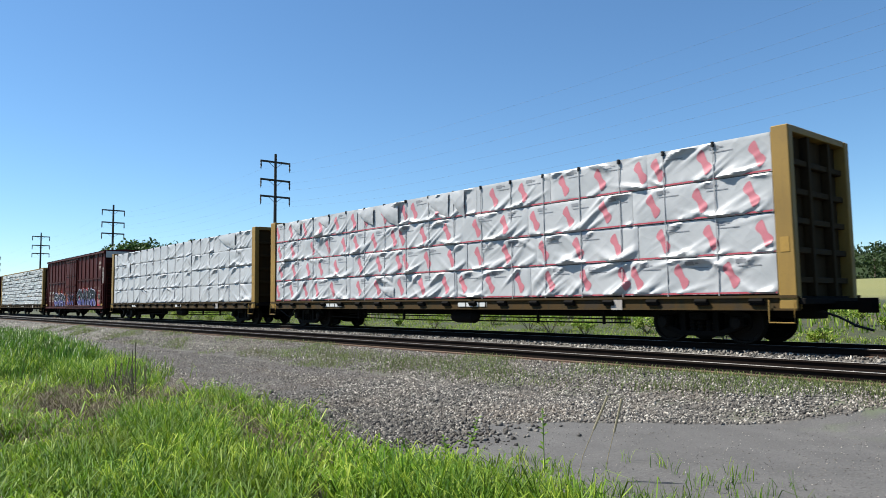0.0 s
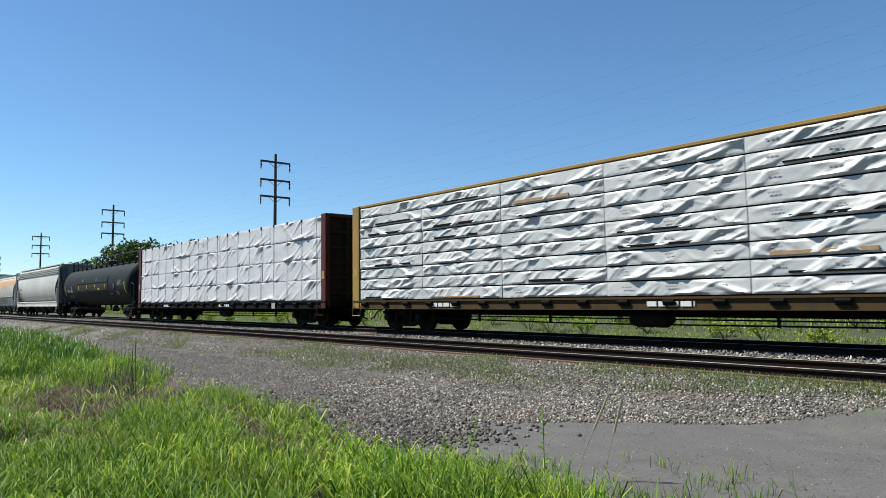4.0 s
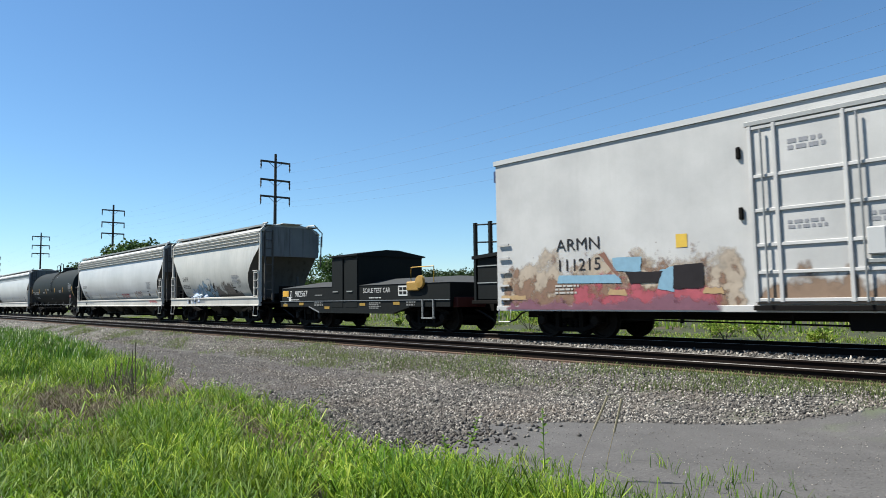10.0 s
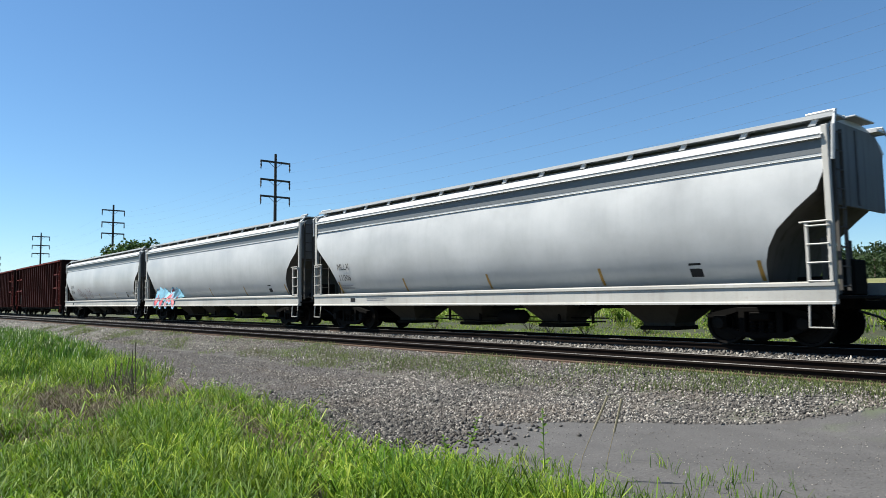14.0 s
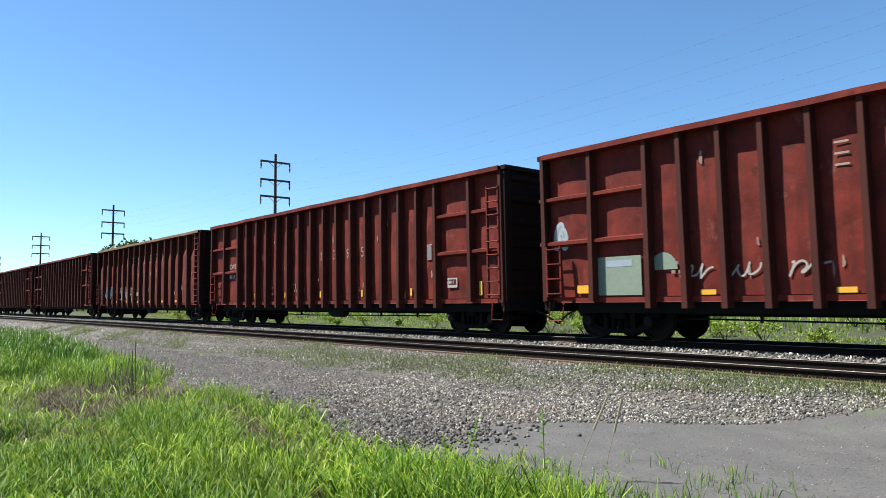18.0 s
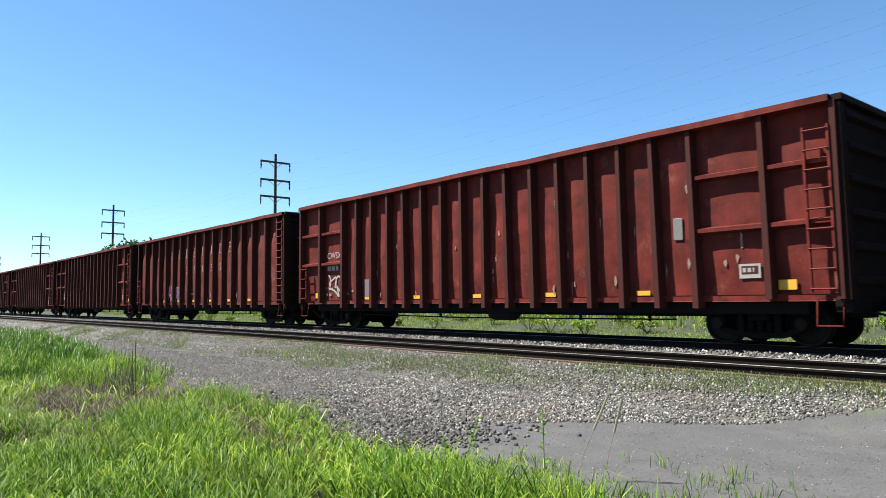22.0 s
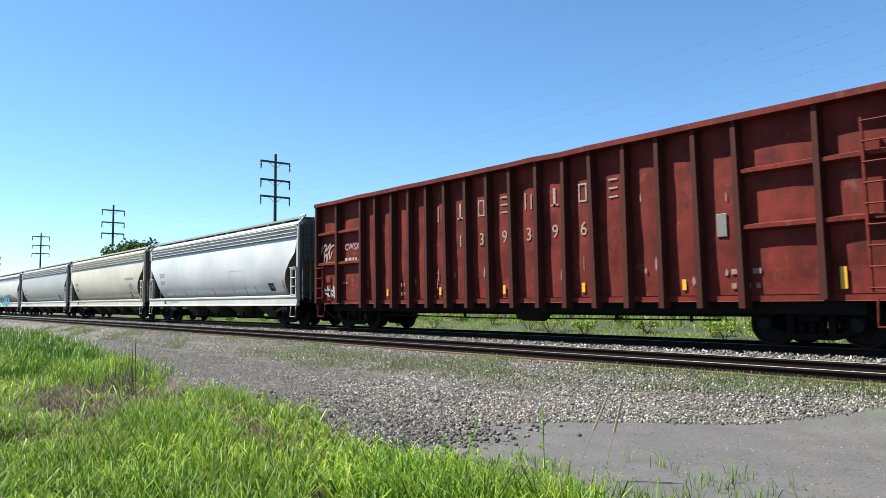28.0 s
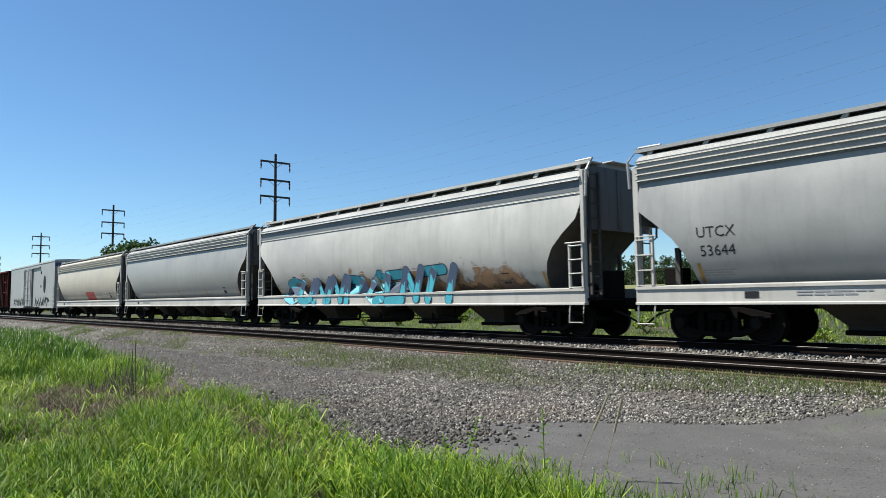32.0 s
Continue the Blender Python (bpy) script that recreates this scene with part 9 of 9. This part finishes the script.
def build_track(name, yc, z, label, x_from, count):
    tr = thing(name, label, "railway track", kind="structure")
    for sgn in (-1, 1):
        rl = part("rail", rail_shape(yc + sgn * 0.755, z), M_RAIL, tr, "rusty steel rail")
        foot = [(yc + sgn * 0.755 + a, z + b) for a, b in ((-0.0765, -0.164), (0.0765, -0.164), (0.0765, -0.148), (0.03, -0.133), (-0.03, -0.133), (-0.0765, -0.148))]
        part("rail_foot", Shape().prism(foot, "x", -1500, 300), M_FOOT, rl, "rust-brown rail foot")
        part("running_surface", head_shape(yc + sgn * 0.755, z + 0.001), M_RAILHEAD, rl, "polished bright rail head")
    tie = Shape().box(-0.11, 0.11, -1.30, 1.30, -0.17, 0.0, 0.012).mesh("tie")
    plate = Shape().box(-0.09, 0.09, -0.17, 0.17, 0.0, 0.018, 0.004)
    for a in (-0.12, 0.12):
        for b in (-0.05, 0.05):
            plate.box(b - 0.012, b + 0.012, a - 0.012, a + 0.012, 0.018, 0.045)
    plate = plate.mesh("tie_plate")
    for i in range(count):
        x = x_from - 0.5 * i
        t = part("tie", tie, M_TIE, tr)
        t.location = (x + RNG.uniform(-0.02, 0.02), yc + RNG.uniform(-0.03, 0.03), z - 0.182)
        if i < 120:
            for sgn in (-1, 1):
                pl = part("tie_plate", plate, M_PLATE, t)
                pl.location = (0, sgn * 0.755, 0.0)
    far = Shape()
    for i in range(count, 500):
        x = x_from - 0.5 * i
        far.box(x - 0.11, x + 0.11, yc - 1.3, yc + 1.3, z - 0.35, z - 0.18)
    tagged(part("distant_ties", far, M_TIE, tr, "weathered ties along the line"), kind="stuff")


build_track("track_near", NEAR_TRACK_Y, -0.035, "empty main track with polished rails on wooden ties", 2.0, 220)
build_track("track_far", TRACK_Y, 0.0, "track that carries the goods train", 2.0, 150)


# ---- pole line ----
POLES = [(0.5, 38.8), (-78.2, 39.4), (-136.3, 36.9), (-199.0, 37.2), (-290.0, 40.0)]
ARM_Z = [17.95, 15.75, 13.75]
POLE_TOP = 18.95


def power_pole(x, y):
    base = ground_z(x, y)
    p = thing("power_pole", "tall dark wooden power pole with three crossarms", "power pole", "pole line behind the track", at=pose(x, y, 0))
    part("shaft", Shape().turned([(base - 0.5, 0.26), (base + 1, 0.24), (POLE_TOP, 0.15)], (0, 0, 0), "z", 10), M_WOOD, p)
    for k, z in enumerate(ARM_Z):
        arm = part("crossarm", Shape().box(-0.09, 0.09, -1.95, 1.95, z - 0.11, z + 0.11, 0.01), M_WOOD, p)
        for y2 in (-1.88, 1.88):
            ins = Shape().turned([(0.0, 0.03), (-0.06, 0.12), (-0.12, 0.05), (-0.22, 0.13), (-0.28, 0.05), (-0.38, 0.13), (-0.44, 0.05), (-0.54, 0.13), (-0.60, 0.05), (-0.70, 0.13), (-0.76, 0.05), (-0.95, 0.04)], (0, y2, z - 0.1), "z", 8)
            part("insulator", ins, M_BLACK, arm, "dark hanging insulator string")
        part("arm_brace", Shape().rod([(0, -0.9, z - 0.05), (0, 0, z - 0.75), (0, 0.9, z - 0.05)], 0.03, 5), M_WOOD, p)


for px, py in POLES:
    power_pole(px, py)


def wire(a, b, sag):
    n = 26
    s = Shape().rod([(a[0] + (b[0] - a[0]) * k / n, a[1] + (b[1] - a[1]) * k / n, a[2] + (b[2] - a[2]) * k / n - 4 * sag * (k / n) * (1 - k / n)) for k in range(n + 1)], 0.004, 4)
    tagged(part("power_line", s, M_WIRE, None), "thin overhead power line strung between the poles", "power line", "overhead lines")


for (xa, ya), (xb, yb) in zip(POLES, POLES[1:]):
    for z in ARM_Z:
        for y2 in (-1.88, 1.88):
            wire((xa, ya + y2, z - 1.05), (xb, yb + y2, z - 1.05), 1.6 if xa > -10 else 1.0)


# ---- single plants in the foreground ----
def tall_weed(x, y, h, seed, green=True):
    rng = random.Random(seed)
    w = thing("weed_plant", "tall thin green weed with small leaves" if green else "dry brown dead weed stalk", "weed", "weeds on the verge", at=pose(x, y, ground_z(x, y)))
    for k in range(1 if green else 16):
        bend = (rng.uniform(-0.12, 0.12), rng.uniform(-0.12, 0.12))
        dx, dy = (0, 0) if green else (rng.gauss(0, 0.13), rng.gauss(0, 0.16))
        hh = h * (1 if green else rng.uniform(0.25, 1.0))
        part("stalk", Shape().rod([(dx, dy, -0.03), (dx + bend[0] * 0.5, dy + bend[1] * 0.5, hh * 0.5), (dx + bend[0], dy + bend[1], hh)], 0.005 if green else 0.006, 5), M_GREEN_STALK if green else M_STALK, w)
        for i in range(int(22 if green else 8)):
            q = rng.uniform(0.15, 1.0)
            a, l = rng.uniform(0, 6.28), (0.075 if green else 0.05) * (1.2 - q * 0.7)
            bx, by, bz = dx + bend[0] * q, dy + bend[1] * q, hh * q
            c, s_ = math.cos(a), math.sin(a)
            lf = Shape().add([(bx, by, bz), (bx + c * l * 0.5 - s_ * 0.012, by + s_ * l * 0.5 + c * 0.012, bz + l * 0.45), (bx + c * l, by + s_ * l, bz + l * 0.5), (bx + c * l * 0.5 + s_ * 0.012, by + s_ * l * 0.5 - c * 0.012, bz + l * 0.40)], [(0, 1, 2, 3)])
            part("leaf", lf, M_GRASS if green else M_STALK, w)


tall_weed(-3.85, 4.25, 0.64, 1)
tall_weed(-4.85, 4.27, 0.48, 2)
tall_weed(-4.9, 4.15, 0.30, 3)
tall_weed(-10.95, 3.15, 0.95, 4, False)
tall_weed(-11.4, 3.15, 0.7, 5, False)
tall_weed(-12.3, 3.6, 0.45, 6, False)
tall_weed(-13.0, 3.95, 0.5, 7, False)
for x, y, tip in ((-3.98, 4.78, (0.10, 0.12, 0.42)), (-3.80, 4.92, (0.06, 0.07, 0.40))):
    st = thing("seed_stem", "single pale dry seed stem leaning over the gravel", "weed", "weeds on the verge", at=pose(x, y, ground_z(x, y)))
    part("stem", Shape().rod([(0, 0, -0.03), (tip[0] * 0.4, tip[1] * 0.4, tip[2] * 0.5), tip], 0.0035, 5), M_PALE_STALK, st)
    part("seed_head", Shape().rod([tip, (tip[0] * 1.3, tip[1] * 1.3, tip[2] + 0.10), (tip[0] * 1.8, tip[1] * 1.8, tip[2] + 0.28)], 0.010, 6), M_PALE_STALK, st)


# ---- what moves ----
def motions():
    times = [2.0 * i for i in range(17)]
    for car, x0 in CARS:
        walk(car, [(t, pose(x0 + travelled(t), TRACK_Y, 0.0)) for t in times])
    # every wheel turns by the way gone over its radius; all share one set of keys
    steps = [i / FPS for i in range(32 * FPS + 1)]
    first = WHEELSETS[0]
    walk(first, [(t, Matrix.Rotation(travelled(t) / 0.46, 4, "Y")) for t in steps])
    keys = first.animation_data
    for w in WHEELSETS[1:]:
        w.rotation_mode = "QUATERNION"
        w.animation_data_create()
        w.animation_data.action = keys.action
        w.animation_data.action_slot = keys.action_slot


motions()
